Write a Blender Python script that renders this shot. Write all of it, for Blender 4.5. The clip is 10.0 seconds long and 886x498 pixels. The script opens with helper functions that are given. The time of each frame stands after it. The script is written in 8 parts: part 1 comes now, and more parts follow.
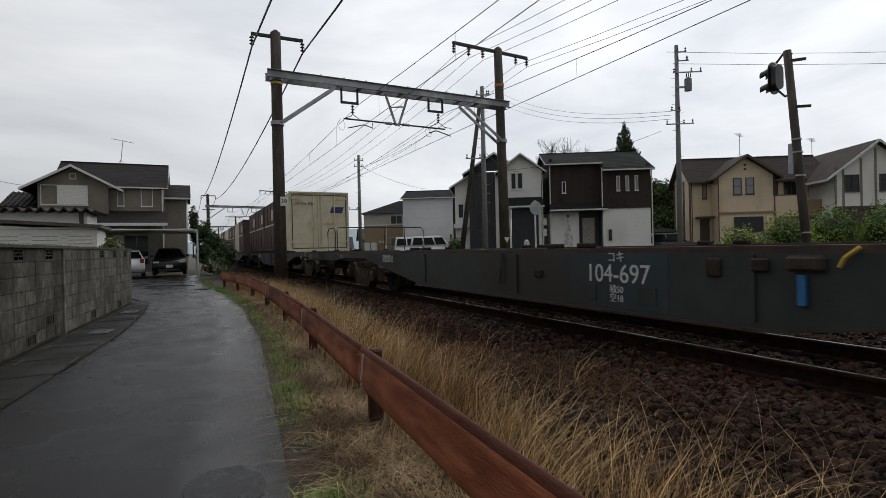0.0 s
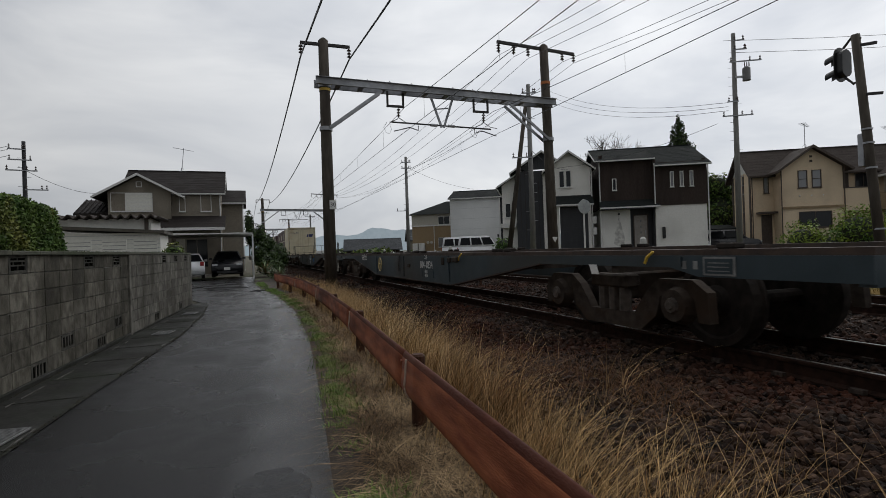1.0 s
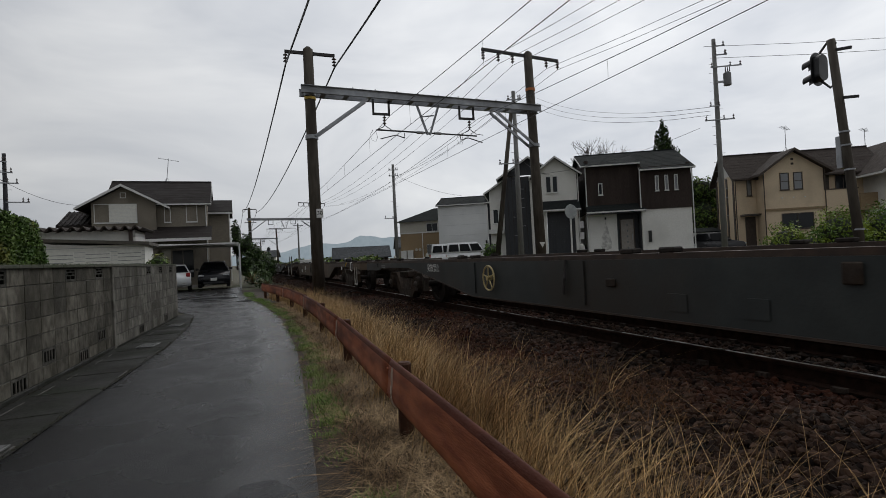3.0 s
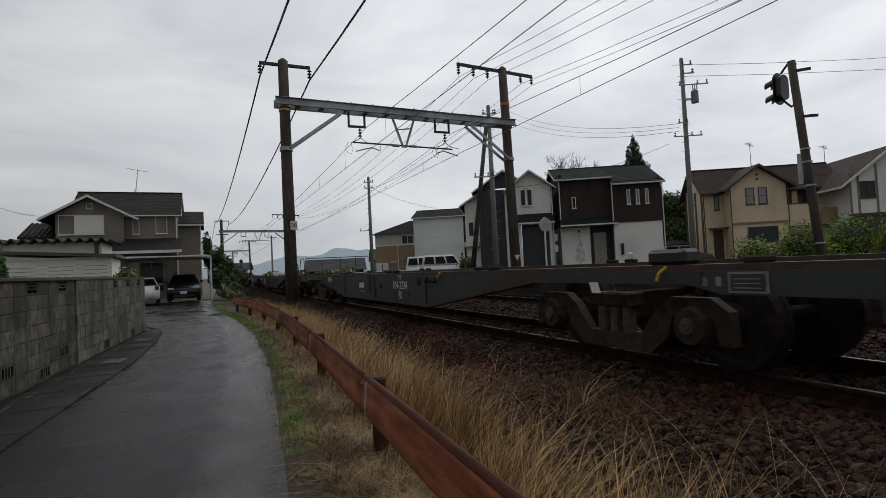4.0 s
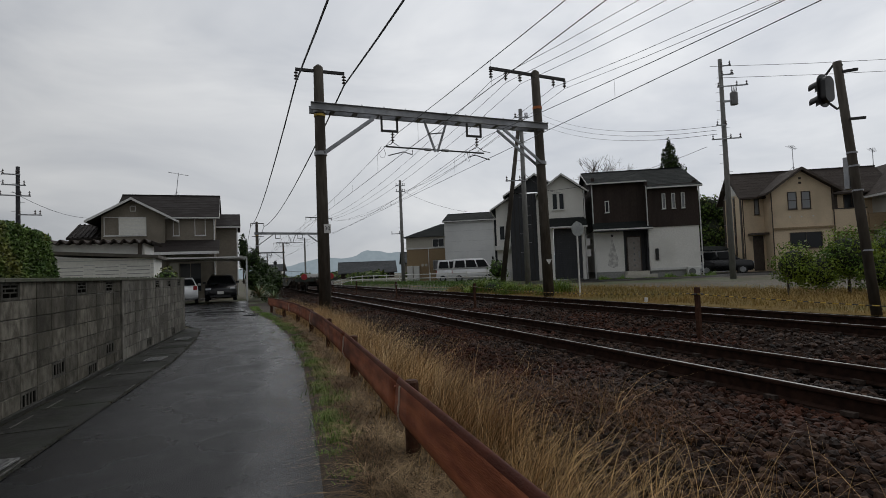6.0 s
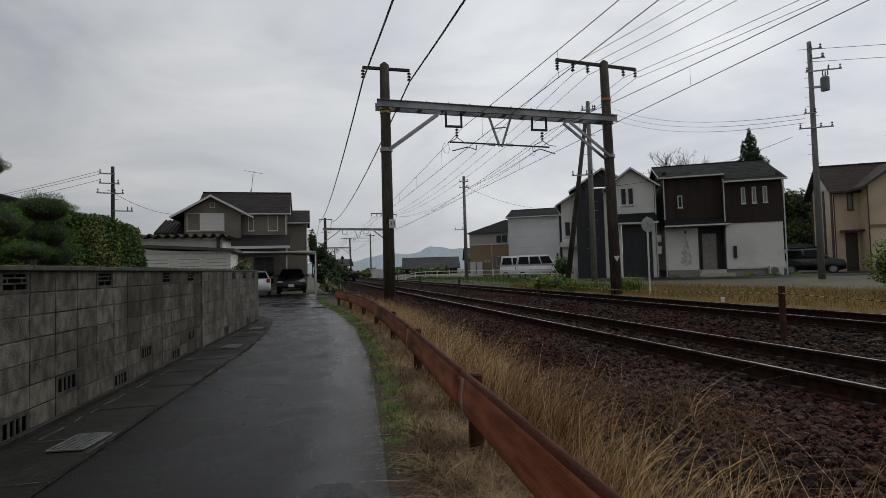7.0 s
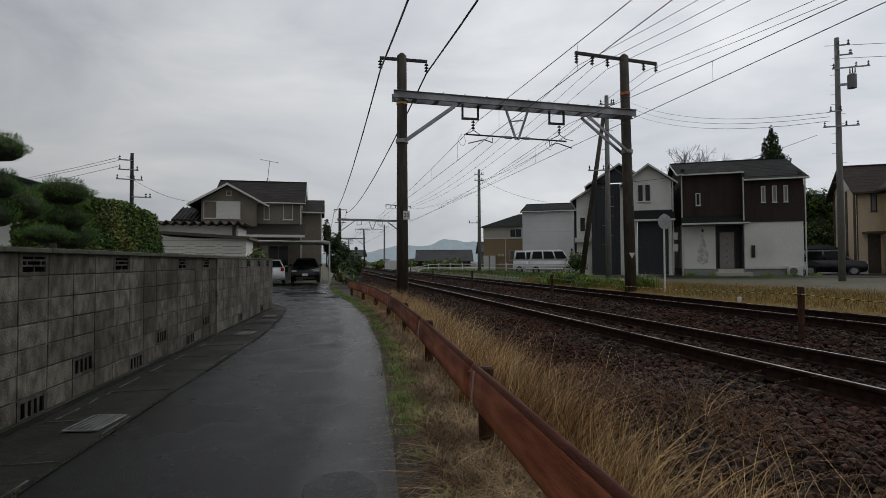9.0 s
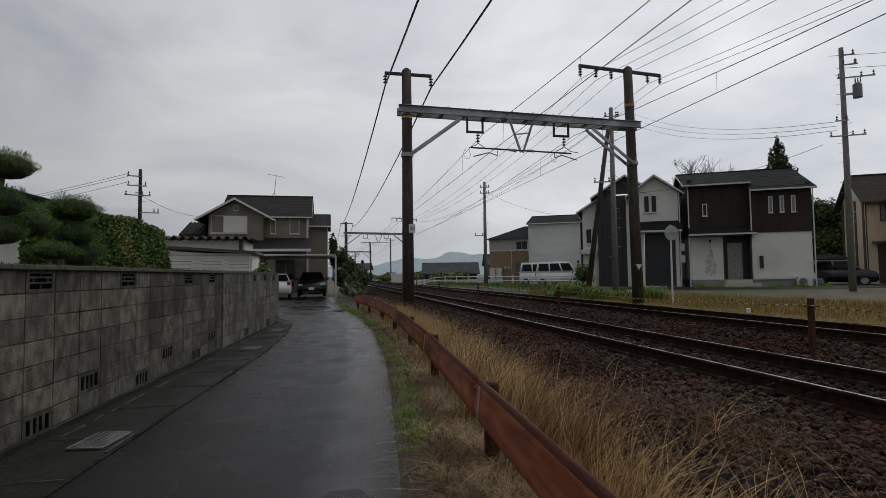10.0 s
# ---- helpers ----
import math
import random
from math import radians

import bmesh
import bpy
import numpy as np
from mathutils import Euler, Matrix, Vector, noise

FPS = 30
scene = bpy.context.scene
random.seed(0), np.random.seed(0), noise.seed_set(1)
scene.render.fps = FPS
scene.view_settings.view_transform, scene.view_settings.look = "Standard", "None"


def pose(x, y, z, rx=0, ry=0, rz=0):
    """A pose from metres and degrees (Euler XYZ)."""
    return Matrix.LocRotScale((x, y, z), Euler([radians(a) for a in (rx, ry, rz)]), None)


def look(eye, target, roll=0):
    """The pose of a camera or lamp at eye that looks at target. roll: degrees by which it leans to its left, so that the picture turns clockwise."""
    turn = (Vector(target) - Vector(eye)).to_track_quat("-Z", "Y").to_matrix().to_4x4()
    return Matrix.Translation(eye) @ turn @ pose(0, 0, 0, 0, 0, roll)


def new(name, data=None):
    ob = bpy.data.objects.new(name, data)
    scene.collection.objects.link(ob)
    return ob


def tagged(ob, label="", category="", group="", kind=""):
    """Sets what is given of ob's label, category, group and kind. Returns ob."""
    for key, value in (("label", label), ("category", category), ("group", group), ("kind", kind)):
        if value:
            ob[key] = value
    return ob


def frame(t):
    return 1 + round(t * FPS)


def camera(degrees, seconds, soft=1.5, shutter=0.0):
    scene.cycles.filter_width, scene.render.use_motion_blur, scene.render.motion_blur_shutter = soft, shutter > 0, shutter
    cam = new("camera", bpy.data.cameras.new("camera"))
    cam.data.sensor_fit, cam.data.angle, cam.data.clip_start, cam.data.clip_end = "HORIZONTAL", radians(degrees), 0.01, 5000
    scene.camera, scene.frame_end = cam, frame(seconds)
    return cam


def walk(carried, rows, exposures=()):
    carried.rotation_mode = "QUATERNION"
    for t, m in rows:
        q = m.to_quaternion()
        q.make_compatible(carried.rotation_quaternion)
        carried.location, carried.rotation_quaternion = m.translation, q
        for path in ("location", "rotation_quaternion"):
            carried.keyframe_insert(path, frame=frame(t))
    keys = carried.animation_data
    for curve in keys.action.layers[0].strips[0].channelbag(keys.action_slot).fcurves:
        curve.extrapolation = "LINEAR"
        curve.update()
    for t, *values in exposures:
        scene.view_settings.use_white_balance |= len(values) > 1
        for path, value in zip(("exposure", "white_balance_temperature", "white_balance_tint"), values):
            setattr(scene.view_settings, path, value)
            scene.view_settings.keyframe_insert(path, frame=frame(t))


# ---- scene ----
# the camera and its walk
PATH = [
    (0, -0.05, 0.008, 1.28, 89.875, 1.31, -25.78),
    (0.5, -0.02, 0.002, 1.32, 90.13, 1.08, -20.67),
    (1, -0.002, -0.006, 1.32, 89.99, 1.955, -20.56),
    (1.5, 0, -0.011, 1.335, 90.095, 2.385, -20.28),
    (2, 0.007, -0.012, 1.332, 90.547, 2.76, -20.36),
    (2.5, 0.019, -0.016, 1.318, 90.39, 2.85, -20.68),
    (4, 0.03, -0.022, 1.328, 91.888, 2.88, -24.41),
    (4.5, 0.03, -0.04, 1.3, 92.1, 2.88, -24.74),
    (5, 0.037, -0.02, 1.32, 92, 2.68, -24.62),
    (6.5, -0.018, -0.06, 1.347, 92.455, 2.19, -17.72),
    (7, -0.002, -0.006, 1.314, 92.22, 1.63, -14.31),
    (7.5, 0.004, 0, 1.305, 91.875, 0.67, -13.16),
    (8, 0.005, 0.006, 1.303, 91.79, 0.73, -13.17),
    (8.5, 0.003, 0.012, 1.305, 91.45, 0.13, -12.8),
    (9, 0.003, 0.02, 1.308, 91.46, 0.29, -12.89),
    (9.5, 0.008, 0.016, 1.318, 92.43, 0.56, -13.465),
    (10, 0.02, 0.026, 1.321, 92.835, 0.7, -12.2),
]
cam = camera(80.0, 10.0, soft=0.55, shutter=0.02)
walk(cam, [(t, pose(*p)) for t, *p in PATH], [(0.0, 0.22), (0.6, 0.06), (2.5, 0.03), (4.5, -0.04), (7.0, -0.10), (10.0, -0.10)])

# overcast sky and a wide, weak sun
SUN_AZ, SUN_EL = 55.0, 48.0
world = bpy.data.worlds.new("sky")
scene.world = world
world.use_nodes = True
wn, wl = world.node_tree.nodes, world.node_tree.links
wn.clear()
w_out, w_bg = wn.new("ShaderNodeOutputWorld"), wn.new("ShaderNodeBackground")
w_sky, w_mix = wn.new("ShaderNodeTexSky"), wn.new("ShaderNodeMix")
w_sky.sky_type, w_sky.sun_disc = "NISHITA", False
w_sky.sun_elevation, w_sky.sun_rotation = radians(SUN_EL), radians(SUN_AZ)
w_map, w_tc = wn.new("ShaderNodeMapping"), wn.new("ShaderNodeTexCoord")
w_map.inputs["Scale"].default_value = (1.0, 1.0, 2.6)
w_noise, w_ramp = wn.new("ShaderNodeTexNoise"), wn.new("ShaderNodeValToRGB")
w_noise.inputs["Scale"].default_value, w_noise.inputs["Detail"].default_value = 2.1, 5.0
w_noise.inputs["Roughness"].default_value, w_noise.inputs["Distortion"].default_value = 0.55, 0.5
w_ramp.color_ramp.elements[0].position, w_ramp.color_ramp.elements[0].color = 0.28, (5.4, 5.7, 6.25, 1)
w_ramp.color_ramp.elements[1].position, w_ramp.color_ramp.elements[1].color = 0.72, (9.2, 9.3, 9.4, 1)
w_mix.data_type = "RGBA"
w_mix.inputs["Factor"].default_value = 0.95
wl.new(w_tc.outputs["Generated"], w_map.inputs["Vector"])
wl.new(w_map.outputs["Vector"], w_noise.inputs["Vector"])
wl.new(w_noise.outputs["Fac"], w_ramp.inputs["Fac"])
wl.new(w_sky.outputs["Color"], w_mix.inputs["A"])
wl.new(w_ramp.outputs["Color"], w_mix.inputs["B"])
# the cloud is brighter round the hidden sun
w_dot, w_rng, w_mul = wn.new("ShaderNodeVectorMath"), wn.new("ShaderNodeMapRange"), wn.new("ShaderNodeVectorMath")
w_dot.operation, w_mul.operation = "DOT_PRODUCT", "SCALE"
w_dot.inputs[1].default_value = (math.sin(radians(SUN_AZ)) * math.cos(radians(SUN_EL)), math.cos(radians(SUN_AZ)) * math.cos(radians(SUN_EL)), math.sin(radians(SUN_EL)))
w_rng.inputs["From Min"].default_value, w_rng.inputs["From Max"].default_value = 0.0, 1.0
w_rng.inputs["To Min"].default_value, w_rng.inputs["To Max"].default_value = 0.57, 1.60
wl.new(w_tc.outputs["Generated"], w_dot.inputs[0])
wl.new(w_dot.outputs["Value"], w_rng.inputs["Value"])
wl.new(w_mix.outputs["Result"], w_mul.inputs[0])
wl.new(w_rng.outputs["Result"], w_mul.inputs["Scale"])
wl.new(w_mul.outputs["Vector"], w_bg.inputs["Color"])
w_bg.inputs["Strength"].default_value = 0.074
wl.new(w_bg.outputs["Background"], w_out.inputs["Surface"])
sun = new("sun", bpy.data.lights.new("sun", "SUN"))
sun.data.energy, sun.data.angle, sun.data.color = 0.5, radians(40), (1.0, 0.97, 0.92)
az, el = radians(SUN_AZ), radians(SUN_EL)
sun.matrix_world = look((math.sin(az) * math.cos(el) * 50, math.cos(az) * math.cos(el) * 50, math.sin(el) * 50), (0, 0, 0))

# ---- materials ----
MATS = {}


def mat(name, c1, c2=None, scale=8.0, rough=0.8, metal=0.0, bump=0.0, bscale=40.0, c3=None, s3=0.6, lo=0.35, hi=0.65,
        per="", rvar=0.12, stretch=(1, 1, 1), spec=0.5, rspread=0.0, coat=0.0, world=False, blot=(0.46, 0.66), vary=None):
    """A procedural surface: grain between c1 and c2, larger blotches of c3, uneven gloss, relief; per: island or object variation."""
    if name in MATS:
        return MATS[name]
    m = bpy.data.materials.new(name)
    MATS[name] = m
    m.use_nodes = True
    n, l = m.node_tree.nodes, m.node_tree.links
    b = n["Principled BSDF"]
    b.inputs["Metallic"].default_value = metal
    b.inputs["Specular IOR Level"].default_value = spec
    b.inputs["Coat Weight"].default_value = coat
    tc, mp = n.new("ShaderNodeTexCoord"), n.new("ShaderNodeMapping")
    mp.inputs["Scale"].default_value = stretch
    l.new(n.new("ShaderNodeNewGeometry").outputs["Position"] if world else tc.outputs["Object"], mp.inputs["Vector"])

    def noise_of(s, d=4.0):
        x = n.new("ShaderNodeTexNoise")
        x.inputs["Scale"].default_value, x.inputs["Detail"].default_value = s, d
        l.new(mp.outputs["Vector"], x.inputs["Vector"])
        return x

    def ramp(src, a, z, ca, cz):
        r = n.new("ShaderNodeValToRGB")
        r.color_ramp.elements[0].position, r.color_ramp.elements[1].position = a, z
        r.color_ramp.elements[0].color, r.color_ramp.elements[1].color = ca, cz
        l.new(src, r.inputs["Fac"])
        return r.outputs["Color"]

    def mix(fac, a, z):
        x = n.new("ShaderNodeMix")
        x.data_type = "RGBA"
        l.new(fac, x.inputs["Factor"])
        l.new(a, x.inputs["A"])
        if isinstance(z, tuple):
            x.inputs["B"].default_value = z
        else:
            l.new(z, x.inputs["B"])
        return x.outputs["Result"]

    grain = noise_of(scale)
    col = ramp(grain.outputs["Fac"], lo, hi, (*c1, 1), (*(c2 or c1), 1))
    if c3:
        big = noise_of(s3, 5.0)
        col = mix(ramp(big.outputs["Fac"], blot[0], blot[1], (0, 0, 0, 1), (1, 1, 1, 1)), col, (*c3, 1))
    if per:
        src = n.new("ShaderNodeNewGeometry").outputs["Random Per Island"] if per == "island" else n.new("ShaderNodeObjectInfo").outputs["Random"]
        hsv = n.new("ShaderNodeHueSaturation")
        mr = n.new("ShaderNodeMapRange")
        mr.inputs["To Min"].default_value, mr.inputs["To Max"].default_value = 0.62 if per == "island" else 0.66, 1.4 if per == "island" else 1.28
        if vary:
            mr.inputs["To Min"].default_value, mr.inputs["To Max"].default_value = vary
        l.new(src, mr.inputs["Value"])
        l.new(mr.outputs["Result"], hsv.inputs["Value"])
        l.new(col, hsv.inputs["Color"])
        col = hsv.outputs["Color"]
    l.new(col, b.inputs["Base Color"])
    rr = noise_of(max(scale * 0.15, 0.35) if not rspread else rspread, 4.0)
    rm = n.new("ShaderNodeMapRange")
    rm.inputs["From Min"].default_value, rm.inputs["From Max"].default_value = 0.35, 0.65
    rm.inputs["To Min"].default_value, rm.inputs["To Max"].default_value = max(rough - rvar, 0.02), min(rough + rvar, 1)
    l.new(rr.outputs["Fac"], rm.inputs["Value"])
    l.new(rm.outputs["Result"], b.inputs["Roughness"])
    if bump:
        bn, bm_ = noise_of(bscale, 5.0), n.new("ShaderNodeBump")
        bm_.inputs["Strength"].default_value, bm_.inputs["Distance"].default_value = min(bump, 1.0), 0.01
        l.new(bn.outputs["Fac"], bm_.inputs["Height"])
        l.new(bm_.outputs["Normal"], b.inputs["Normal"])
    return m


def glass_mat(name, colour, rough=0.04):
    m = mat(name, colour, rough=rough, rvar=0.02, spec=0.8)
    return m


asphalt = mat("wet_asphalt", (0.0045, 0.0045, 0.005), (0.036, 0.035, 0.036), 130, 0.31, 0, 0.6, 150, (0.006, 0.006, 0.0065), 0.8, lo=0.45, hi=0.82, rvar=0.17, rspread=0.9, spec=0.22)


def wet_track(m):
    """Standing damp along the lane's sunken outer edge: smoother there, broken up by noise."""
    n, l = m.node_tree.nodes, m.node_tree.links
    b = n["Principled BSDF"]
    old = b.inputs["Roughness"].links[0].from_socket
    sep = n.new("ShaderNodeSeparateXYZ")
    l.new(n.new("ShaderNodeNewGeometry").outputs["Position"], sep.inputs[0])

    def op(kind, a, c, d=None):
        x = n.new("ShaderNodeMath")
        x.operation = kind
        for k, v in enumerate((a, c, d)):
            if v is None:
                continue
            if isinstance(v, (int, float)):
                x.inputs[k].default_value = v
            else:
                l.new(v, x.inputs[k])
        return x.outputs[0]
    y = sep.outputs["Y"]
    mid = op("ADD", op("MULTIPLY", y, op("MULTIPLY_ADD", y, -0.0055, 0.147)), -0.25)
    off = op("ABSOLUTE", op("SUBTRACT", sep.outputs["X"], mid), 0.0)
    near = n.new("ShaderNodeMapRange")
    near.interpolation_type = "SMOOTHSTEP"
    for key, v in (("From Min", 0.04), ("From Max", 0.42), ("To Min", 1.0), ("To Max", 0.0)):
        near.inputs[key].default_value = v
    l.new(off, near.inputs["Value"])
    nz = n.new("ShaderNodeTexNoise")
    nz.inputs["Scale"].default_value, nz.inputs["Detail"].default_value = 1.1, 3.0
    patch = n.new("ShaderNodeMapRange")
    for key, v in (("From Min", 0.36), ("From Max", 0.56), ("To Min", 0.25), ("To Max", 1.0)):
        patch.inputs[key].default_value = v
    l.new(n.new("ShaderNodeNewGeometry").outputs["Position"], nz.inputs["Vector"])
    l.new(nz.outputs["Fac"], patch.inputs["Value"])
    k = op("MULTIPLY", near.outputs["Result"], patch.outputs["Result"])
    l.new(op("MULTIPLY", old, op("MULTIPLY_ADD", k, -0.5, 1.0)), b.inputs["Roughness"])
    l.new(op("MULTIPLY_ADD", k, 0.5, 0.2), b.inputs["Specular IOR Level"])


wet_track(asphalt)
earth = mat("earth", (0.06, 0.05, 0.035), (0.11, 0.092, 0.062), 6, 0.9, 0, 0.5, 30, (0.07, 0.085, 0.035), 0.25)
field_m = mat("dry_field", (0.115, 0.075, 0.020), (0.18, 0.118, 0.034), 3, 0.95, 0, 0.6, 40, (0.13, 0.11, 0.035), 0.4, spec=0.1)
pave_m = mat("wet_pavement", (0.026, 0.025, 0.023), (0.060, 0.057, 0.052), 20, 0.6, 0, 0.6, 60, (0.018, 0.017, 0.016), 0.4, rvar=0.3, rspread=0.35, spec=0.15)
conc = mat("concrete", (0.24, 0.235, 0.22), (0.34, 0.33, 0.31), 12, 0.85, 0, 0.3, 60, (0.17, 0.165, 0.15), 1.2)
conc_pole = mat("pole_concrete", (0.060, 0.051, 0.041), (0.100, 0.087, 0.071), 10, 0.85, 0, 0.4, 60, (0.036, 0.030, 0.024), 1.6, stretch=(1, 1, 0.22), spec=0.2)
grey_pole = mat("grey_pole_concrete", (0.17, 0.17, 0.165), (0.23, 0.23, 0.22), 10, 0.8, 0, 0.2, 60, (0.14, 0.138, 0.13), 0.9, stretch=(1, 1, 0.3))
gutter_m = mat("wet_gutter_concrete", (0.008, 0.008, 0.007), (0.027, 0.026, 0.022), 18, 0.7, 0, 0.7, 60, (0.010, 0.013, 0.006), 1.6, rspread=1.0, rvar=0.18, spec=0.22)
grate_m = mat("dull_grate_steel", (0.17, 0.17, 0.17), (0.26, 0.26, 0.255), 20, 0.6, 0.5)
block_m = mat("block_concrete", (0.062, 0.057, 0.045), (0.150, 0.139, 0.114), 11, 0.92, 0, 1.0, 70, (0.044, 0.040, 0.030), 2.0, per="object", stretch=(1, 1, 0.6), world=True, blot=(0.42, 0.66), vary=(0.72, 1.3), spec=0.2)
block_n = mat("newer_block_concrete", (0.088, 0.083, 0.071), (0.185, 0.175, 0.152), 11, 0.92, 0, 1.0, 70, (0.066, 0.062, 0.050), 2.0, per="object", stretch=(1, 1, 0.6), world=True, blot=(0.42, 0.66), vary=(0.78, 1.2), spec=0.2)
mortar_m = mat("mortar", (0.045, 0.042, 0.036), (0.185, 0.178, 0.158), 7, 0.9, 0, 0.6, 70, (0.024, 0.026, 0.016), 1.1, blot=(0.42, 0.58))
moss_m = mat("mossy_cap", (0.05, 0.05, 0.036), (0.085, 0.085, 0.06), 10, 0.9, 0, 0.7, 50, (0.030, 0.042, 0.016), 1.6)
rust = mat("rusty_steel", (0.190, 0.053, 0.027), (0.37, 0.122, 0.058), 9, 0.62, 0.0, 0.4, 70, (0.085, 0.026, 0.016), 1.6, rvar=0.15, stretch=(1, 0.35, 1.6), spec=0.22)
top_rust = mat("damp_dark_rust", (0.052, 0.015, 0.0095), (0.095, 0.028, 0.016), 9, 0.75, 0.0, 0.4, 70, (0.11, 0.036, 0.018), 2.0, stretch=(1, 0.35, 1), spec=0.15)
dark_rust = mat("dark_rusty_steel", (0.040, 0.019, 0.012), (0.085, 0.038, 0.022), 14, 0.8, 0.0, 0.4, 70, spec=0.15)
rail_side = mat("rail_rust", (0.018, 0.010, 0.0075), (0.038, 0.020, 0.014), 12, 0.85, 0.0, 0.3, 60, spec=0.08)
rail_top = mat("polished_rail", (0.27, 0.26, 0.25), (0.36, 0.35, 0.33), 20, 0.3, 1.0, 0, 40, rvar=0.08)
verge_soil = mat("straw_soil", (0.012, 0.008, 0.005), (0.048, 0.031, 0.019), 16, 0.95, 0, 0.8, 60, (0.05, 0.036, 0.022), 0.9)
sleeper_m = mat("sleeper_concrete", (0.020, 0.0135, 0.010), (0.044, 0.032, 0.025), 20, 0.9, 0, 0.6, 60, (0.014, 0.008, 0.006), 2.0, per="object", spec=0.08)
stone_m = mat("ballast_stone", (0.012, 0.0064, 0.0042), (0.045, 0.0265, 0.0180), 5.0, 0.75, 0, 0.4, 60, (0.036, 0.013, 0.007), 0.55, per="island", vary=(0.25, 2.1), spec=0.13, blot=(0.46, 0.6))
loose_m = mat("loose_ballast_stone", (0.012, 0.0064, 0.0042), (0.045, 0.0265, 0.0180), 30.0, 0.75, 0, 0.4, 60, None, per="object", vary=(0.4, 2.6), spec=0.13)
bed_m = mat("ballast_bed", (0.006, 0.0035, 0.0025), (0.022, 0.012, 0.008), 30, 0.95, 0, 1.0, 34, (0.016, 0.008, 0.005), 0.7, spec=0.05)
straw = mat("straw", (0.30, 0.190, 0.080), (0.58, 0.400, 0.195), 2.0, 0.8, 0, 0, 40, (0.28, 0.165, 0.070), 0.9, per="island", vary=(0.15, 1.8), spec=0.2)
pale_straw = mat("pale_straw", (0.44, 0.30, 0.15), (0.70, 0.52, 0.29), 2.0, 0.75, 0, 0, 40, (0.36, 0.23, 0.105), 0.9, per="island", vary=(0.3, 1.5), spec=0.25)
litter_m = mat("dead_grass", (0.15, 0.097, 0.051), (0.46, 0.330, 0.190), 2.0, 0.85, 0, 0, 40, (0.14, 0.085, 0.043), 0.9, per="island", vary=(0.12, 1.8), spec=0.2)
rust_weed = mat("rust_brown_weeds", (0.085, 0.034, 0.009), (0.18, 0.080, 0.020), 2.0, 0.8, 0, 0, 40, None, per="island")
green_blade = mat("green_grass", (0.11, 0.20, 0.03), (0.20, 0.31, 0.055), 2.0, 0.7, 0, 0, 40, None, per="island")
steel = mat("galvanised_steel", (0.33, 0.34, 0.36), (0.44, 0.45, 0.47), 6, 0.5, 0.6, 0.1, 40, (0.22, 0.225, 0.235), 0.8)
dark_steel = mat("dark_steel", (0.035, 0.033, 0.034), (0.06, 0.056, 0.055), 10, 0.6, 0.3, 0.2, 50)
wire_m = mat("wire", (0.045, 0.045, 0.048), (0.06, 0.06, 0.062), 5, 0.6, 0.3)
black_cable = mat("black_cable", (0.014, 0.014, 0.016), (0.022, 0.022, 0.024), 5, 0.5)
porcelain = mat("brown_insulator", (0.035, 0.022, 0.018), (0.05, 0.03, 0.024), 5, 0.25)
orange_band = mat("orange_band", (0.42, 0.12, 0.03), (0.5, 0.16, 0.04), 8, 0.6)
yellow_p = mat("yellow_paint", (0.55, 0.36, 0.03), (0.66, 0.44, 0.05), 10, 0.5, c3=(0.38, 0.24, 0.03), s3=3.0)
white_p = mat("white_paint", (0.66, 0.66, 0.64), (0.76, 0.76, 0.74), 10, 0.5, c3=(0.55, 0.55, 0.52), s3=1.5)
black_p = mat("black_paint", (0.012, 0.012, 0.013), (0.020, 0.020, 0.021), 10, 0.4)
red_p = mat("red_paint", (0.33, 0.02, 0.03), (0.42, 0.03, 0.04), 10, 0.5)


# ---- mesh helpers ----
def part(name, bm, material, parent=None, label="", smooth=False):
    me = bpy.data.meshes.new(name)
    if isinstance(bm, tuple):
        me.from_pydata(*bm)
    else:
        bmesh.ops.recalc_face_normals(bm, faces=bm.faces)
        bm.to_mesh(me)
        bm.free()
    for x in material if isinstance(material, (list, tuple)) else [material]:
        me.materials.append(x)
    if smooth:
        for p in me.polygons:
            p.use_smooth = True
    ob = new(name, me)
    ob.parent = parent
    if label:
        ob["label"] = label
    return ob


def thing(name, label, category, m=None, group="", kind=""):
    ob = new(name)
    ob.empty_display_size = 0.2
    if m is not None:
        ob.matrix_basis = m
    return tagged(ob, label, category, group, kind)


def box(bm, x0, x1, y0, y1, z0, z1, bevel=0.0, mi=0):
    v = [bm.verts.new(p) for p in ((x0, y0, z0), (x1, y0, z0), (x1, y1, z0), (x0, y1, z0), (x0, y0, z1), (x1, y0, z1), (x1, y1, z1), (x0, y1, z1))]
    fs = [bm.faces.new([v[i] for i in q]) for q in ((0, 3, 2, 1), (4, 5, 6, 7), (0, 1, 5, 4), (1, 2, 6, 5), (2, 3, 7, 6), (3, 0, 4, 7))]
    for f in fs:
        f.material_index = mi
    if bevel:
        es = list({e for f in fs for e in f.edges})
        bmesh.ops.bevel(bm, geom=es, offset=bevel, segments=1, affect="EDGES")
    return bm


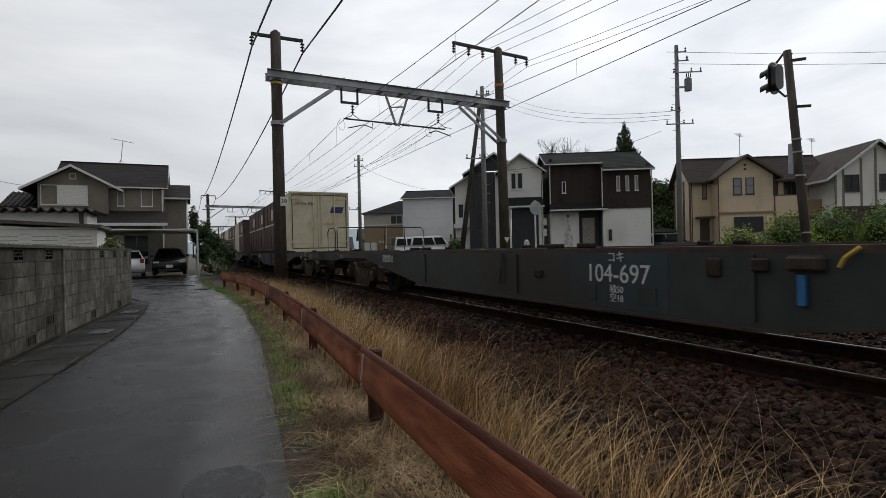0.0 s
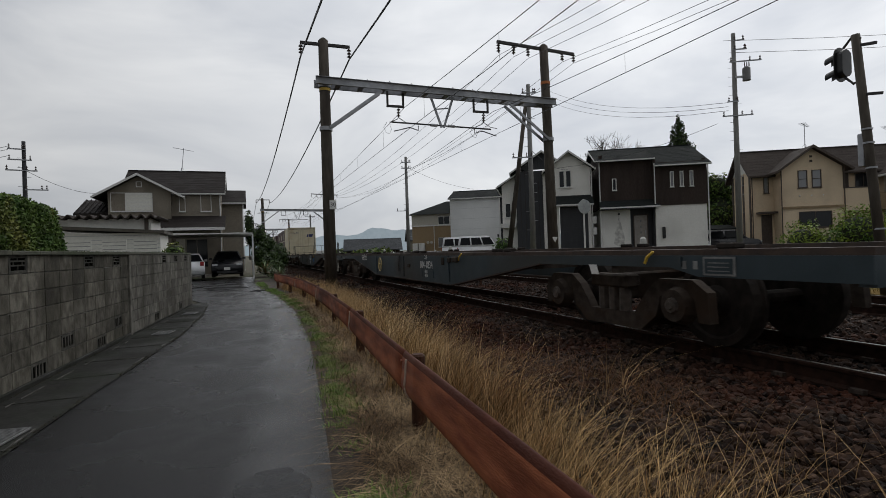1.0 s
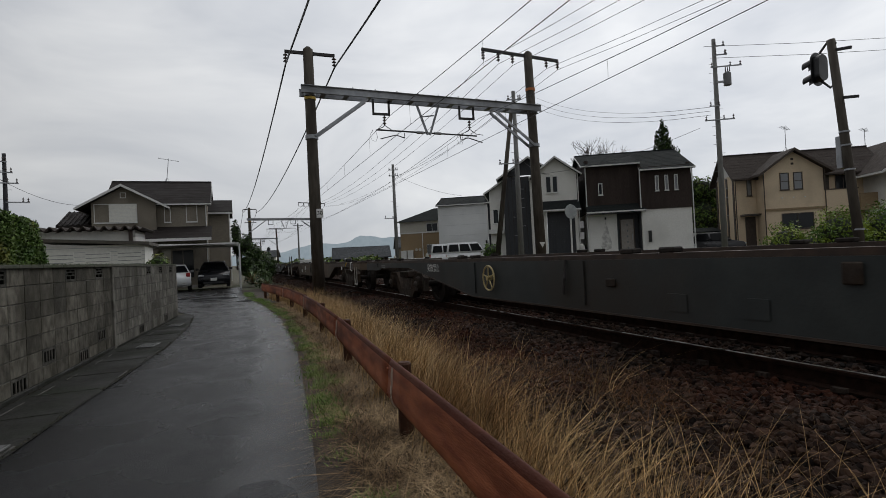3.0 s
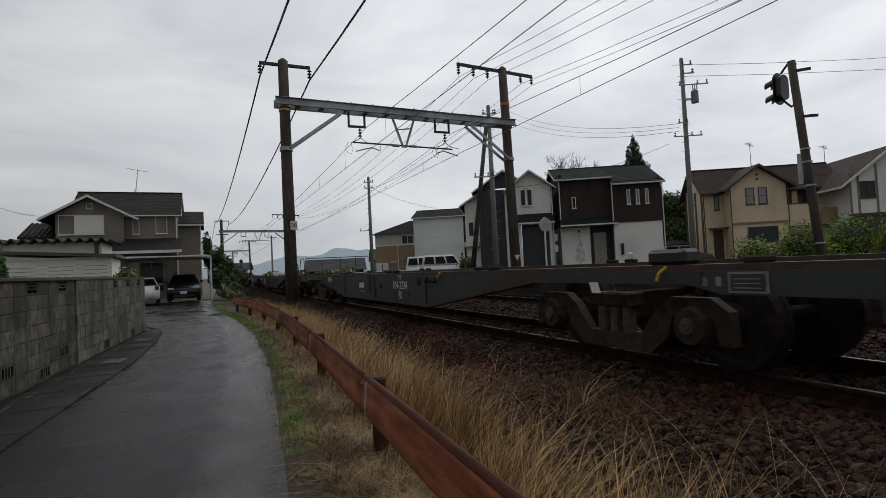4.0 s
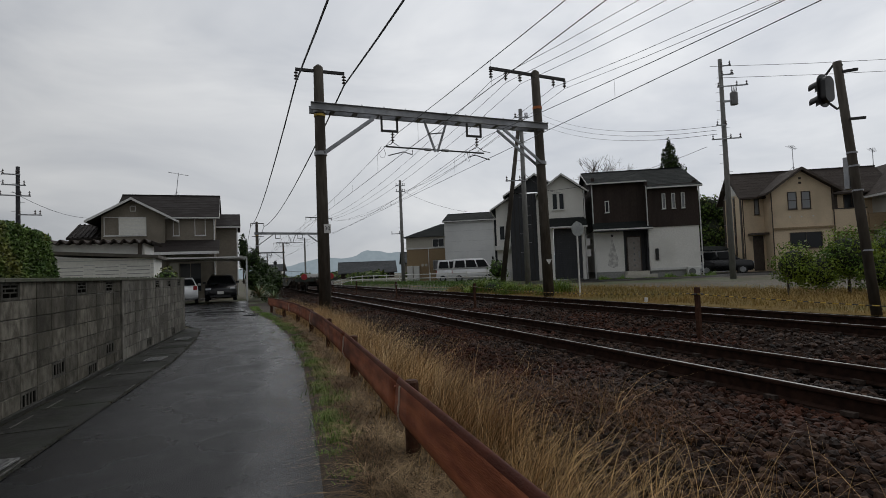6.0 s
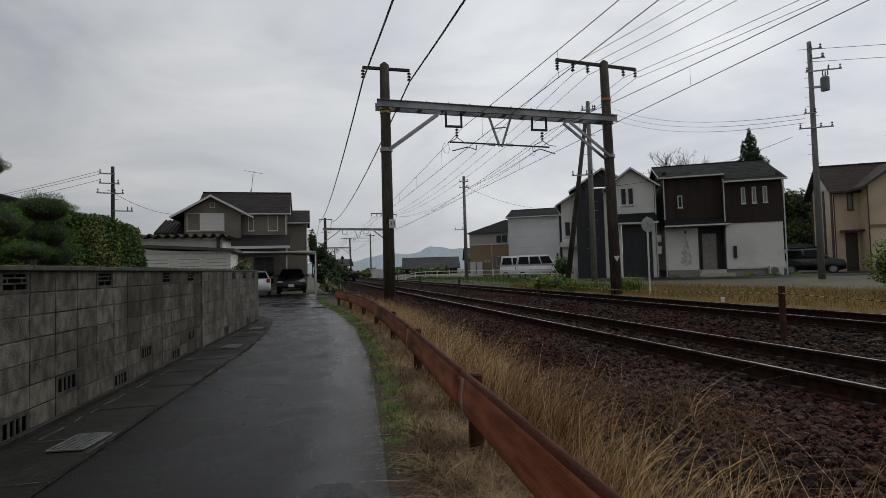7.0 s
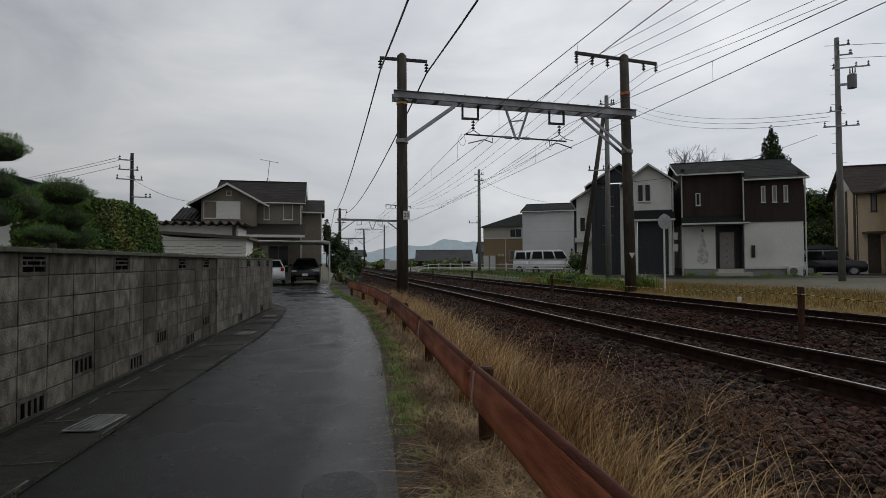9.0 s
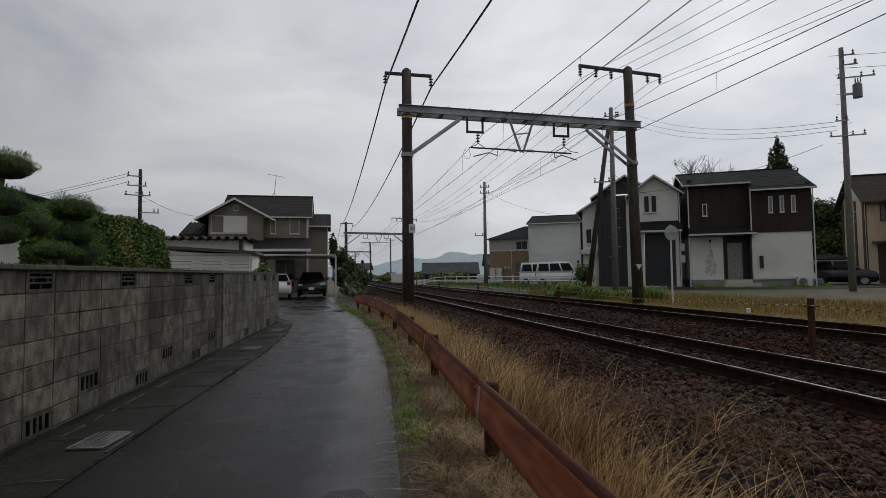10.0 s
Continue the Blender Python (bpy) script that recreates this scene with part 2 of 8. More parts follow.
def cyl(bm, a, b, r0, r1=None, n=10, mi=0):
    a, b = Vector(a), Vector(b)
    r1 = r0 if r1 is None else r1
    q = (b - a).to_track_quat("Z", "Y")
    ra = [bm.verts.new(a + q @ Vector((r0 * math.cos(i * math.tau / n), r0 * math.sin(i * math.tau / n), 0))) for i in range(n)]
    rb = [bm.verts.new(b + q @ Vector((r1 * math.cos(i * math.tau / n), r1 * math.sin(i * math.tau / n), 0))) for i in range(n)]
    fs = [bm.faces.new((ra[i], ra[(i + 1) % n], rb[(i + 1) % n], rb[i])) for i in range(n)]
    fs += [bm.faces.new(ra[::-1]), bm.faces.new(rb)]
    for f in fs:
        f.material_index = mi
    return bm


def beam(bm, a, b, w, h):
    """A bar of w x h from a to b, h kept upright."""
    a, b = Vector(a), Vector(b)
    d = (b - a).normalized()
    s = d.cross(Vector((0, 0, 1)))
    s = s.normalized() if s.length > 1e-4 else Vector((1, 0, 0))
    u = s.cross(d)
    va = [bm.verts.new(a + s * w / 2 * i + u * h / 2 * j) for i, j in ((-1, -1), (1, -1), (1, 1), (-1, 1))]
    vb = [bm.verts.new(b + s * w / 2 * i + u * h / 2 * j) for i, j in ((-1, -1), (1, -1), (1, 1), (-1, 1))]
    for i in range(4):
        bm.faces.new((va[i], va[(i + 1) % 4], vb[(i + 1) % 4], vb[i]))
    bm.faces.new(va[::-1])
    bm.faces.new(vb)
    return bm


def tube(bm, pts, r, n=6):
    ps = [Vector(p) for p in pts]
    rings = []
    for i, p in enumerate(ps):
        d = (ps[min(i + 1, len(ps) - 1)] - ps[max(i - 1, 0)]).normalized()
        q = d.to_track_quat("Z", "Y")
        rings.append([bm.verts.new(p + q @ Vector((r * math.cos(j * math.tau / n), r * math.sin(j * math.tau / n), 0))) for j in range(n)])
    for a, b in zip(rings, rings[1:]):
        for j in range(n):
            bm.faces.new((a[j], a[(j + 1) % n], b[(j + 1) % n], b[j]))
    bm.faces.new(rings[0][::-1])
    bm.faces.new(rings[-1])
    return bm


def prism(bm, pts, axis, a, b, mi=0):
    """Extrude a closed 2D outline along axis from a to b. axis y: points are (x, z); x: (y, z); z: (x, y)."""
    def at(p, t):
        return {"y": (p[0], t, p[1]), "x": (t, p[0], p[1]), "z": (p[0], p[1], t)}[axis]
    va, vb = [bm.verts.new(at(p, a)) for p in pts], [bm.verts.new(at(p, b)) for p in pts]
    k = len(pts)
    fs = [bm.faces.new((va[i], va[(i + 1) % k], vb[(i + 1) % k], vb[i])) for i in range(k)]
    fs += [bm.faces.new(va[::-1]), bm.faces.new(vb)]
    for f in fs:
        f.material_index = mi
    return bm


def B():
    return bmesh.new()


def lettering(text, size, material, parent, m, name="lettering", label=""):
    cu = bpy.data.curves.new(name, "FONT")
    cu.body, cu.size, cu.align_x, cu.align_y, cu.extrude = text, size, "CENTER", "CENTER", 0.002
    tmp = bpy.data.objects.new(name, cu)
    me = bpy.data.meshes.new_from_object(tmp)
    bpy.data.objects.remove(tmp)
    me.materials.clear()
    me.materials.append(material)
    ob = new(name, me)
    ob.parent = parent
    ob.matrix_basis = m
    if label:
        ob["label"] = label
    return ob


def interp(pts, y):
    return float(np.interp(y, [p[0] for p in pts], [p[1] for p in pts]))


# ---- ground, road and verge ----
ROAD_R = [(-6, -0.1), (0, 0.22), (3, 0.48), (4, 0.58), (5.6, 0.72), (8.3, 0.94), (12.7, 1.10), (17.4, 0.97), (22.3, 0.56), (27, 0.45), (34, 0.5)]
ROAD_L = [(-6, -1.95), (0, -1.8), (3.5, -1.70), (4.6, -1.60), (6, -1.48), (8, -1.27), (10, -1.06), (13.2, -0.95), (16, -1.0), (18, -1.6), (20, -3.2), (24, -4.2), (34, -4.6)]
WALL_C, WALL_M = -2.73, 0.079


def wall_x(y):
    return WALL_C + WALL_M * y


def ground_z(x, y):
    a = min(max((x - 9.9) / 1.2, 0), 1)
    b = min(max((math.hypot(x, y) - 22) / 12, 0), 1) if x > 9 else 0
    return -0.03 + 0.26 * a + 0.22 * b * a


xs = sorted({*np.linspace(-12, 45, 58).tolist(), -4000.0, -1200.0, -300.0, -80.0, -30.0, 60.0, 90.0, 300.0, 1200.0, 4000.0})
ys = sorted({*np.linspace(-10, 70, 41).tolist(), -4000.0, -500.0, -60.0, -25.0, 100.0, 160.0, 400.0, 1200.0, 4000.0})
gv = [(x, y, ground_z(x, y)) for y in ys for x in xs]
gf = [(j * len(xs) + i, j * len(xs) + i + 1, (j + 1) * len(xs) + i + 1, (j + 1) * len(xs) + i) for j in range(len(ys) - 1) for i in range(len(xs) - 1)]
ground = tagged(part("ground", (gv, [], gf), earth), "bare damp earth and grass ground", "ground", kind="structure")


def strip(name, left, right, z, material, step=0.4, y0=-6.0, y1=34.0, nx=5, wob=0.0):
    n = int((y1 - y0) / step) + 1
    vs, fs = [], []
    for j in range(n):
        y = y0 + (y1 - y0) * j / (n - 1)
        a, b = left(y), right(y)
        if wob:
            b += wob * (noise.noise((y * 1.3, 2.0, 0)) + 0.6 * noise.noise((y * 5, 7.0, 0)))
        for i in range(nx):
            x = a + (b - a) * i / (nx - 1)
            vs.append((x, y, z + 0.006 * noise.noise((x * 0.7, y * 0.5, 3))))
    for j in range(n - 1):
        for i in range(nx - 1):
            k = j * nx + i
            fs.append((k, k + 1, k + nx + 1, k + nx))
    return part(name, (vs, [], fs), material, smooth=True)


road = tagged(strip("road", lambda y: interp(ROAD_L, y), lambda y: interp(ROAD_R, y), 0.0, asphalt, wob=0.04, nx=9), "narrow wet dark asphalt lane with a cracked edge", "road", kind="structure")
gutter = tagged(strip("pavement", lambda y: wall_x(y) - 0.05, lambda y: interp(ROAD_L, y) + 0.02, 0.008, gutter_m, y1=16.6), "wet mossy concrete gutter cover along a block wall", "gutter", kind="structure")
for gy in np.arange(-4, 16.2, 1.0):
    x0, x1 = wall_x(gy) + 0.12, interp(ROAD_L, gy) - 0.03
    part("joint", box(B(), x0, x1, gy, gy + 0.007, 0.012, 0.0165), mortar_m, gutter)
lip_m = mat("worn_lip_concrete", (0.05, 0.048, 0.042), (0.125, 0.12, 0.11), 9, 0.9, 0, 0.6, 60, (0.03, 0.03, 0.022), 3.0, world=True)
rl = np.random.RandomState(8)
for side in (0, 1):
    gy = 2.6
    while gy < 15.5:
        ln = rl.uniform(0.12, 0.5)
        if rl.uniform() < 0.45:
            xa, xb = (wall_x(gy) + 0.17, wall_x(gy + ln) + 0.17) if side == 0 else (interp(ROAD_L, gy) - 0.035, interp(ROAD_L, gy + ln) - 0.035)
            part("lip", beam(B(), (xa + rl.uniform(-0.012, 0.012), gy, 0.0135), (xb + rl.uniform(-0.012, 0.012), gy + ln, 0.0135), 0.011, 0.009), lip_m, gutter, "broken pale edge of the gutter cover")
        gy += ln + rl.uniform(0.02, 0.4)
strip_l = tagged(strip("verge", lambda y: interp(ROAD_R, y) - 0.06, lambda y: 1.9, 0.004, verge_soil, wob=0, y1=30), "verge of flattened dead grass beside the lane", "verge", kind="structure")
# asphalt patch with a round mark where the lane has been mended
puddle_m = mat("puddle_film", (0.006, 0.006, 0.0065), (0.02, 0.02, 0.021), 60, 0.28, 0, 0.5, 130, rvar=0.1, rspread=5.0, spec=0.2)


def puddle(x, y, rx, ry, seed, material, label, z=0.0105):
    n = 36
    ring = []
    for i in range(n):
        a = i * math.tau / n
        k = 1 + 0.22 * noise.noise((math.cos(a) * 1.3 + seed, math.sin(a) * 1.3, seed)) + 0.08 * noise.noise((math.cos(a) * 4, math.sin(a) * 4 + seed, 0))
        ring.append((x + rx * k * math.cos(a), y + ry * k * math.sin(a), z))
    tagged(part("puddle", ([(x, y, z + 0.0002), *ring], [], [(0, 1 + i, 1 + (i + 1) % n) for i in range(n)]), material), label, "puddle", kind="structure")


puddle(0.10, 3.12, 0.2, 0.3, 2, puddle_m, "thin round puddle on the asphalt", 0.0035)
dark_patch = mat("tar_patch", (0.006, 0.006, 0.006), (0.012, 0.012, 0.012), 30, 0.85, spec=0.05)
for px_, py_, a_, b_ in ((-2.2, 25.0, 0.5, 0.3), (-0.9, 24.0, 0.75, 0.5), (-0.2, 23.4, 0.4, 0.3), (-1.1, 22.6, 0.5, 0.25), (0.4, 20.6, 0.3, 0.35)):
    puddle(px_, py_, a_, b_, px_, dark_patch, "dark tar patch across the lane")



def grate(m):
    t = thing("drain_grate", "galvanised steel drain grate set in the gutter", "drain grate", m, "gutter grates")
    bm = B()
    for s in (-1, 1):
        box(bm, s * 0.21 - 0.007, s * 0.21 + 0.007, -0.13, 0.13, 0.0, 0.011)
        box(bm, -0.203, 0.203, s * 0.13 - 0.007, s * 0.13 + 0.007, 0.0, 0.011)
    part("frame", bm, grate_m, t)
    bar = part("bar", box(B(), -0.004, 0.004, -0.123, 0.123, 0.004, 0.0105), grate_m, t)
    bar.location = (-0.182, 0, 0)
    for i in range(1, 14):
        o = new("bar", bar.data)
        o.parent, o.location = t, (-0.182 + i * 0.028, 0, 0)
    for i in range(5):
        part("cross_bar", box(B(), -0.203, 0.203, -0.09 + i * 0.045 - 0.003, -0.09 + i * 0.045 + 0.003, 0.004, 0.0095), grate_m, t)
    # black plate under the bars, painted for the shade of the drain below
    part("pit", box(B(), -0.203, 0.203, -0.123, 0.123, -0.001, 0.003), black_p, t)
    return t


for gx, gy in ((-1.79, 4.87), (-1.38, 10.4), (-1.24, 13.6)):
    grate(pose(gx, gy, 0.015, 0, 0, 90 - math.degrees(math.atan(WALL_M)) - 5))

def seam_place(rs, n):
    y = 2.5 + 13 * rs.uniform(0, 1, n) ** 1.4
    k = rs.uniform(0, 1, n) < 0.55
    x = np.where(k, WALL_C + WALL_M * y + 0.035, np.interp(y, [p[0] for p in ROAD_L], [p[1] for p in ROAD_L])) + rs.normal(0, 0.014, n)
    return x, y, np.full(n, 0.008), rs.uniform(0.3, 1.2, n) * (0.4 + 0.6 * (np.sin(y * 2.7 + k * 2) > -0.2))


# ---- tracks ----
TRACKS = (4.785, 8.565)
RAIL_Z, Y0, Y1 = 0.30, -12.0, 420.0
prof = [(1.55, -0.03), (2.1, 0.025), (2.8, 0.07), (3.45, 0.12), (6.1, 0.135), (6.65, 0.12), (7.2, 0.19), (9.9, 0.18), (10.35, 0.14), (10.9, 0.04)]
vs, fs = [], []
yy = [*np.arange(-12, 40, 0.5), *np.arange(40, 120, 5), 200, 420]
for y in yy:
    for x, z in prof:
        vs.append((x, y, z + 0.02 * noise.noise((x * 2, y * 2, 1))))
k = len(prof)
for j in range(len(yy) - 1):
    for i in range(k - 1):
        fs.append((j * k + i, j * k + i + 1, (j + 1) * k + i + 1, (j + 1) * k + i))
trackbed = tagged(part("trackbed", (vs, [], fs), bed_m), "dark rust-stained ballast bed under two tracks", "track bed", kind="structure")
RP = [(-0.062, 0), (0.062, 0), (0.062, 0.012), (0.012, 0.028), (0.009, 0.11), (0.032, 0.122), (0.032, 0.145), (0.024, 0.153), (-0.024, 0.153), (-0.032, 0.145), (-0.032, 0.122), (-0.009, 0.11), (-0.012, 0.028), (-0.062, 0.012)]
sleeper_me = None
clip_m = mat("rail_clip", (0.03, 0.022, 0.018), (0.075, 0.058, 0.048), 30, 0.8, 0.0, spec=0.15)
for ti, cx in enumerate(TRACKS):
    t = thing("railway_track", "narrow-gauge railway track with polished rails on concrete sleepers", "railway track", pose(cx, 0, 0.015 if ti == 0 else 0.07), "railway tracks", "structure")
    for s in (-0.5655, 0.5655):
        bm = B()
        prism(bm, [(s + x, RAIL_Z - 0.153 + z) for x, z in RP], "y", Y0, Y1)
        r = part("rail", bm, rail_side, t, "rusty rail with a polished head")
        part("rail_head", box(B(), s - 0.017, s + 0.017, Y0, Y1, RAIL_Z - 0.001, RAIL_Z + 0.0015), rail_top, r)
    for i in range(150):
        if sleeper_me is None:
            bm = B()
            prism(bm, [(-0.13, 0.0), (0.13, 0.0), (0.115, 0.155), (-0.115, 0.155)], "x", -1.0, 1.0)
            o = part("sleeper", bm, sleeper_m, t)
            sleeper_me = o.data
        else:
            o = new("sleeper", sleeper_me)
            o.parent = t
        o.location = (0, -6 + i * 0.61 + random.uniform(-0.02, 0.02), -0.03)
    # sleepers farther on, and rail clips
    bm = B()
    for i in range(90):
        for s in (-0.5655, 0.5655):
            for d in (-0.085, 0.085):
                box(bm, s + d - 0.025, s + d + 0.025, -6 + i * 0.61 - 0.05, -6 + i * 0.61 + 0.05, 0.15, 0.185)
    tagged(part("rail_clips", bm, clip_m, t), kind="stuff")


G = (1 + 5 ** 0.5) / 2
ROCK_V = [(-1, G, 0), (1, G, 0), (-1, -G, 0), (1, -G, 0), (0, -1, G), (0, 1, G), (0, -1, -G), (0, 1, -G), (G, 0, -1), (G, 0, 1), (-G, 0, -1), (-G, 0, 1)]
ROCK_F = [(0, 11, 5), (0, 5, 1), (0, 1, 7), (0, 7, 10), (0, 10, 11), (1, 5, 9), (5, 11, 4), (11, 10, 2), (10, 7, 6), (7, 1, 8), (3, 9, 4), (3, 4, 2), (3, 2, 6), (3, 6, 8), (3, 8, 9), (4, 9, 5), (2, 4, 11), (6, 2, 10), (8, 6, 7), (9, 8, 1)]


def scatter(n, place, size, seed, flat=0.75):
    """Crushed stones as uneven twenty-sided lumps; place gives x, y, z arrays."""
    rs = np.random.RandomState(seed)
    x, y, z = place(rs, n)
    base = np.array(ROCK_V, float) / 1.9
    v = base[None] * rs.uniform(0.78, 1.18, (n, 12, 1)) + rs.uniform(-0.16, 0.16, (n, 12, 3))
    v = v * np.stack([rs.uniform(0.8, 1.5, n), rs.uniform(0.7, 1.1, n), rs.uniform(0.55, 0.95, n)], -1)[:, None] * size * rs.uniform(0.55, 1.4, (n, 1, 1)) ** 1.2
    a, b2 = rs.uniform(0, 6.28, n), rs.uniform(-0.9, 0.9, n)
    ca, sa, cb, sb = np.cos(a)[:, None], np.sin(a)[:, None], np.cos(b2)[:, None], np.sin(b2)[:, None]
    X, Y, Z = v[..., 0], v[..., 1], v[..., 2]
    X, Z = X * cb - Z * sb, X * sb + Z * cb
    v = np.stack([X * ca - Y * sa, X * sa + Y * ca, Z], -1) + np.stack([x, y, z], -1)[:, None]
    f = (np.array(ROCK_F)[None] + (np.arange(n) * 12)[:, None, None]).reshape(-1, 3)
    return v.reshape(-1, 3).tolist(), [], f.tolist()


def bed_z(x):
    return np.interp(x, [p[0] for p in prof], [p[1] for p in prof])


def near_stones(rs, n):
    y = 0.6 + 16 * rs.uniform(0, 1, n) ** 1.5
    x = 1.75 + 2.4 * rs.uniform(0, 1, n)
    return x, y, bed_z(x) + rs.uniform(-0.01, 0.03, n)


def mid_stones(rs, n):
    y = -1 + 24 * rs.uniform(0, 1, n) ** 1.3
    x = np.where(rs.uniform(0, 1, n) < 0.45, rs.uniform(4.35, 5.25, n), rs.uniform(5.4, 8.0, n))
    return x, y, bed_z(x) + rs.uniform(-0.012, 0.022, n)


def far_stones(rs, n):
    y = 14 + 40 * rs.uniform(0, 1, n) ** 1.4
    x = rs.uniform(2.6, 10.4, n)
    return x, y, bed_z(x) + rs.uniform(-0.012, 0.02, n)


tagged(part("ballast_stones", scatter(34000, near_stones, 0.030, 1), stone_m), "dark brown crushed stone ballast beside the rails", "ballast", kind="stuff")
tagged(part("ballast_stones", scatter(20000, mid_stones, 0.034, 2), stone_m), "dark crushed stone ballast between the tracks", "ballast", kind="stuff")
tagged(part("ballast_stones", scatter(11000, far_stones, 0.046, 3), stone_m), "dark crushed stone ballast farther along the line", "ballast", kind="stuff")


def blades(n, place, seed, h, w, lean, droop=0.5, wind=(0.25, -0.1), segs=3):
    """Grass blades: bent tapering strips. place gives x, y, z and a height factor."""
    rs = np.random.RandomState(seed)
    x, y, z, hf = place(rs, n)
    hh = h * hf * rs.uniform(0.6, 1.25, n)
    a = rs.uniform(0, 6.28, n)
    ln = lean * rs.uniform(0.3, 1.5, n)
    dx, dy = np.cos(a) * ln + wind[0], np.sin(a) * ln + wind[1]
    px, py = -np.sin(a) * w * rs.uniform(0.6, 1.4, n), np.cos(a) * w * rs.uniform(0.6, 1.4, n)
    rows = []
    for i in range(segs + 1):
        t = i / segs
        tw = (1 - t) * 0.9 + 0.1
        cx = x + dx * hh * t ** 1.7
        cy = y + dy * hh * t ** 1.7
        cz = z + hh * (t - droop * 0.5 * t * t * np.hypot(dx, dy))
        rows += [np.stack([cx - px * tw, cy - py * tw, cz], -1), np.stack([cx + px * tw, cy + py * tw, cz], -1)]
    v = np.stack(rows, 1)
    q = np.array([(2 * i, 2 * i + 1, 2 * i + 3, 2 * i + 2) for i in range(segs)])
    f = (q[None] + (np.arange(n) * (2 * segs + 2))[:, None, None]).reshape(-1, 4)
    return v.reshape(-1, 3).tolist(), [], f.tolist()


POSTS = [(-5.4, 0.50), (-2.35, 0.70), (0.7, 0.90), (3.72, 1.09), (6.78, 1.29), (9.8, 1.45), (12.9, 1.53), (15.9, 1.52), (18.9, 1.36), (21.5, 1.10)]


def clumped(rs, n, x0, x1, y0, y1, k=160, spread=0.16, ypow=1.3):
    cy = y0 + (y1 - y0) * rs.uniform(0, 1, k) ** ypow
    cx = rs.uniform(0, 1, k)
    i = rs.randint(0, k, n)
    y = cy[i] + rs.normal(0, spread, n)
    x = (x0(y) if callable(x0) else x0) + cx[i] * ((x1(y) if callable(x1) else x1) - (x0(y) if callable(x0) else x0)) + rs.normal(0, spread, n)
    return x, y, i


def guard_x(y):
    return np.interp(y, [p[0] for p in POSTS], [p[1] for p in POSTS])


def tall_place(rs, n):
    x, y, i = clumped(rs, n, lambda y: guard_x(y) + 0.14, lambda y: guard_x(y) + 0.70, 0.2, 22, 230, 0.10)
    hf = 0.75 + 0.5 * rs.uniform(0, 1, 230)[i]
    return x, y, np.full(n, -0.02), hf


def fringe_place(rs, n):
    x, y, i = clumped(rs, n, lambda y: guard_x(y) + 0.16, lambda y: guard_x(y) + 0.62, 3.2, 16, 120, 0.07, 1.2)
    return np.maximum(x, guard_x(y) + 0.1), y, np.full(n, 0.0), 0.8 + 0.45 * rs.uniform(0, 1, 120)[i]


def sparse_place(rs, n):
    x, y, i = clumped(rs, n, lambda y: guard_x(y) + 0.8, lambda y: guard_x(y) + 1.9, 1.0, 12, 60, 0.10)
    return x, y, np.full(n, 0.03), 0.6 + 0.5 * rs.uniform(0, 1, 60)[i]


def verge_place(rs, n):
    y = 1.0 + 17 * rs.uniform(0, 1, n) ** 1.4
    x = np.interp(y, [p[0] for p in ROAD_R], [p[1] for p in ROAD_R]) + 0.18 + rs.uniform(0.0, 1.0, n) * (guard_x(y) + 0.17 - np.interp(y, [p[0] for p in ROAD_R], [p[1] for p in ROAD_R]))
    return x, y, np.full(n, 0.0), np.ones(n)


def green_place(rs, n):
    x, y, i = clumped(rs, n, lambda y: np.interp(y, [p[0] for p in ROAD_R], [p[1] for p in ROAD_R]) + 0.06, lambda y: np.interp(y, [p[0] for p in ROAD_R], [p[1] for p in ROAD_R]) + 0.22, 2.4, 26, 90, 0.08, 0.9)
    return x, y, np.full(n, 0.0), 0.5 + 0.8 * rs.uniform(0, 1, 90)[i]


def band_place(rs, n):
    x, y, i = clumped(rs, n, lambda y: guard_x(y) + 0.35, lambda y: guard_x(y) + np.interp(y, [1, 3, 6, 12], [1.2, 1.05, 0.85, 0.8]), 1.2, 16, 150, 0.10)
    return x, y, np.full(n, 0.0), 0.6 + 0.5 * rs.uniform(0, 1, 150)[i]


def rust_place(rs, n):
    k = rs.randint(0, 7, n)
    cx, cy = np.array([2.75, 2.55, 3.05, 2.3, 2.9, 2.2, 1.75])[k], np.array([4.6, 5.2, 3.9, 6.0, 3.2, 4.4, 8.2])[k]
    x, y = cx + rs.normal(0, 0.2, n), cy + rs.normal(0, 0.28, n)
    return x, y, bed_z(x), rs.uniform(0.4, 1.1, n)


tagged(part("tall_grass", blades(14500, tall_place, 11, 0.46, 0.0031, 0.55, 0.5, (0.34, -0.14)), straw), "tall dry straw-coloured grass behind a guardrail", "grass", kind="stuff")
tagged(part("tall_grass", blades(2600, fringe_place, 21, 0.52, 0.0040, 0.42, 0.45, (0.20, -0.10)), pale_straw), "pale upright straw stalks close behind a guardrail", "grass", kind="stuff")
tagged(part("tall_grass", blades(3000, band_place, 17, 0.42, 0.0028, 0.7, 0.6, (0.32, -0.16)), straw), "thinner dry grass at the foot of the ballast", "grass", kind="stuff")
tagged(part("tall_grass", blades(420, sparse_place, 12, 0.52, 0.0022, 0.75, 0.6, (0.25, -0.1)), straw), "sparse dry grass growing out of the ballast", "grass", kind="stuff")
tagged(part("rusty_weeds", blades(6500, rust_place, 19, 0.16, 0.0026, 1.1, 0.6, (0.1, -0.05)), rust_weed), "rust-brown withered weeds on the ballast", "weeds", kind="stuff")
tagged(part("dead_grass", blades(21000, verge_place, 13, 0.17, 0.0033, 2.6, 0.66, (0.0, 0.0)), litter_m), "flattened dead grass on the verge", "grass", kind="stuff")
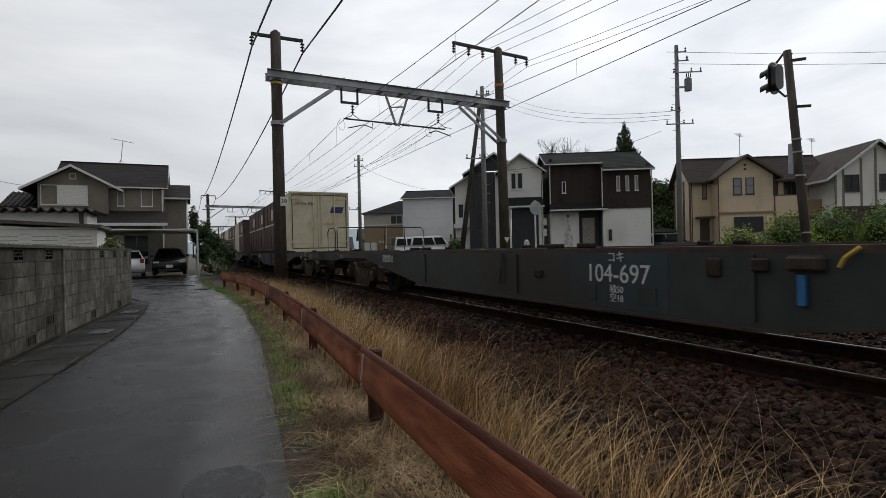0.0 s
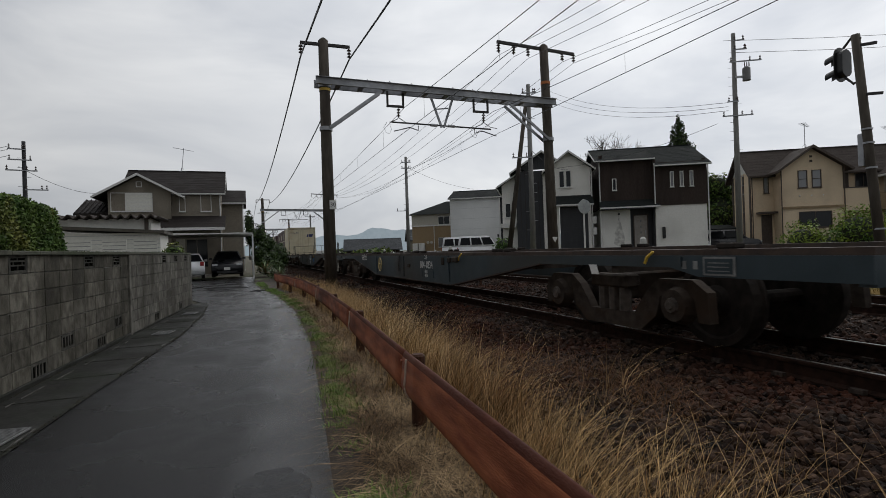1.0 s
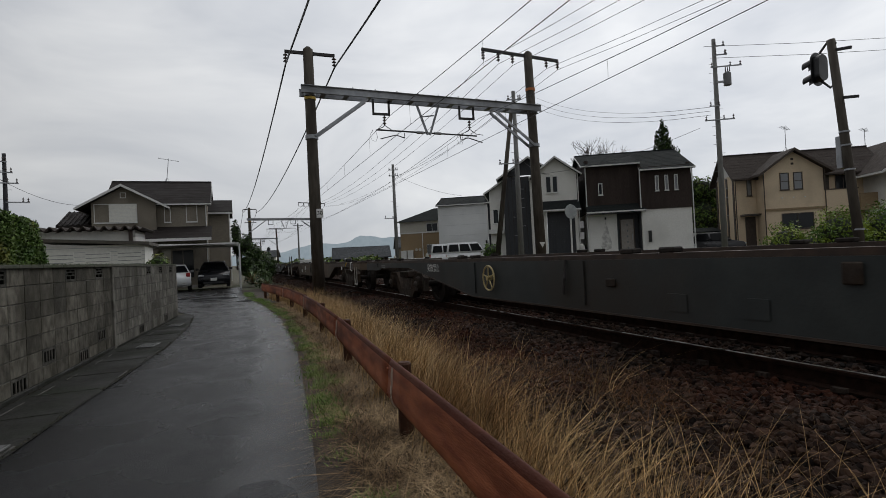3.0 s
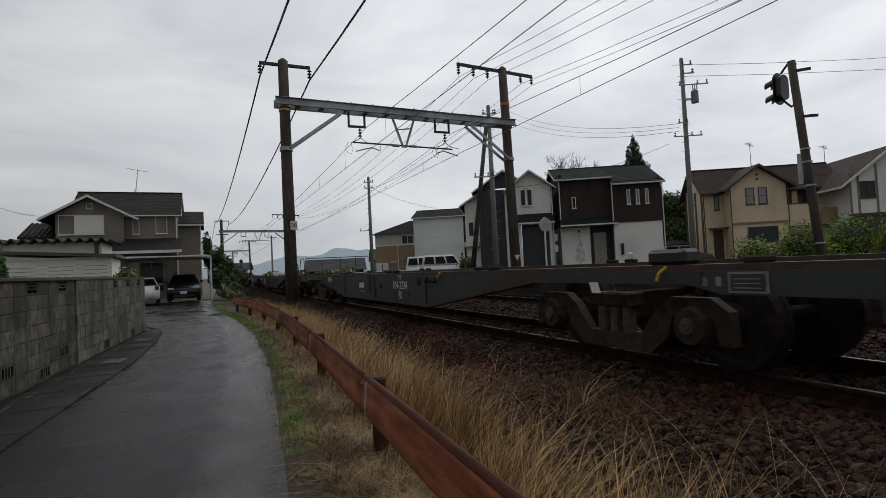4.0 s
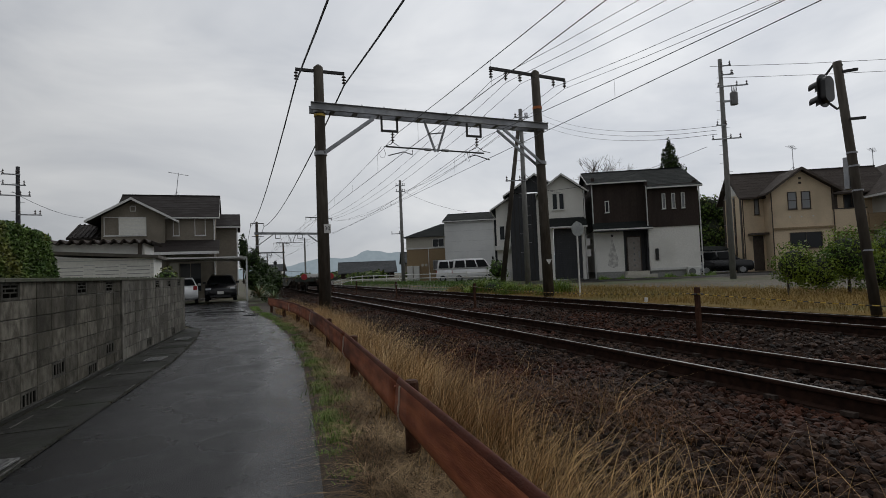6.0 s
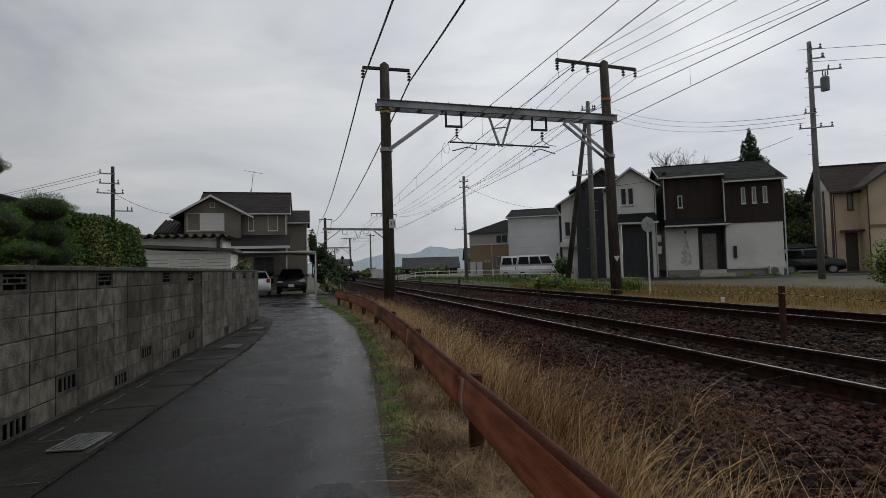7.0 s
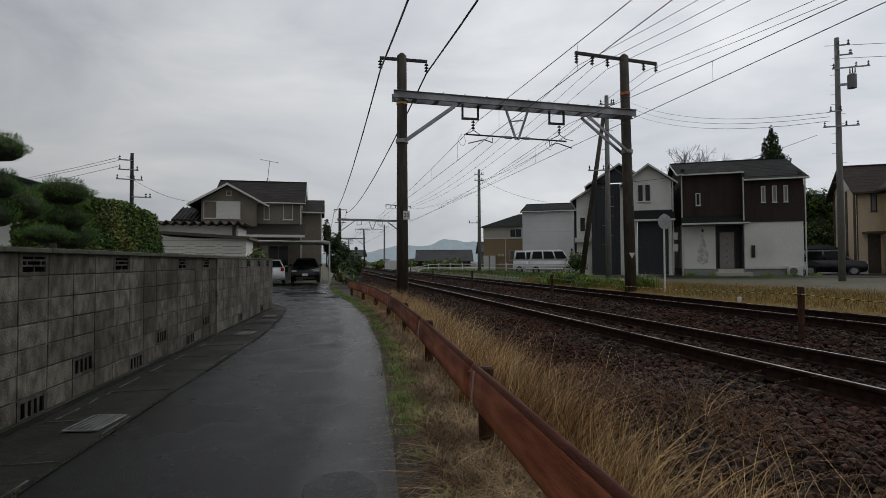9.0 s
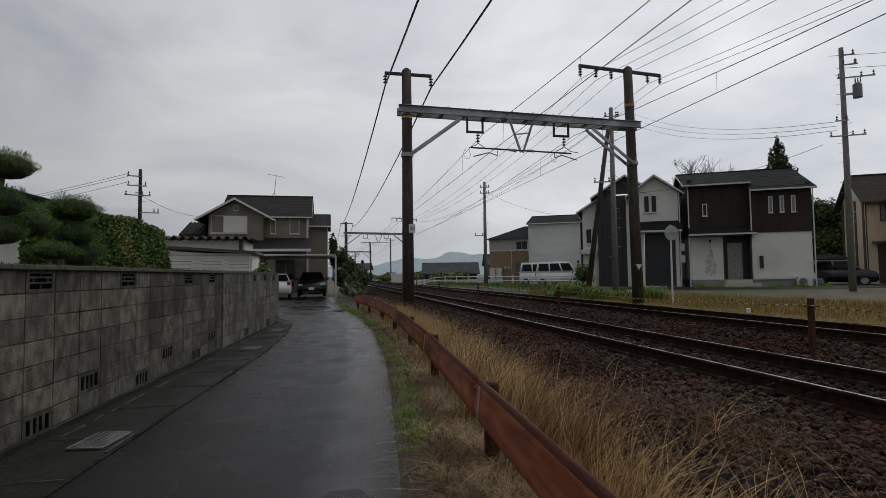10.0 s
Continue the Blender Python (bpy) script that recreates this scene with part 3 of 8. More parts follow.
tagged(part("moss", blades(7000, seam_place, 33, 0.011, 0.005, 0.8, 0.4, (0, 0), 1), mat("gutter_moss", (0.026, 0.024, 0.012), (0.060, 0.052, 0.030), 3, 0.9, per="island")), "moss and grit along the gutter seams", "moss", kind="stuff")
tagged(part("green_grass", blades(19000, green_place, 14, 0.075, 0.0035, 0.8, 0.5, (0.0, 0.0)), green_blade), "short green grass along the lane edge", "grass", kind="stuff")


# ---- guardrail ----
def guardrail():
    t = thing("guardrail", "rust-brown corrugated steel guardrail on short posts", "guardrail")
    wsec = [(0.0, 0.022), (0.004, 0.005), (0.014, 0.0), (0.028, 0.006), (0.046, 0.036), (0.054, 0.066), (0.054, 0.092), (0.051, 0.120), (0.047, 0.142), (0.044, 0.160), (0.043, 0.178), (0.042, 0.205), (0.040, 0.232), (0.038, 0.250), (0.034, 0.272), (0.026, 0.295), (0.016, 0.307), (0.008, 0.31), (0.002, 0.304), (0.0, 0.29)]
    spans = [(-5.8, -0.2), (-0.3, 3.72), (3.62, 7.02), (6.92, 12.2), (12.1, 17.0), (16.9, 22.0)]
    for si, (a, b) in enumerate(spans):
        n = max(4, int((b - a) / 0.35))
        vs, fs = [], []
        for j in range(n + 1):
            y = a + (b - a) * j / n
            x = float(guard_x(y)) - (0.004 if si % 2 else 0)
            z = 0.276 + 0.008 * noise.noise((y * 0.6, 0, 5))
            for d, h in wsec:
                vs.append((x - d, y, z + h))
        m = len(wsec)
        for j in range(n):
            for i in range(m - 1):
                fs.append((j * m + i, j * m + i + 1, (j + 1) * m + i + 1, (j + 1) * m + i))
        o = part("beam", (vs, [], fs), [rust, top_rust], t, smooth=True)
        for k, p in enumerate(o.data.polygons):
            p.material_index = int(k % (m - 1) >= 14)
        sm = o.modifiers.new("thick", "SOLIDIFY")
        sm.thickness = 0.006
    for y, x in POSTS:
        bm = B()
        cyl(bm, (x + 0.056, y - 0.06, -0.05), (x + 0.056, y - 0.06, 0.55), 0.055, 0.055, 14)
        cyl(bm, (x + 0.056, y - 0.06, 0.55), (x + 0.056, y - 0.06, 0.565), 0.055, 0.04, 14)
        p = part("post", bm, dark_rust, t, "dark rusty steel post")
        part("bracket", box(B(), x - 0.01, x + 0.03, y - 0.11, y - 0.01, 0.38, 0.50), dark_rust, p)
    for y in (3.67, 6.97, 12.15, 16.95):
        x = float(guard_x(y))
        for h in (0.06, 0.24):
            for d in (-0.05, 0.05):
                part("bolt", cyl(B(), (x - 0.03, y + d, 0.276 + h), (x - (0.064 if h < 0.1 else 0.052), y + d, 0.276 + h), 0.013, 0.010, 6), rust, t)
        part("edge_marker", tube(B(), [(x - d - 0.014, y - 0.09, 0.276 + h) for d, h in wsec[2:15]], 0.009, 5), mat("bare_edge", (0.42, 0.33, 0.27), (0.5, 0.4, 0.33), 20, 0.5), t, "pale worn edge of the lapped beam")
    return t


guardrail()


# ---- block wall ----
def block_wall():
    L = math.hypot(1, WALL_M)
    ang = -math.degrees(math.atan(WALL_M))
    w = thing("wall_block", "weathered grey concrete block garden wall with vent openings", "wall", pose(WALL_C, 0, 0, 0, 0, ang), kind="structure")
    # local x points out of the wall to the lane, local y runs along it
    y0, y1, ym = -5.12, 16.3, 10.48
    CO, BL = 0.197, 0.40
    zb = 0.0
    core = part("core", box(box(B(), -0.13, -0.012, y0, ym, -0.05, 1.36), -0.09, 0.018, ym, y1, -0.05, 1.36), mortar_m, w)
    part("pilaster", box(B(), -0.01, 0.036, ym - 0.03, ym + 0.05, -0.02, 1.404, 0.008), block_n, w, "concrete return of the newer stretch")
    part("footing", box(B(), -0.16, 0.03, y0, y1, -0.05, 0.06, 0.01), gutter_m, w, "damp dark footing")
    shapes = {}
    vents_top = [(5.08, 1), (6.68, 1), (8.68, 1), (9.88, 1), (12.9, 1), (14.2, 1), (15.4, 1), (2.2, 1), (-0.5, 1)]
    vents_low = [(5.88, 1), (7.88, 1), (9.88, 1), (5.08, 0), (7.08, 0), (9.08, 0), (3.08, 0), (12.4, 0), (14.6, 0)]

    def block(y, z, ln, xo):
        key = (round(ln, 3), xo > 0)
        if key not in shapes:
            bm = box(B(), -0.012, 0.0, 0.005, ln - 0.005, 0.005, CO - 0.005, 0.004)
            o = part("block", bm, block_n if xo > 0 else block_m, w)
            shapes[key] = o.data
        else:
            o = new("block", shapes[key])
            o.parent = w
        o.location = (xo + random.uniform(-0.0015, 0.0025), y, z)

    for c in range(7):
        z = 0.03 + c * CO
        for seg, (a, b, xo) in enumerate(((y0, ym, 0.0), (ym, y1, 0.031))):
            y = a
            while y < b - 0.02:
                ln = min(BL, b - y)
                mid = y + ln / 2
                hole = (c == 6 and any(abs(v - mid) < BL / 2 for v, _ in vents_top)) or (c in (0, 1) and any(abs(v - mid) < BL / 2 and k == c for v, k in vents_low))
                if hole:
                    vent(w, y, z, ln, xo, c == 6, CO)
                elif ln > 0.05:
                    block(y, z, ln, xo)
                y += BL
    bm = B()
    for y in np.arange(y0, y1, 0.61):
        e = min(y + 0.605, y1)
        box(bm, -0.15, 0.045, y, e, 1.405, 1.448 + random.uniform(-0.003, 0.004), 0.006)
    part("cap", bm, moss_m, w, "mossy capping slabs")
    rs = np.random.RandomState(5)

    def moss(rs, n):
        return rs.uniform(-0.14, 0.05, n), rs.uniform(2, 16, n), np.full(n, 1.44), rs.uniform(0.2, 1, n)
    tagged(part("moss", blades(4200, moss, 31, 0.03, 0.005, 0.7, 0.4, (0, 0), 1), mat("moss", (0.045, 0.06, 0.022), (0.075, 0.095, 0.035), 3, 0.9, per="island"), w), kind="stuff")
    return w


vent_m = mat("vent_block_concrete", (0.035, 0.033, 0.027), (0.085, 0.08, 0.067), 9, 0.92, 0, 1.0, 70, (0.018, 0.018, 0.014), 2.0, world=True, spec=0.3)


vent_shade_m = mat("painted_vent_shade", (0.002, 0.002, 0.002), (0.004, 0.004, 0.0035), 10, 1.0, spec=0.0)


def vent(w, y, z, ln, xo, top, co):
    bm = B()
    box(bm, xo - 0.012, xo, y + 0.004, y + 0.045, z + 0.004, z + co - 0.004)
    box(bm, xo - 0.012, xo, y + ln - 0.045, y + ln - 0.004, z + 0.004, z + co - 0.004)
    box(bm, xo - 0.012, xo, y + 0.045, y + ln - 0.045, z + 0.004, z + 0.035)
    box(bm, xo - 0.012, xo, y + 0.045, y + ln - 0.045, z + co - 0.035, z + co - 0.004)
    if top:
        for i in range(2):
            box(bm, xo - 0.011, xo - 0.002, y + 0.045, y + ln - 0.045, z + 0.078 + 0.045 * i, z + 0.094 + 0.045 * i)
        for k, i in ((0, 1), (1, 0), (1, 2), (2, 1)):
            box(bm, xo - 0.0112, xo - 0.003, y + 0.1 + i * 0.095, y + 0.112 + i * 0.095, z + 0.035 + 0.045 * k, z + 0.078 + 0.045 * k)
    else:
        for i in range(3):
            yy_ = y + 0.045 + (ln - 0.09) * (i + 1) / 4
            box(bm, xo - 0.012, xo - 0.001, yy_ - 0.016, yy_ + 0.016, z + 0.03, z + co - 0.03)
    v = part("vent_block", bm, vent_m, w, "openwork vent block")
    # thin black plate: the shade inside the vent, put in as colour
    part("vent_hollow", box(B(), xo - 0.0119, xo - 0.0112, y + 0.04, y + ln - 0.04, z + 0.03, z + co - 0.03), vent_shade_m, v)


block_wall()


# ---- overhead line ----
def insulator(name, x, z, parent, n=3, y=0.0, r=0.045):
    """One turned body: a pin with n sheds."""
    prof_ = [(0.012, 0.0)]
    for i in range(n):
        d = 0.10 * i
        prof_ += [(0.014, 0.045 + d), (r, 0.05 + d), (r * 1.7, 0.09 + d), (r * 0.5, 0.105 + d)]
    prof_ += [(0.012, 0.10 * n + 0.06)]
    bm = B()
    rings = [[bm.verts.new((x + q * math.cos(k * math.tau / 10), y + q * math.sin(k * math.tau / 10), z - d)) for k in range(10)] for q, d in prof_]
    for a, b in zip(rings, rings[1:]):
        for k in range(10):
            bm.faces.new((a[k], a[(k + 1) % 10], b[(k + 1) % 10], b[k]))
    bm.faces.new(rings[0]), bm.faces.new(rings[-1][::-1])
    return part(name, bm, porcelain, parent, "brown porcelain insulator")


def portal(xl, xr, y, detail=True, zl=8.07, zr=8.72):
    t = thing("catenary_portal", "railway catenary portal of two concrete masts and a steel beam", "catenary portal", pose(0, y, 0), "catenary portals")
    ml = part("mast", cyl(B(), (xl, 0, -0.1), (xl, 0, zl), 0.20, 0.155, 20), conc_pole, t, "dark weathered concrete mast", True)
    mr = part("mast", cyl(B(), (xr + 0.08, 0, 0.0), (xr - 0.08, 0, zr), 0.20, 0.155, 20), conc_pole, t, "dark weathered concrete mast", True)
    part("mast_cap", cyl(B(), (xl, 0, zl), (xl, 0, zl + 0.09), 0.155, 0.06, 16), conc_pole, ml)
    part("mast_cap", cyl(B(), (xr - 0.08, 0, zr), (xr - 0.08, 0, zr + 0.09), 0.155, 0.06, 16), conc_pole, mr)
    zb0, zb1 = 6.74, 6.62

    def zb(x):
        return zb0 + (zb1 - zb0) * (x - xl) / (xr - xl)
    a, b = xl - 0.3, xr + 0.25
    for s in (-1, 1):
        sec = [(0.0, -0.12), (0.08, -0.12), (0.08, -0.106), (0.012, -0.106), (0.012, 0.106), (0.08, 0.106), (0.08, 0.12), (0.0, 0.12)]
        bm = B()
        va = [bm.verts.new((a, s * (0.2 + p), zb(a) + q)) for p, q in sec]
        vb = [bm.verts.new((b, s * (0.2 + p), zb(b) + q)) for p, q in sec]
        for i in range(8):
            bm.faces.new((va[i], va[(i + 1) % 8], vb[(i + 1) % 8], vb[i]))
        bm.faces.new(va[::-1]), bm.faces.new(vb)
        part("channel_beam", bm, steel, t, "galvanised steel channel beam")
    if detail:
        for x in np.linspace(xl + 1.4, xr - 1.5, 8):
            part("stiffener", prism(B(), [(-0.10, zb(x) + 0.12), (0.10, zb(x) + 0.12), (0.03, zb(x) + 0.26)], "x", x - 0.02, x + 0.02), steel, t)
        for x in np.linspace(xl + 0.4, xr - 0.4, 11):
            part("tie_plate", box(B(), x - 0.08, x + 0.08, -0.21, 0.21, zb(x) - 0.125, zb(x) - 0.115), steel, t)
    for m_, xx in ((ml, xl), (mr, xr)):
        part("collar", cyl(B(), (xx, 0, zb(xx) - 0.16), (xx, 0, zb(xx) + 0.16), 0.195, 0.19, 18), steel, m_)
        part("collar", cyl(B(), (xx, 0, 5.20), (xx, 0, 5.32), 0.205, 0.205, 18), steel, m_)
    part("band", cyl(B(), (xl, 0, 6.46), (xl, 0, 6.54), 0.182, 0.182, 18), yellow_p, ml, "yellow band")
    part("band", cyl(B(), (xr - 0.05, 0, 7.30), (xr - 0.05, 0, 7.40), 0.18, 0.18, 18), orange_band, mr, "orange band")
    for s in (-0.19, 0.19):
        part("brace", beam(B(), (xl + 0.1, s, 5.28), (xl + 1.82, s, 6.56), 0.05, 0.09), steel, t)
        part("brace", beam(B(), (xr - 0.06, s, 5.22), (xr - 1.7, s, 6.46), 0.05, 0.09), steel, t)
    part("crossarm", beam(B(), (xl - 0.72, 0, 7.95), (xl + 0.84, 0, 7.95), 0.08, 0.09), dark_steel, t)
    part("crossarm", beam(B(), (xr - 2.0, 0, 8.70), (xr + 1.24, 0, 8.56), 0.09, 0.10), dark_steel, t)
    for x in (xl - 0.70, xl + 0.82):
        insulator("insulator", x, 7.92, t, 3)
    for x in (xr - 1.95, xr - 1.34, xr - 0.74, xr + 0.72, xr + 1.22):
        insulator("insulator", x, 8.62 - 0.02 * (x - xr), t, 3)
    if detail:
        for x in (TRACKS[0] + 0.07, TRACKS[1] - 0.58):
            bm = B()
            for q in (-0.27, 0.27):
                beam(bm, (x + q, 0, zb(x) - 0.08), (x + q, 0, 6.10), 0.06, 0.06)
            beam(bm, (x - 0.3, 0, 6.13), (x + 0.3, 0, 6.13), 0.07, 0.07)
            f = part("drop_frame", bm, dark_steel, t, "dark square drop frame")
            insulator("insulator", x + 0.1, 6.10, t, 3, 0, 0.04)
            part("hanger_rod", tube(B(), [(x + 0.1, 0, 5.78), (x + 0.04, 0, 5.70), (x - 0.22, 0, 5.585)], 0.014, 6), dark_steel, t)
            part("hanger_rod", tube(B(), [(x + 0.1, 0, 5.76), (x + 0.35, 0, 5.60), (x + 0.62, 0, 5.57)], 0.012, 6), dark_steel, t)
            part("jumper_loop", tube(B(), [(x - 0.30, 0.02, 5.60), (x - 0.42, 0.02, 5.42), (x - 0.34, 0.02, 5.24), (x - 0.22, 0.02, 5.22), (x - 0.16, 0.02, 5.36), (x - 0.22, 0.02, 5.56)], 0.007, 5), black_cable, t)
        part("registration_bar", tube(B(), [(4.70, 0, 5.60), (8.35, 0, 5.53)], 0.028, 8), dark_steel, t)
        for x in (6.2, 6.85):
            part("bar_clamp", cyl(B(), (x - 0.12, 0, 5.57), (x + 0.12, 0, 5.565), 0.05, 0.05, 10), steel, t)
        for s in (-1, 1):
            part("v_hanger", beam(B(), (6.52 + s * 0.42, 0, zb(6.5) - 0.1), (6.52 + s * 0.04, 0, 5.5), 0.05, 0.07), steel, t)
        part("v_tie", beam(B(), (6.30, 0, 6.12), (6.74, 0, 6.18), 0.03, 0.04), steel, t)
        for x, s in ((TRACKS[0], 1), (TRACKS[1], -1)):
            xa = x + s * 0.85
            part("steady_arm", tube(B(), [(xa, 0, 5.52), (xa, 0, 5.36), (xa - s * 0.3, 0, 5.45), (x, 0.0, 5.30)], 0.018, 6), dark_steel, t)
        pl = part("mast_plate", box(B(), xl + 0.0, xl + 0.21, -0.215, -0.205, 2.69, 2.97), white_p, t, "white mast plate")
        lettering("30", 0.18, black_p, pl, Matrix.Translation((xl + 0.105, -0.2165, 2.83)) @ pose(0, 0, 0, 90, 0, 0))
        part("warning_plate", prism(B(), [(xr - 0.12, 1.62), (xr + 0.12, 1.62), (xr, 1.42)], "y", -0.225, -0.215), white_p, t, "small white triangle plate")
    else:
        part("registration_bar", tube(B(), [(xl + 2.2, 0, 5.60), (xr - 2.4, 0, 5.55)], 0.03, 6), dark_steel, t)
        for x in (xl + 2.4, xr - 2.7):
            part("drop_frame", box(box(box(B(), x - 0.3, x - 0.24, -0.04, 0.04, 6.1, 6.6), x + 0.24, x + 0.3, -0.04, 0.04, 6.1, 6.6), x - 0.3, x + 0.3, -0.04, 0.04, 6.05, 6.12), dark_steel, t)
        for s in (-1, 1):
            part("v_hanger", beam(B(), (6.2 + s * 0.42, 0, 6.5), (6.2 + s * 0.04, 0, 5.5), 0.06, 0.07), steel, t)
    return t


XL, XR = 2.54, 10.72
PY = (17.0, 67.0, 117.0, 167.0)
for i, y in enumerate(PY):
    portal(XL - 0.008 * (y - 17), XR - 0.017 * (y - 17), y, i == 0)


def wire(name, pts, r, material, label, sag=0.0, group="overhead wires", n=5):
    allp = []
    for a, b in zip(pts, pts[1:]):
        k = max(2, int(abs(b[1] - a[1]) / 4))
        for j in range(k):
            s = j / k
            allp.append((a[0] + (b[0] - a[0]) * s, a[1] + (b[1] - a[1]) * s, a[2] + (b[2] - a[2]) * s - sag * 4 * s * (1 - s)))
    allp.append(pts[-1])
    return tagged(part(name, tube(B(), allp, r, n), material), label, "overhead wire", group)


YS = (-33.0, 17.0, 67.0, 117.0, 167.0, 217.0)


def along(x, z, side):
    k = 0.008 if side == "l" else 0.017 if side == "r" else 0.002
    return [(x - k * (y - 17), y, z) for y in YS]


for dx in (-0.70, 0.82):
    wire("feeder_cable", along(XL + dx, 7.56, "l"), 0.026, black_cable, "thick black feeder cable along the masts", 0.9)
for dx in (-1.95, -1.34, -0.74, 0.72, 1.22):
    wire("feeder_wire", along(XR + dx, 8.22, "r"), 0.008, wire_m, "thin bare feeder wire along the masts", 1.4)
for cx, zm, sag in ((5.18, 6.12, 0.52), (8.45, 6.16, 0.85)):
    wire("contact_wire", along(cx, 5.31, ""), 0.009, wire_m, "contact wire above the track", 0.03)
    wire("messenger_wire", along(cx, zm, ""), 0.009, wire_m, "messenger wire above the contact wire", sag)
    bm = B()
    for y in np.arange(-30, 165, 5.0):
        s = ((y - 17) % 50) / 50
        cyl(bm, (cx, y, 5.31), (cx, y, zm - sag * 4 * s * (1 - s)), 0.004, 0.004, 4)
    tagged(part("dropper_wires", bm, wire_m), "thin dropper wires between messenger and contact wire", "overhead wire", kind="stuff")


dark_pole = mat("dark_pole_concrete", (0.030, 0.030, 0.033), (0.055, 0.055, 0.060), 10, 0.8, 0, 0.2, 60, spec=0.1)


def utility_pole(m, h, r, label, arms, transformer=False, material=None, cable=()):
    t = thing("utility_pole", label, "utility pole", m, "utility poles")
    p = part("pole", cyl(B(), (0, 0, -0.1), (0, 0, h), r, r * 0.62, 16), material or grey_pole, t, "", True)
    for z, a, b in arms:
        part("crossarm", beam(B(), (a, -r, z), (b, -r, z), 0.05, 0.055), steel, t)
        for x in (a + 0.06, (a + b) / 2 + 0.2, b - 0.06):
            insulator("insulator", x, z + 0.24, t, 2, -r, 0.03)
    for z in np.arange(1.8, h - 0.6, 0.45):
        s = 1 if int(z / 0.45) % 2 else -1
        part("step_bolt", cyl(B(), (0, 0, z), (s * (r + 0.13), 0, z), 0.009, 0.009, 5), steel, t)
    if transformer:
        bm = B()
        cyl(bm, (0.52, -0.1, h - 2.40), (0.52, -0.1, h - 1.80), 0.18, 0.18, 16)
        cyl(bm, (0.52, -0.1, h - 1.80), (0.52, -0.1, h - 1.72), 0.18, 0.09, 16)
        x = part("transformer", bm, mat("transformer_grey", (0.16, 0.165, 0.17), (0.2, 0.2, 0.21), 8, 0.5), t, "grey pole transformer")
        part("bracket", beam(B(), (0, -0.1, h - 2.2), (0.4, -0.1, h - 2.2), 0.06, 0.1), steel, t)
        for i in range(3):
            part("bushing", cyl(B(), (0.45 + 0.1 * i, -0.1, h - 1.7), (0.45 + 0.1 * i, -0.1, h - 1.48), 0.03, 0.02, 8), porcelain, x)
    return t


up_r = utility_pole(pose(22.98, 19.33, 0.35, 0, 0, -30), 11.15, 0.15, "tall grey concrete utility pole with crossarms and transformer", [(10.75, -0.05, 0.45), (10.3, -0.05, 0.55), (9.7, -0.25, 1.2), (7.75, -0.4, 0.1), (7.05, -0.65, 0.75)], True)
utility_pole(pose(13.05, 43.1, 0.25, 0, 0, -15), 9.0, 0.17, "grey concrete utility pole beside a car park", [(8.5, -0.4, 0.4), (8.0, -0.4, 0.4), (4.4, -0.9, 0.1)])
utility_pole(pose(13.11, 22.45, 0.3, 0, 0, -20), 8.85, 0.15, "grey concrete utility pole with a leaning stay pole", [(8.4, -0.35, 0.35), (5.3, -0.9, 0.1)])
tagged(part("stay_pole", cyl(B(), (11.95, 23.05, 0.1), (13.0, 22.55, 8.2), 0.14, 0.09, 14), conc_pole, None, "", True), "leaning dark concrete stay pole against a utility pole", "pole")
utility_pole(pose(-9.68, 30.4, 0.0, 0, 0, 15), 7.1, 0.125, "dark utility pole behind garden hedges", [(6.7, -0.6, 0.1), (6.2, -0.6, 0.3), (5.7, -0.7, 0.5), (4.8, 0, 0.9)], False, dark_pole)
for a, b, sg in (((22.6, 19.6, 11.2), (60, -4, 12.0), 1.2), ((22.9, 19.5, 10.6), (60, -6, 11.0), 1.2), ((22.7, 19.5, 8.1), (31.8, 50.9, 18.8), 1.0), ((22.7, 19.5, 7.9), (31.8, 50.9, 18.2), 1.0), ((22.7, 19.5, 7.7), (31.8, 50.9, 17.6), 1.0),
                 ((22.3, 19.8, 7.1), (18.8, 29.6, 6.3), 0.4), ((13.05, 43.0, 8.4), (19.5, 43.5, 6.6), 0.3), ((13.05, 43.0, 8.2), (13.1, 22.5, 8.7), 0.5), ((-10.3, 30.4, 6.4), (-42, 58, 6.2), 0.5), ((-10.3, 30.4, 6.85), (-42, 59, 7.2), 0.5), ((-10.3, 30.4, 6.7), (-42, 57, 6.6), 0.5),
                 ((-9.9, 30.4, 5.9), (-8.9, 40.2, 5.7), 0.3), ((13.1, 22.4, 6.0), (19, 28, 6.0), 0.3)):
    q = [tuple(a[i] + (b[i] - a[i]) * s / 10 - (sg * 4 * s / 10 * (1 - s / 10) if i == 2 else 0) for i in range(3)) for s in range(11)]
    tagged(part("service_wire", tube(B(), q, 0.011, 5), wire_m), "thin dark service wire between poles and houses", "overhead wire", "service wires")


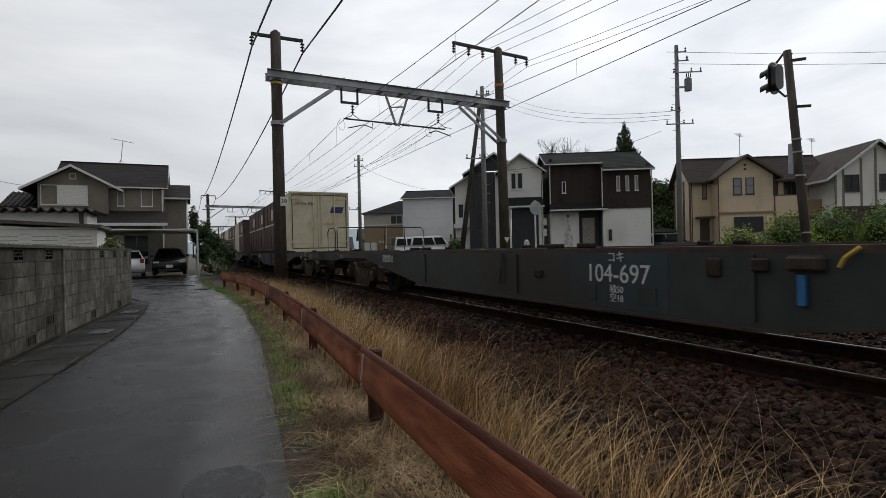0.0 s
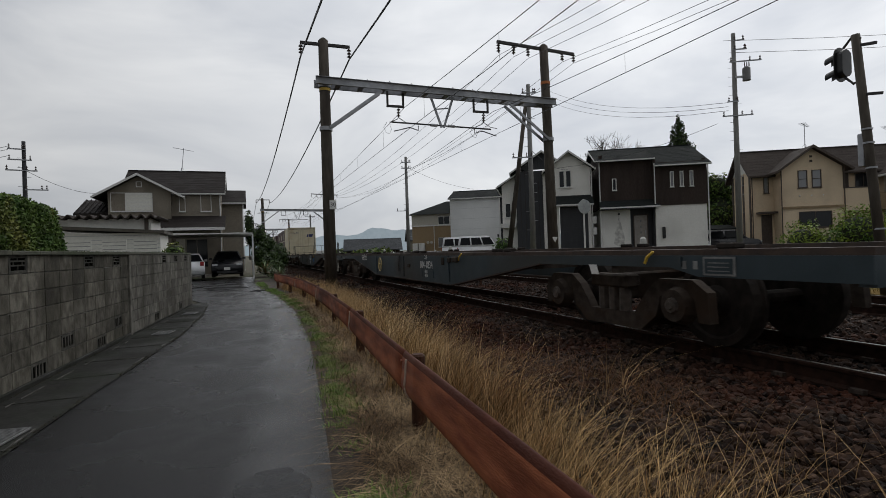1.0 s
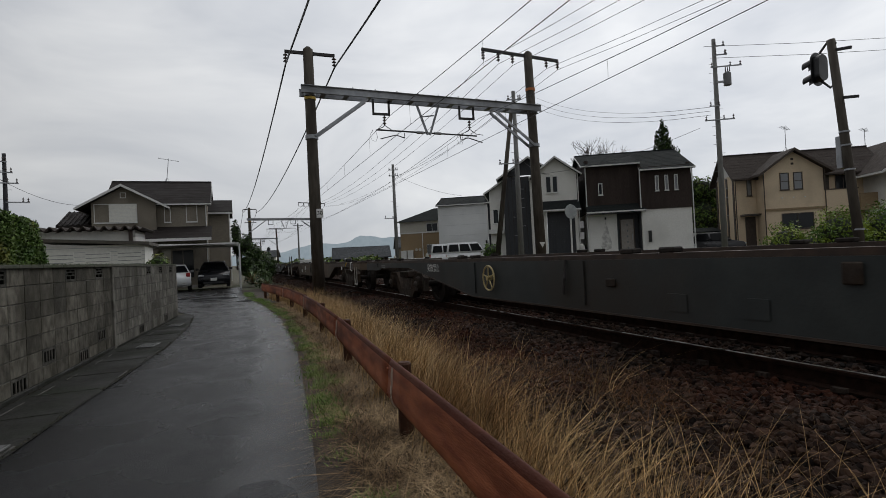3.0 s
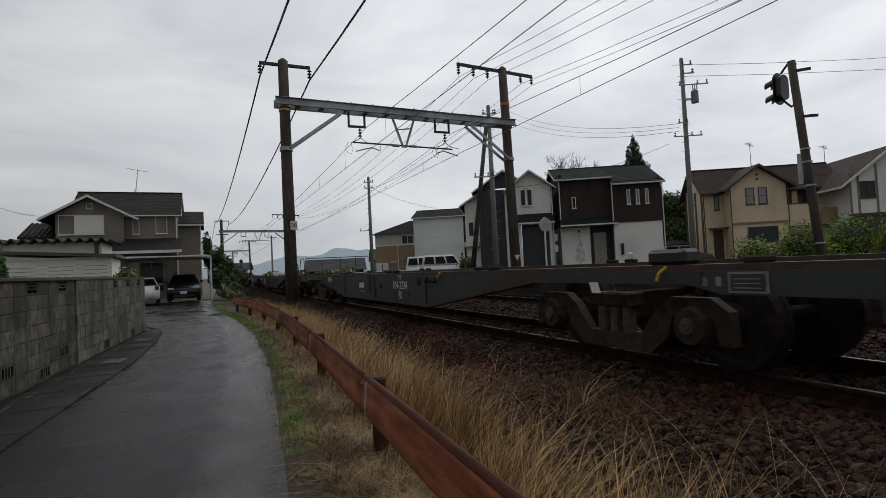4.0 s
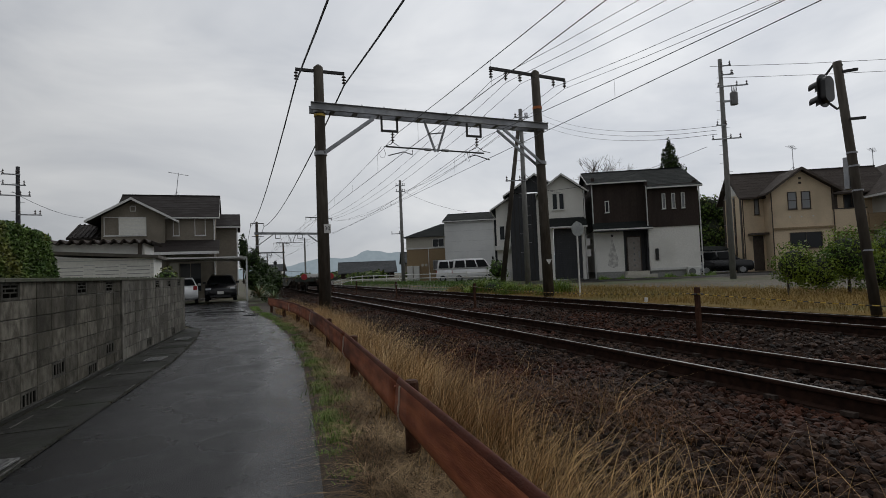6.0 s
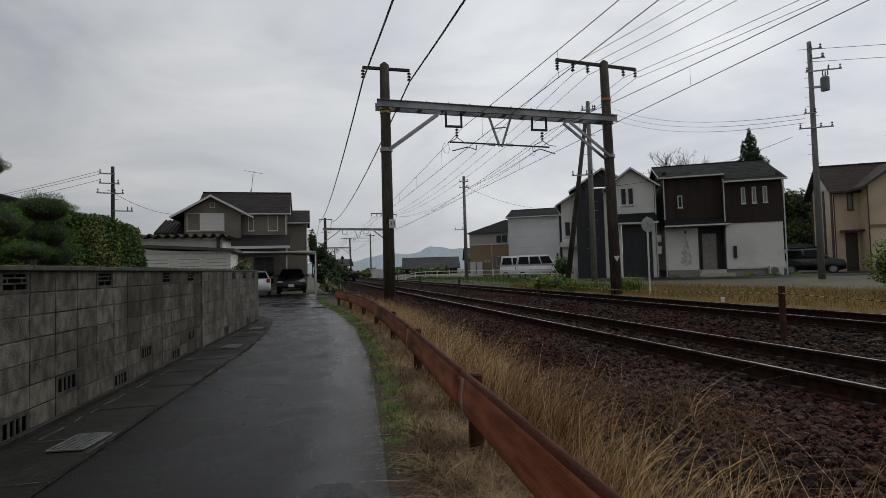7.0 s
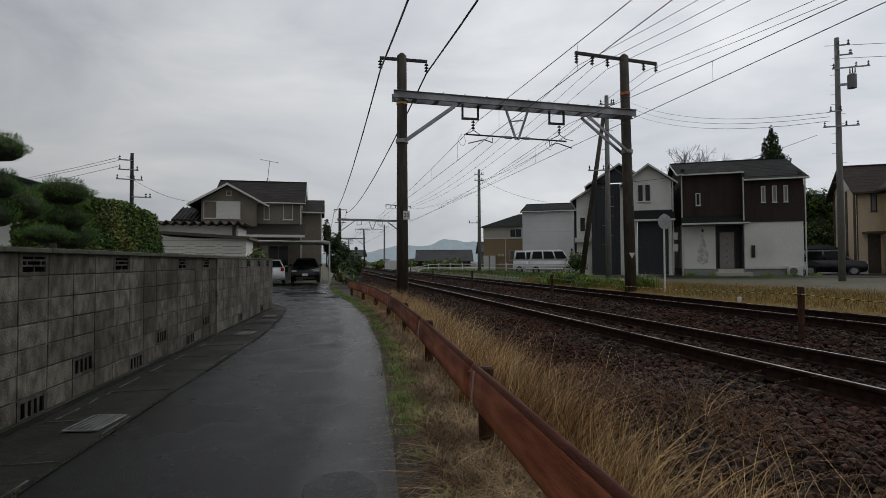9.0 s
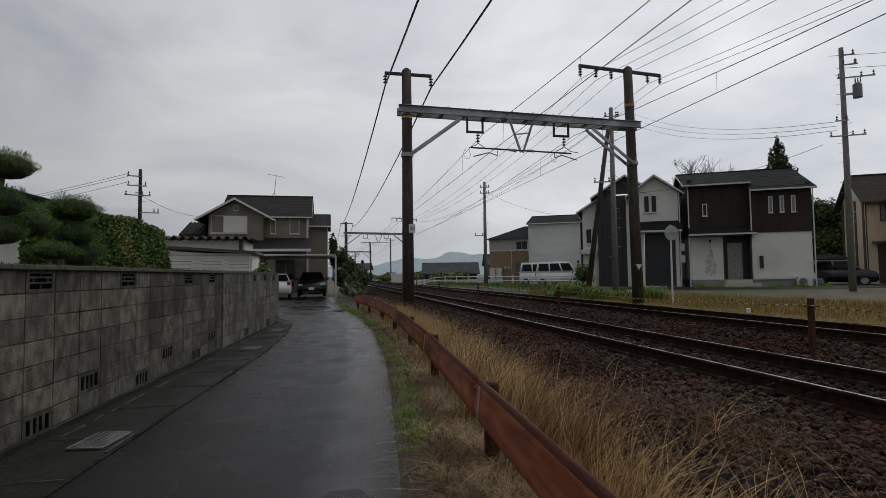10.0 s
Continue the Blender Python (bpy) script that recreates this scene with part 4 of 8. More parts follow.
def signal():
    t = thing("railway_signal", "black railway light signal on a leaning concrete pole", "railway signal", pose(10.63, 6.10, 0.2))
    top = Vector((-0.13, 0.20, 4.75))
    part("pole", cyl(B(), (0.0, -0.1, -0.2), top, 0.085, 0.07, 18), conc_pole, t, "dark weathered concrete pole", True)
    h = part("signal_head", prism(B(), [(-0.12 + 0.13 * math.cos(a), 4.30 + (0.13 if math.sin(a) > 0 else -0.13) + 0.12 * math.sin(a)) for a in np.linspace(0.01, math.tau + 0.01, 20, endpoint=False)], "y", 0.36, 0.47), black_p, t, "black signal head with hooded lamps")
    part("back_plate", prism(B(), [(-0.12 + 0.18 * math.cos(a), 4.30 + (0.14 if math.sin(a) > 0 else -0.14) + 0.18 * math.sin(a)) for a in np.linspace(0.01, math.tau + 0.01, 24, endpoint=False)], "y", 0.475, 0.487), black_p, h)
    for z in (4.44, 4.16):
        vs, fs = [], []
        n = 10
        for j, (y, k) in enumerate(((0.48, 1.0), (0.70, 1.02))):
            for i in range(n + 1):
                a = -0.5 + (math.pi + 1.0) * i / n
                vs.append((-0.12 + 0.095 * k * math.cos(a), y, z + 0.095 * k * math.sin(a) - 0.05 * j))
        for i in range(n):
            fs.append((i, i + 1, n + 2 + i, n + 1 + i))
        o = part("hood", (vs, [], fs), black_p, h)
        o.modifiers.new("thick", "SOLIDIFY").thickness = 0.006
        part("lens", cyl(B(), (-0.12, 0.475, z), (-0.12, 0.495, z), 0.075, 0.075, 14), glass_mat("dark_lens", (0.02, 0.02, 0.02)), h)
    part("bracket", tube(B(), [(-0.12, 0.12, 4.66), (-0.12, 0.28, 4.72), (-0.12, 0.42, 4.58)], 0.022, 8), dark_steel, t)
    part("bracket", tube(B(), [(-0.11, 0.08, 3.95), (-0.12, 0.26, 3.88), (-0.12, 0.41, 4.05)], 0.022, 8), dark_steel, t)
    for z in (4.55, 3.65):
        part("clamp_arm", beam(B(), (-0.027 * z, -0.1 + 0.063 * z, z), (-0.027 * z, -0.42 + 0.063 * z, z - 0.06), 0.04, 0.05), dark_steel, t)
    part("junction_box", box(B(), -0.13, -0.01, 0.13, 0.23, 2.35, 2.95, 0.01), steel, t)
    for z in (2.3, 3.0, 2.75, 1.2):
        part("strap", cyl(B(), (-0.027 * z, -0.1 + 0.063 * z, z), (-0.027 * z, -0.1 + 0.063 * z, z + 0.03), 0.089, 0.087, 16), steel, t)
    return t


signal()


def round_sign():
    t = thing("road_sign", "back of a round traffic sign on a white pole", "road sign", pose(11.5, 16.05, 0.2))
    part("pole", cyl(B(), (0, 0, -0.1), (0, 0, 2.75), 0.03, 0.03, 10), white_p, t)
    part("plate", cyl(B(), (0.0, -0.035, 2.47), (0.0, -0.05, 2.47), 0.26, 0.26, 28), mat("sign_back", (0.30, 0.33, 0.33), (0.38, 0.41, 0.41), 6, 0.55, 0.3), t, "pale grey round plate")
    for a in range(3):
        q = radians(60 * a)
        part("rib", beam(B(), (-0.22 * math.cos(q), -0.054, 2.47 - 0.22 * math.sin(q)), (0.22 * math.cos(q), -0.054, 2.47 + 0.22 * math.sin(q)), 0.008, 0.03), steel, t)


round_sign()


def rope_posts():
    for y in (-1.6, 6.32, 14.8, 23.5, 32.3, 41.0):
        t = thing("rope_post", "short rusty steel post with rope rings between the tracks", "post", pose(6.75, y, 0.08), "rope posts")
        part("stake", box(B(), -0.034, 0.034, -0.034, 0.034, -0.1, 0.85, 0.006), dark_rust, t)
        bm = B()
        for a in range(12):
            cyl(bm, (0.075 * math.cos(a * math.tau / 12), 0.075 * math.sin(a * math.tau / 12), 0.74), (0.075 * math.cos((a + 1) * math.tau / 12), 0.075 * math.sin((a + 1) * math.tau / 12), 0.74), 0.014, 0.014, 6)
        part("ring", bm, dark_steel, t)
    bm = B()
    ys_ = (-1.6, 6.32, 14.8, 23.5, 32.3, 41.0)
    k = 0
    for a, b in zip(ys_, ys_[1:]):
        n = 110
        for j in range(n):
            s0, s1 = j / n, (j + 1) / n
            cyl(bm, (6.68, a + (b - a) * s0, 0.83 - 0.32 * s0 * (1 - s0)), (6.68, a + (b - a) * s1, 0.83 - 0.32 * s1 * (1 - s1)), 0.006, 0.006, 5, k % 2)
            k += 1
    tagged(part("tiger_rope", bm, [yellow_p, black_p]), "sagging yellow and black rope strung between posts", "rope")


rope_posts()


# ---- houses ----
stucco_w = mat("white_stucco", (0.73, 0.72, 0.68), (0.81, 0.80, 0.76), 14, 0.9, 0, 0.25, 60, (0.64, 0.63, 0.59), 0.5)
siding_g = mat("pale_grey_siding", (0.64, 0.65, 0.645), (0.72, 0.73, 0.725), 10, 0.8, 0, 0.2, 50, (0.60, 0.61, 0.605), 0.4)
siding_d = mat("dark_brown_siding", (0.040, 0.030, 0.026), (0.062, 0.047, 0.041), 14, 0.8, 0, 0.2, 50, (0.036, 0.028, 0.025), 0.5, stretch=(3, 3, 0.4), spec=0.15)
siding_k = mat("black_siding", (0.022, 0.024, 0.028), (0.035, 0.037, 0.042), 12, 0.6, 0, 0.2, 50, stretch=(4, 4, 0.3))
beige = mat("beige_stucco", (0.66, 0.53, 0.37), (0.74, 0.60, 0.425), 14, 0.9, 0, 0.25, 60, (0.56, 0.45, 0.315), 0.5)
tan = mat("tan_siding", (0.26, 0.185, 0.105), (0.31, 0.225, 0.13), 10, 0.85, 0, 0.2, 50)
cream = mat("cream_siding", (0.44, 0.42, 0.36), (0.50, 0.48, 0.42), 10, 0.85, 0, 0.2, 50)
taupe = mat("taupe_stucco", (0.20, 0.175, 0.14), (0.26, 0.23, 0.185), 14, 0.9, 0, 0.3, 60, (0.16, 0.14, 0.11), 0.6)
slate = mat("dark_roof_slate", (0.014, 0.016, 0.016), (0.025, 0.029, 0.028), 8, 0.9, 0, 0.4, 30, (0.022, 0.025, 0.024), 0.6, stretch=(1, 3, 3), spec=0.1)
umber = mat("dark_umber_roof", (0.014, 0.011, 0.010), (0.027, 0.022, 0.020), 8, 0.85, 0, 0.4, 30, (0.022, 0.018, 0.017), 0.6, stretch=(1, 3, 3), spec=0.25)
brown_roof = mat("brown_roof_slate", (0.045, 0.037, 0.033), (0.078, 0.065, 0.057), 8, 0.85, 0, 0.4, 30, (0.056, 0.046, 0.041), 0.6, stretch=(1, 3, 3), spec=0.12)
trim_w = mat("white_trim", (0.60, 0.60, 0.58), (0.68, 0.68, 0.66), 10, 0.5)
trim_b = mat("brown_trim", (0.050, 0.036, 0.028), (0.075, 0.055, 0.042), 10, 0.6)
glass_d = mat("dark_window_glass", (0.016, 0.019, 0.022), rough=0.08, rvar=0.03, spec=0.35)
glass_l = glass_mat("curtained_window_glass", (0.22, 0.23, 0.24), 0.12)
shutter_w = mat("white_shutter", (0.70, 0.69, 0.63), (0.78, 0.77, 0.71), 10, 0.5)
door_m = mat("taupe_door", (0.30, 0.27, 0.24), (0.36, 0.33, 0.30), 8, 0.5)
found_m = mat("foundation_grey", (0.26, 0.26, 0.25), (0.33, 0.33, 0.32), 12, 0.85, 0, 0.3, 50)


def roof_x(h, x0, x1, y0, y1, ze, zr, over=0.35, th=0.14, material=None, ridge=None, fascia=None):
    """A gable roof with its ridge along x."""
    ym = ridge if ridge is not None else (y0 + y1) / 2
    s0, s1 = (zr - ze) / max(ym - y0, 0.01), (zr - ze) / max(y1 - ym, 0.01)
    ya, yb, za, zb_ = y0 - over, y1 + over, ze - over * s0, ze - over * s1
    r = part("roof", prism(B(), [(ya, za), (ym, zr), (yb, zb_), (yb, zb_ - th), (ym, zr - th), (ya, za - th)], "x", x0 - over, x1 + over), material or slate, h)
    n = int(math.hypot(ym - ya, zr - za) / 0.32)
    bm = B()
    for i in range(1, n):
        y, z = ya + (ym - ya) * i / n, za + (zr - za) * i / n
        box(bm, x0 - over + 0.02, x1 + over - 0.02, y, y + 0.03, z + 0.0, z + 0.007)
    part("course_edges", bm, material or slate, r)
    part("gutter", box(B(), x0 - over, x1 + over, ya - 0.09, ya - 0.002, za - 0.115, za - 0.03), fascia or trim_w, r)
    part("ridge_cap", box(B(), x0 - over, x1 + over, ym - 0.1, ym + 0.1, zr - 0.03, zr + 0.035), material or slate, r)
    for x in (x0 - over - 0.02, x1 + over + 0.002):
        part("verge_board", prism(B(), [(ya, za - 0.02), (ym, zr - 0.02), (yb, zb_ - 0.02), (yb, zb_ - th), (ym, zr - th), (ya, za - th)], "x", x, x + 0.018), fascia or trim_w, r)
    return r


def roof_y(h, x0, x1, y0, y1, ze, zr, over=0.35, th=0.14, material=None, fascia=None, front=0.4, xm=None):
    """A gable roof with its ridge along y, its gable to the front."""
    xm = (x0 + x1) / 2 if xm is None else xm
    s0, s1 = (zr - ze) / (xm - x0), (zr - ze) / (x1 - xm)
    xa, xb, za, zb_ = x0 - over, x1 + over, ze - over * s0, ze - over * s1
    o = [(xa, za), (xm, zr), (xb, zb_), (xb, zb_ - th), (xm, zr - th), (xa, za - th)]
    r = part("roof", prism(B(), o, "y", y0 - front, y1), material or slate, h)
    o2 = [(xa, za + 0.005), (xm, zr + 0.005), (xb, zb_ + 0.005), (xb, zb_ - th), (xm, zr - th - 0.01), (xa, za - th)]
    part("verge_board", prism(B(), o2, "y", y0 - front - 0.03, y0 - front - 0.002), fascia or trim_w, r, "barge board")
    part("gutter", box(B(), xa - 0.09, xa - 0.002, y0 - front, y1, za - th, za - 0.03), fascia or trim_w, r)
    part("gutter", box(B(), xb + 0.002, xb + 0.09, y0 - front, y1, zb_ - th, zb_ - 0.03), fascia or trim_w, r)
    return r


def gable_wall(h, x0, x1, y, ze, zr, material, xm=None, depth=0.2, z0=None):
    xm = (x0 + x1) / 2 if xm is None else xm
    return part("gable", prism(B(), [(x0, ze if z0 is None else z0), (x1, ze if z0 is None else z0), (x1, ze), (xm, zr), (x0, ze)], "y", y, y + depth), material, h)


def window(h, x0, x1, z0, z1, y, frame_m=None, glass=None, mull=1, rail=False):
    """A framed window on a front wall at y; panes are parts of their own."""
    f = 0.045
    bm = B()
    box(bm, x0, x0 + f, y - 0.05, y + 0.02, z0, z1)
    box(bm, x1 - f, x1, y - 0.05, y + 0.02, z0, z1)
    box(bm, x0 + f, x1 - f, y - 0.05, y + 0.02, z1 - f, z1)
    box(bm, x0 + f, x1 - f, y - 0.05, y + 0.02, z0, z0 + f)
    w = part("window", bm, frame_m or trim_w, h)
    part("sill", box(B(), x0 - 0.03, x1 + 0.03, y - 0.08, y - 0.002, z0 - 0.04, z0 - 0.002), frame_m or trim_w, w)
    n = mull
    wd = (x1 - x0 - 2 * f) / n
    for i in range(n):
        a = x0 + f + i * wd
        part("pane", box(B(), a, a + wd - 0.012, y - 0.02, y - 0.012, z0 + f, z1 - f), glass or glass_d, w)
        if i:
            part("mullion", box(B(), a - 0.02, a + 0.012, y - 0.045, y - 0.008, z0 + f, z1 - f), frame_m or trim_w, w)
    if rail:
        zz = (z0 + z1) / 2
        part("mullion", box(B(), x0 + f, x1 - f, y - 0.045, y - 0.008, zz - 0.018, zz + 0.018), frame_m or trim_w, w)
    return w


def downpipe(h, x, y, z0, z1, material=None):
    return part("downpipe", cyl(B(), (x, y, z0), (x, y, z1), 0.035, 0.035, 8), material or trim_w, h)


def panel_lines(h, x0, x1, z0, z1, y, step, material, vertical=False):
    bm = B()
    if vertical:
        for x in np.arange(x0 + step, x1 - 0.02, step):
            box(bm, x - 0.008, x + 0.008, y - 0.006, y + 0.01, z0, z1)
    else:
        for z in np.arange(z0 + step, z1 - 0.02, step):
            box(bm, x0, x1, y - 0.006, y + 0.01, z - 0.008, z + 0.008)
    return part("siding_joints", bm, material, h)


def antenna(m):
    t = thing("tv_antenna", "thin metal roof television antenna on a mast", "antenna", m, "roof antennas")
    part("mast", cyl(B(), (0, 0, 0), (0, 0, 1.75), 0.025, 0.02, 8), steel, t)
    part("boom", cyl(B(), (-0.7, 0, 1.7), (0.7, 0, 1.62), 0.016, 0.016, 6), steel, t)
    for i in range(9):
        x = -0.65 + i * 0.16
        part("element", cyl(B(), (x, -0.25 + 0.012 * i, 1.7 - 0.057 * (x + 0.7)), (x, 0.25 - 0.012 * i, 1.7 - 0.057 * (x + 0.7)), 0.007, 0.007, 5), steel, t)
    for a in (0, 2.1, 4.2):
        part("stay", cyl(B(), (0, 0, 0.35), (0.25 * math.cos(a), 0.25 * math.sin(a), -0.02), 0.01, 0.01, 5), steel, t)
    return t


def dark_house():
    h = thing("house", "two-storey house with dark brown upper siding and white ground floor", "house", pose(23.26, 26.42, 0, 0, 0, -30), "houses")
    # ground floor and foundation
    part("foundation", box(box(B(), -2.42, 3.6, 0.03, 7, 0.2, 0.86), 0.72, 3.6, -0.42, 0.03, 0.2, 0.86), found_m, h)
    part("wall", box(B(), -2.46, -0.68, 0, 0.2, 0.86, 3.52), stucco_w, h, "white stucco wall")
    part("wall", box(B(), 0.70, 3.64, -0.45, -0.25, 0.86, 3.52), stucco_w, h, "white stucco wall")
    part("wall", box(B(), -2.46, -2.26, 0.2, 7, 0.86, 3.52), stucco_w, h)
    part("wall", box(B(), 3.44, 3.64, -0.25, 7, 0.86, 3.52), stucco_w, h)
    part("wall", box(B(), -2.26, 3.44, 6.8, 7, 0.86, 6.0), siding_d, h)
    part("porch_wall", box(box(box(B(), -0.68, 0.70, 0.35, 0.55, 0.86, 3.52), -0.72, -0.64, -0.02, 0.35, 0.86, 3.5), 0.62, 0.70, -0.25, 0.35, 0.86, 3.5), siding_k, h, "dark recessed porch")
    # upper floor
    part("wall", box(B(), -2.5, 0.62, 0.0, 0.2, 3.52, 6.62), siding_d, h, "dark brown siding")
    part("wall", box(B(), 0.62, 3.68, -0.5, -0.3, 3.52, 6.15), siding_d, h, "dark brown siding")
    part("wall", box(B(), -2.5, -2.3, 0.2, 7, 3.52, 6.9), siding_d, h)
    part("wall", box(B(), 3.48, 3.68, -0.3, 7, 3.52, 6.3), siding_d, h)
    part("wall", box(B(), 0.62, 0.80, -0.3, 0.2, 3.52, 6.4), siding_d, h)
    part("gable", prism(B(), [(0.0, 6.5), (7.0, 6.5), (3.2, 7.55)], "x", -2.5, -2.3), siding_d, h)
    part("gable", prism(B(), [(-0.5, 6.0), (7.0, 6.0), (3.2, 7.5)], "x", 3.48, 3.68), siding_d, h)
    # roofs: the part over the bay comes farther down
    roof_x(h, -2.5, 0.45, 0.0, 7.0, 6.62, 7.72, 0.3, 0.14, slate, 3.2)
    roof_x(h, 0.95, 3.55, -0.5, 7.0, 6.12, 7.72, 0.3, 0.14, slate, 3.2)
    # pent roof above the door
    part("pent_roof", prism(B(), [(-0.75, 3.52), (0.0, 3.98), (0.0, 3.86), (-0.75, 3.42)], "x", -2.6, 0.9), slate, h)
    part("fascia", box(B(), -2.62, 0.92, -0.80, -0.752, 3.44, 3.53), trim_w, h)
    part("soffit", box(B(), -2.6, 0.62, -0.75, -0.002, 3.38, 3.415), siding_k, h)
    window(h, -1.76, -1.50, 4.62, 5.36, 0.0)
    for x in (1.56, 2.12, 2.68):
        window(h, x, x + 0.22, 4.62, 5.56, -0.5, None, glass_l)
    d = part("door", box(B(), -0.45, 0.32, 0.30, 0.348, 0.87, 3.0), door_m, h, "taupe front door with small panes")
    part("door_frame", box(box(box(B(), -0.51, -0.452, 0.28, 0.348, 0.87, 3.06), 0.322, 0.38, 0.28, 0.348, 0.87, 3.06), -0.452, 0.322, 0.28, 0.348, 3.002, 3.06), trim_b, d)
    for i in range(5):
        part("pane", box(B(), -0.10, -0.02, 0.292, 0.298, 1.15 + i * 0.36, 1.27 + i * 0.36), glass_l, d)
    part("handle", box(B(), 0.2, 0.235, 0.24, 0.298, 1.7, 2.1), steel, d)
    st = part("step", box(box(B(), -0.75, 0.60, -0.75, 0.34, 0.2, 0.86, 0.01), -0.9, 0.95, -1.1, -0.75, 0.2, 0.66, 0.01), cream, h, "pale entrance steps")
    downpipe(h, -2.52, -0.06, 0.4, 6.5)
    downpipe(h, 0.66, -0.56, 3.5, 6.1)
    downpipe(h, 3.74, -0.5, 0.4, 6.1)
    part("porch_lamp", box(B(), -1.47, -1.37, -0.1, -0.003, 3.05, 3.2, 0.01), black_p, h)
    stain_m = mat("stained_stucco", (0.46, 0.45, 0.425), (0.70, 0.69, 0.65), 5.0, 0.9, 0, 0.2, 60, lo=0.42, hi=0.62)
    for k, (wd, zb_, zt, y_) in enumerate(((0.36, 1.12, 2.45, -0.004), (0.26, 1.25, 2.75, -0.006), (0.13, 1.5, 3.0, -0.008))):
        rim = []
        for i in range(40):
            a = i * math.tau / 40
            s_ = 1 + 0.35 * noise.noise((math.cos(a) * 2.2 + k * 5, math.sin(a) * 2.2, 1.0))
            rim.append((-1.42 + wd * s_ * math.cos(a) * (0.8 - 0.4 * math.sin(a)), (zb_ + zt) / 2 + (zt - zb_) / 2 * s_ * math.sin(a)))
        part("rain_stain", prism(B(), rim, "y", y_, y_ + 0.0015), stain_m, h, "grey rain stain below the lamp")
    part("wall_box", box(B(), 1.03, 1.2, -0.6, -0.452, 1.5, 2.2, 0.01), black_p, h)
    ac = part("air_conditioner", box(B(), 2.75, 3.45, -0.85, -0.55, 0.45, 1.0, 0.015), trim_w, h, "white air conditioner unit")
    part("fan_grille", cyl(B(), (3.0, -0.87, 0.72), (3.0, -0.852, 0.72), 0.2, 0.2, 20), mat("grille_grey", (0.13, 0.13, 0.13), (0.17, 0.17, 0.17), 6, 0.6), ac)
    for z in (0.0,):
        part("ledge", box(B(), 0.7, 3.66, -0.52, -0.452, 0.86, 1.0), trim_w, h)
    return h


def white_house():
    h = thing("house", "white gabled house with a black wing and dark garage shutter", "house", pose(19.81, 28.77, 0, 0, 0, -30), "houses")
    part("wall", box(B(), -1.55, 1.12, 0, 0.2, 4.47, 6.3), stucco_w, h, "white stucco wall")
    gable_wall(h, -1.55, 1.12, 0, 6.3, 7.28, stucco_w, -0.22)
    part("wall", box(box(box(B(), -1.55, -0.86, 0, 0.2, 0.4, 3.9), 0.92, 1.12, 0, 0.2, 0.4, 3.9), -0.86, 0.92, 0, 0.2, 3.76, 3.9), stucco_w, h)
    part("wall", box(B(), -1.55, 1.12, 0.02, 0.2, 3.9, 4.47), siding_k, h)
    part("wall", box(B(), 0.92, 1.12, 0.2, 7, 0.4, 6.3), stucco_w, h)
    part("wall", box(B(), -1.55, -1.35, 0.2, 7, 0.4, 6.3), stucco_w, h)
    roof_y(h, -1.55, 1.12, 0, 7.2, 6.35, 7.34, 0.25, 0.12, slate, trim_w, 0.3, -0.22)
    part("pent_roof", prism(B(), [(-0.6, 3.86), (0.0, 4.42), (0.0, 4.3), (-0.6, 3.76)], "x", -1.3, 1.22), slate, h)
    part("fascia", box(B(), -1.32, 1.24, -0.65, -0.602, 3.77, 3.87), trim_w, h)
    g = part("garage_shutter", box(B(), -0.84, 0.9, 0.04, 0.1, 0.5, 3.76), siding_k, h, "black ribbed shutter")
    panel_lines(g, -0.84, 0.9, 0.5, 3.7, 0.036, 0.12, mat("shutter_rib", (0.03, 0.032, 0.036), (0.04, 0.042, 0.047), 8, 0.5))
    for x in (-0.84, -0.42):
        window(h, x, x + 0.36, 5.0, 6.08, 0.0, None, glass_d)
    for z in (1.9, 2.6):
        part("meter_box", box(B(), 1.16, 1.42, -0.12, -0.02, z, z + 0.45, 0.01), trim_w, h)
    downpipe(h, 1.18, -0.06, 0.4, 6.3)
    w = thing("house", "narrow black-clad gabled house beside a white one", "house", pose(19.81, 28.77, 0, 0, 0, -30), "houses")
    part("wall", box(B(), -3.62, -1.62, 1.2, 6.5, 0.3, 6.35), siding_k, w, "black vertical siding")
    gable_wall(w, -3.75, 0.0, 1.2, 6.45, 7.6, siding_k, -1.88)
    panel_lines(w, -3.62, -1.62, 0.4, 6.3, 1.198, 0.3, siding_d, True)
    roof_y(w, -3.75, -0.0, 1.2, 7, 6.45, 7.66, 0.2, 0.12, slate, trim_w, 0.3, -1.88)
    part("corner_trim", box(B(), -1.84, -1.62, 1.0, 1.18, 0.4, 6.3), stucco_w, w)
    v = thing("house", "pale rear house with a low gabled roof", "house", pose(18.6, 31.5, 0, 0, 0, -30), "houses")
    part("wall", box(B(), -2.2, 0.4, 0, 5, 0.3, 5.6), stucco_w, v)
    gable_wall(v, -2.25, 0.9, 0, 5.6, 6.5, stucco_w)
    roof_y(v, -2.25, 0.9, 0, 5, 5.62, 6.6, 0.25, 0.12, slate, trim_w, 0.3)
    window(v, -2.0, -1.6, 3.3, 4.3, 0)
    part("balcony", box(B(), -2.3, -1.3, -0.5, -0.02, 2.6, 2.9), trim_w, v)


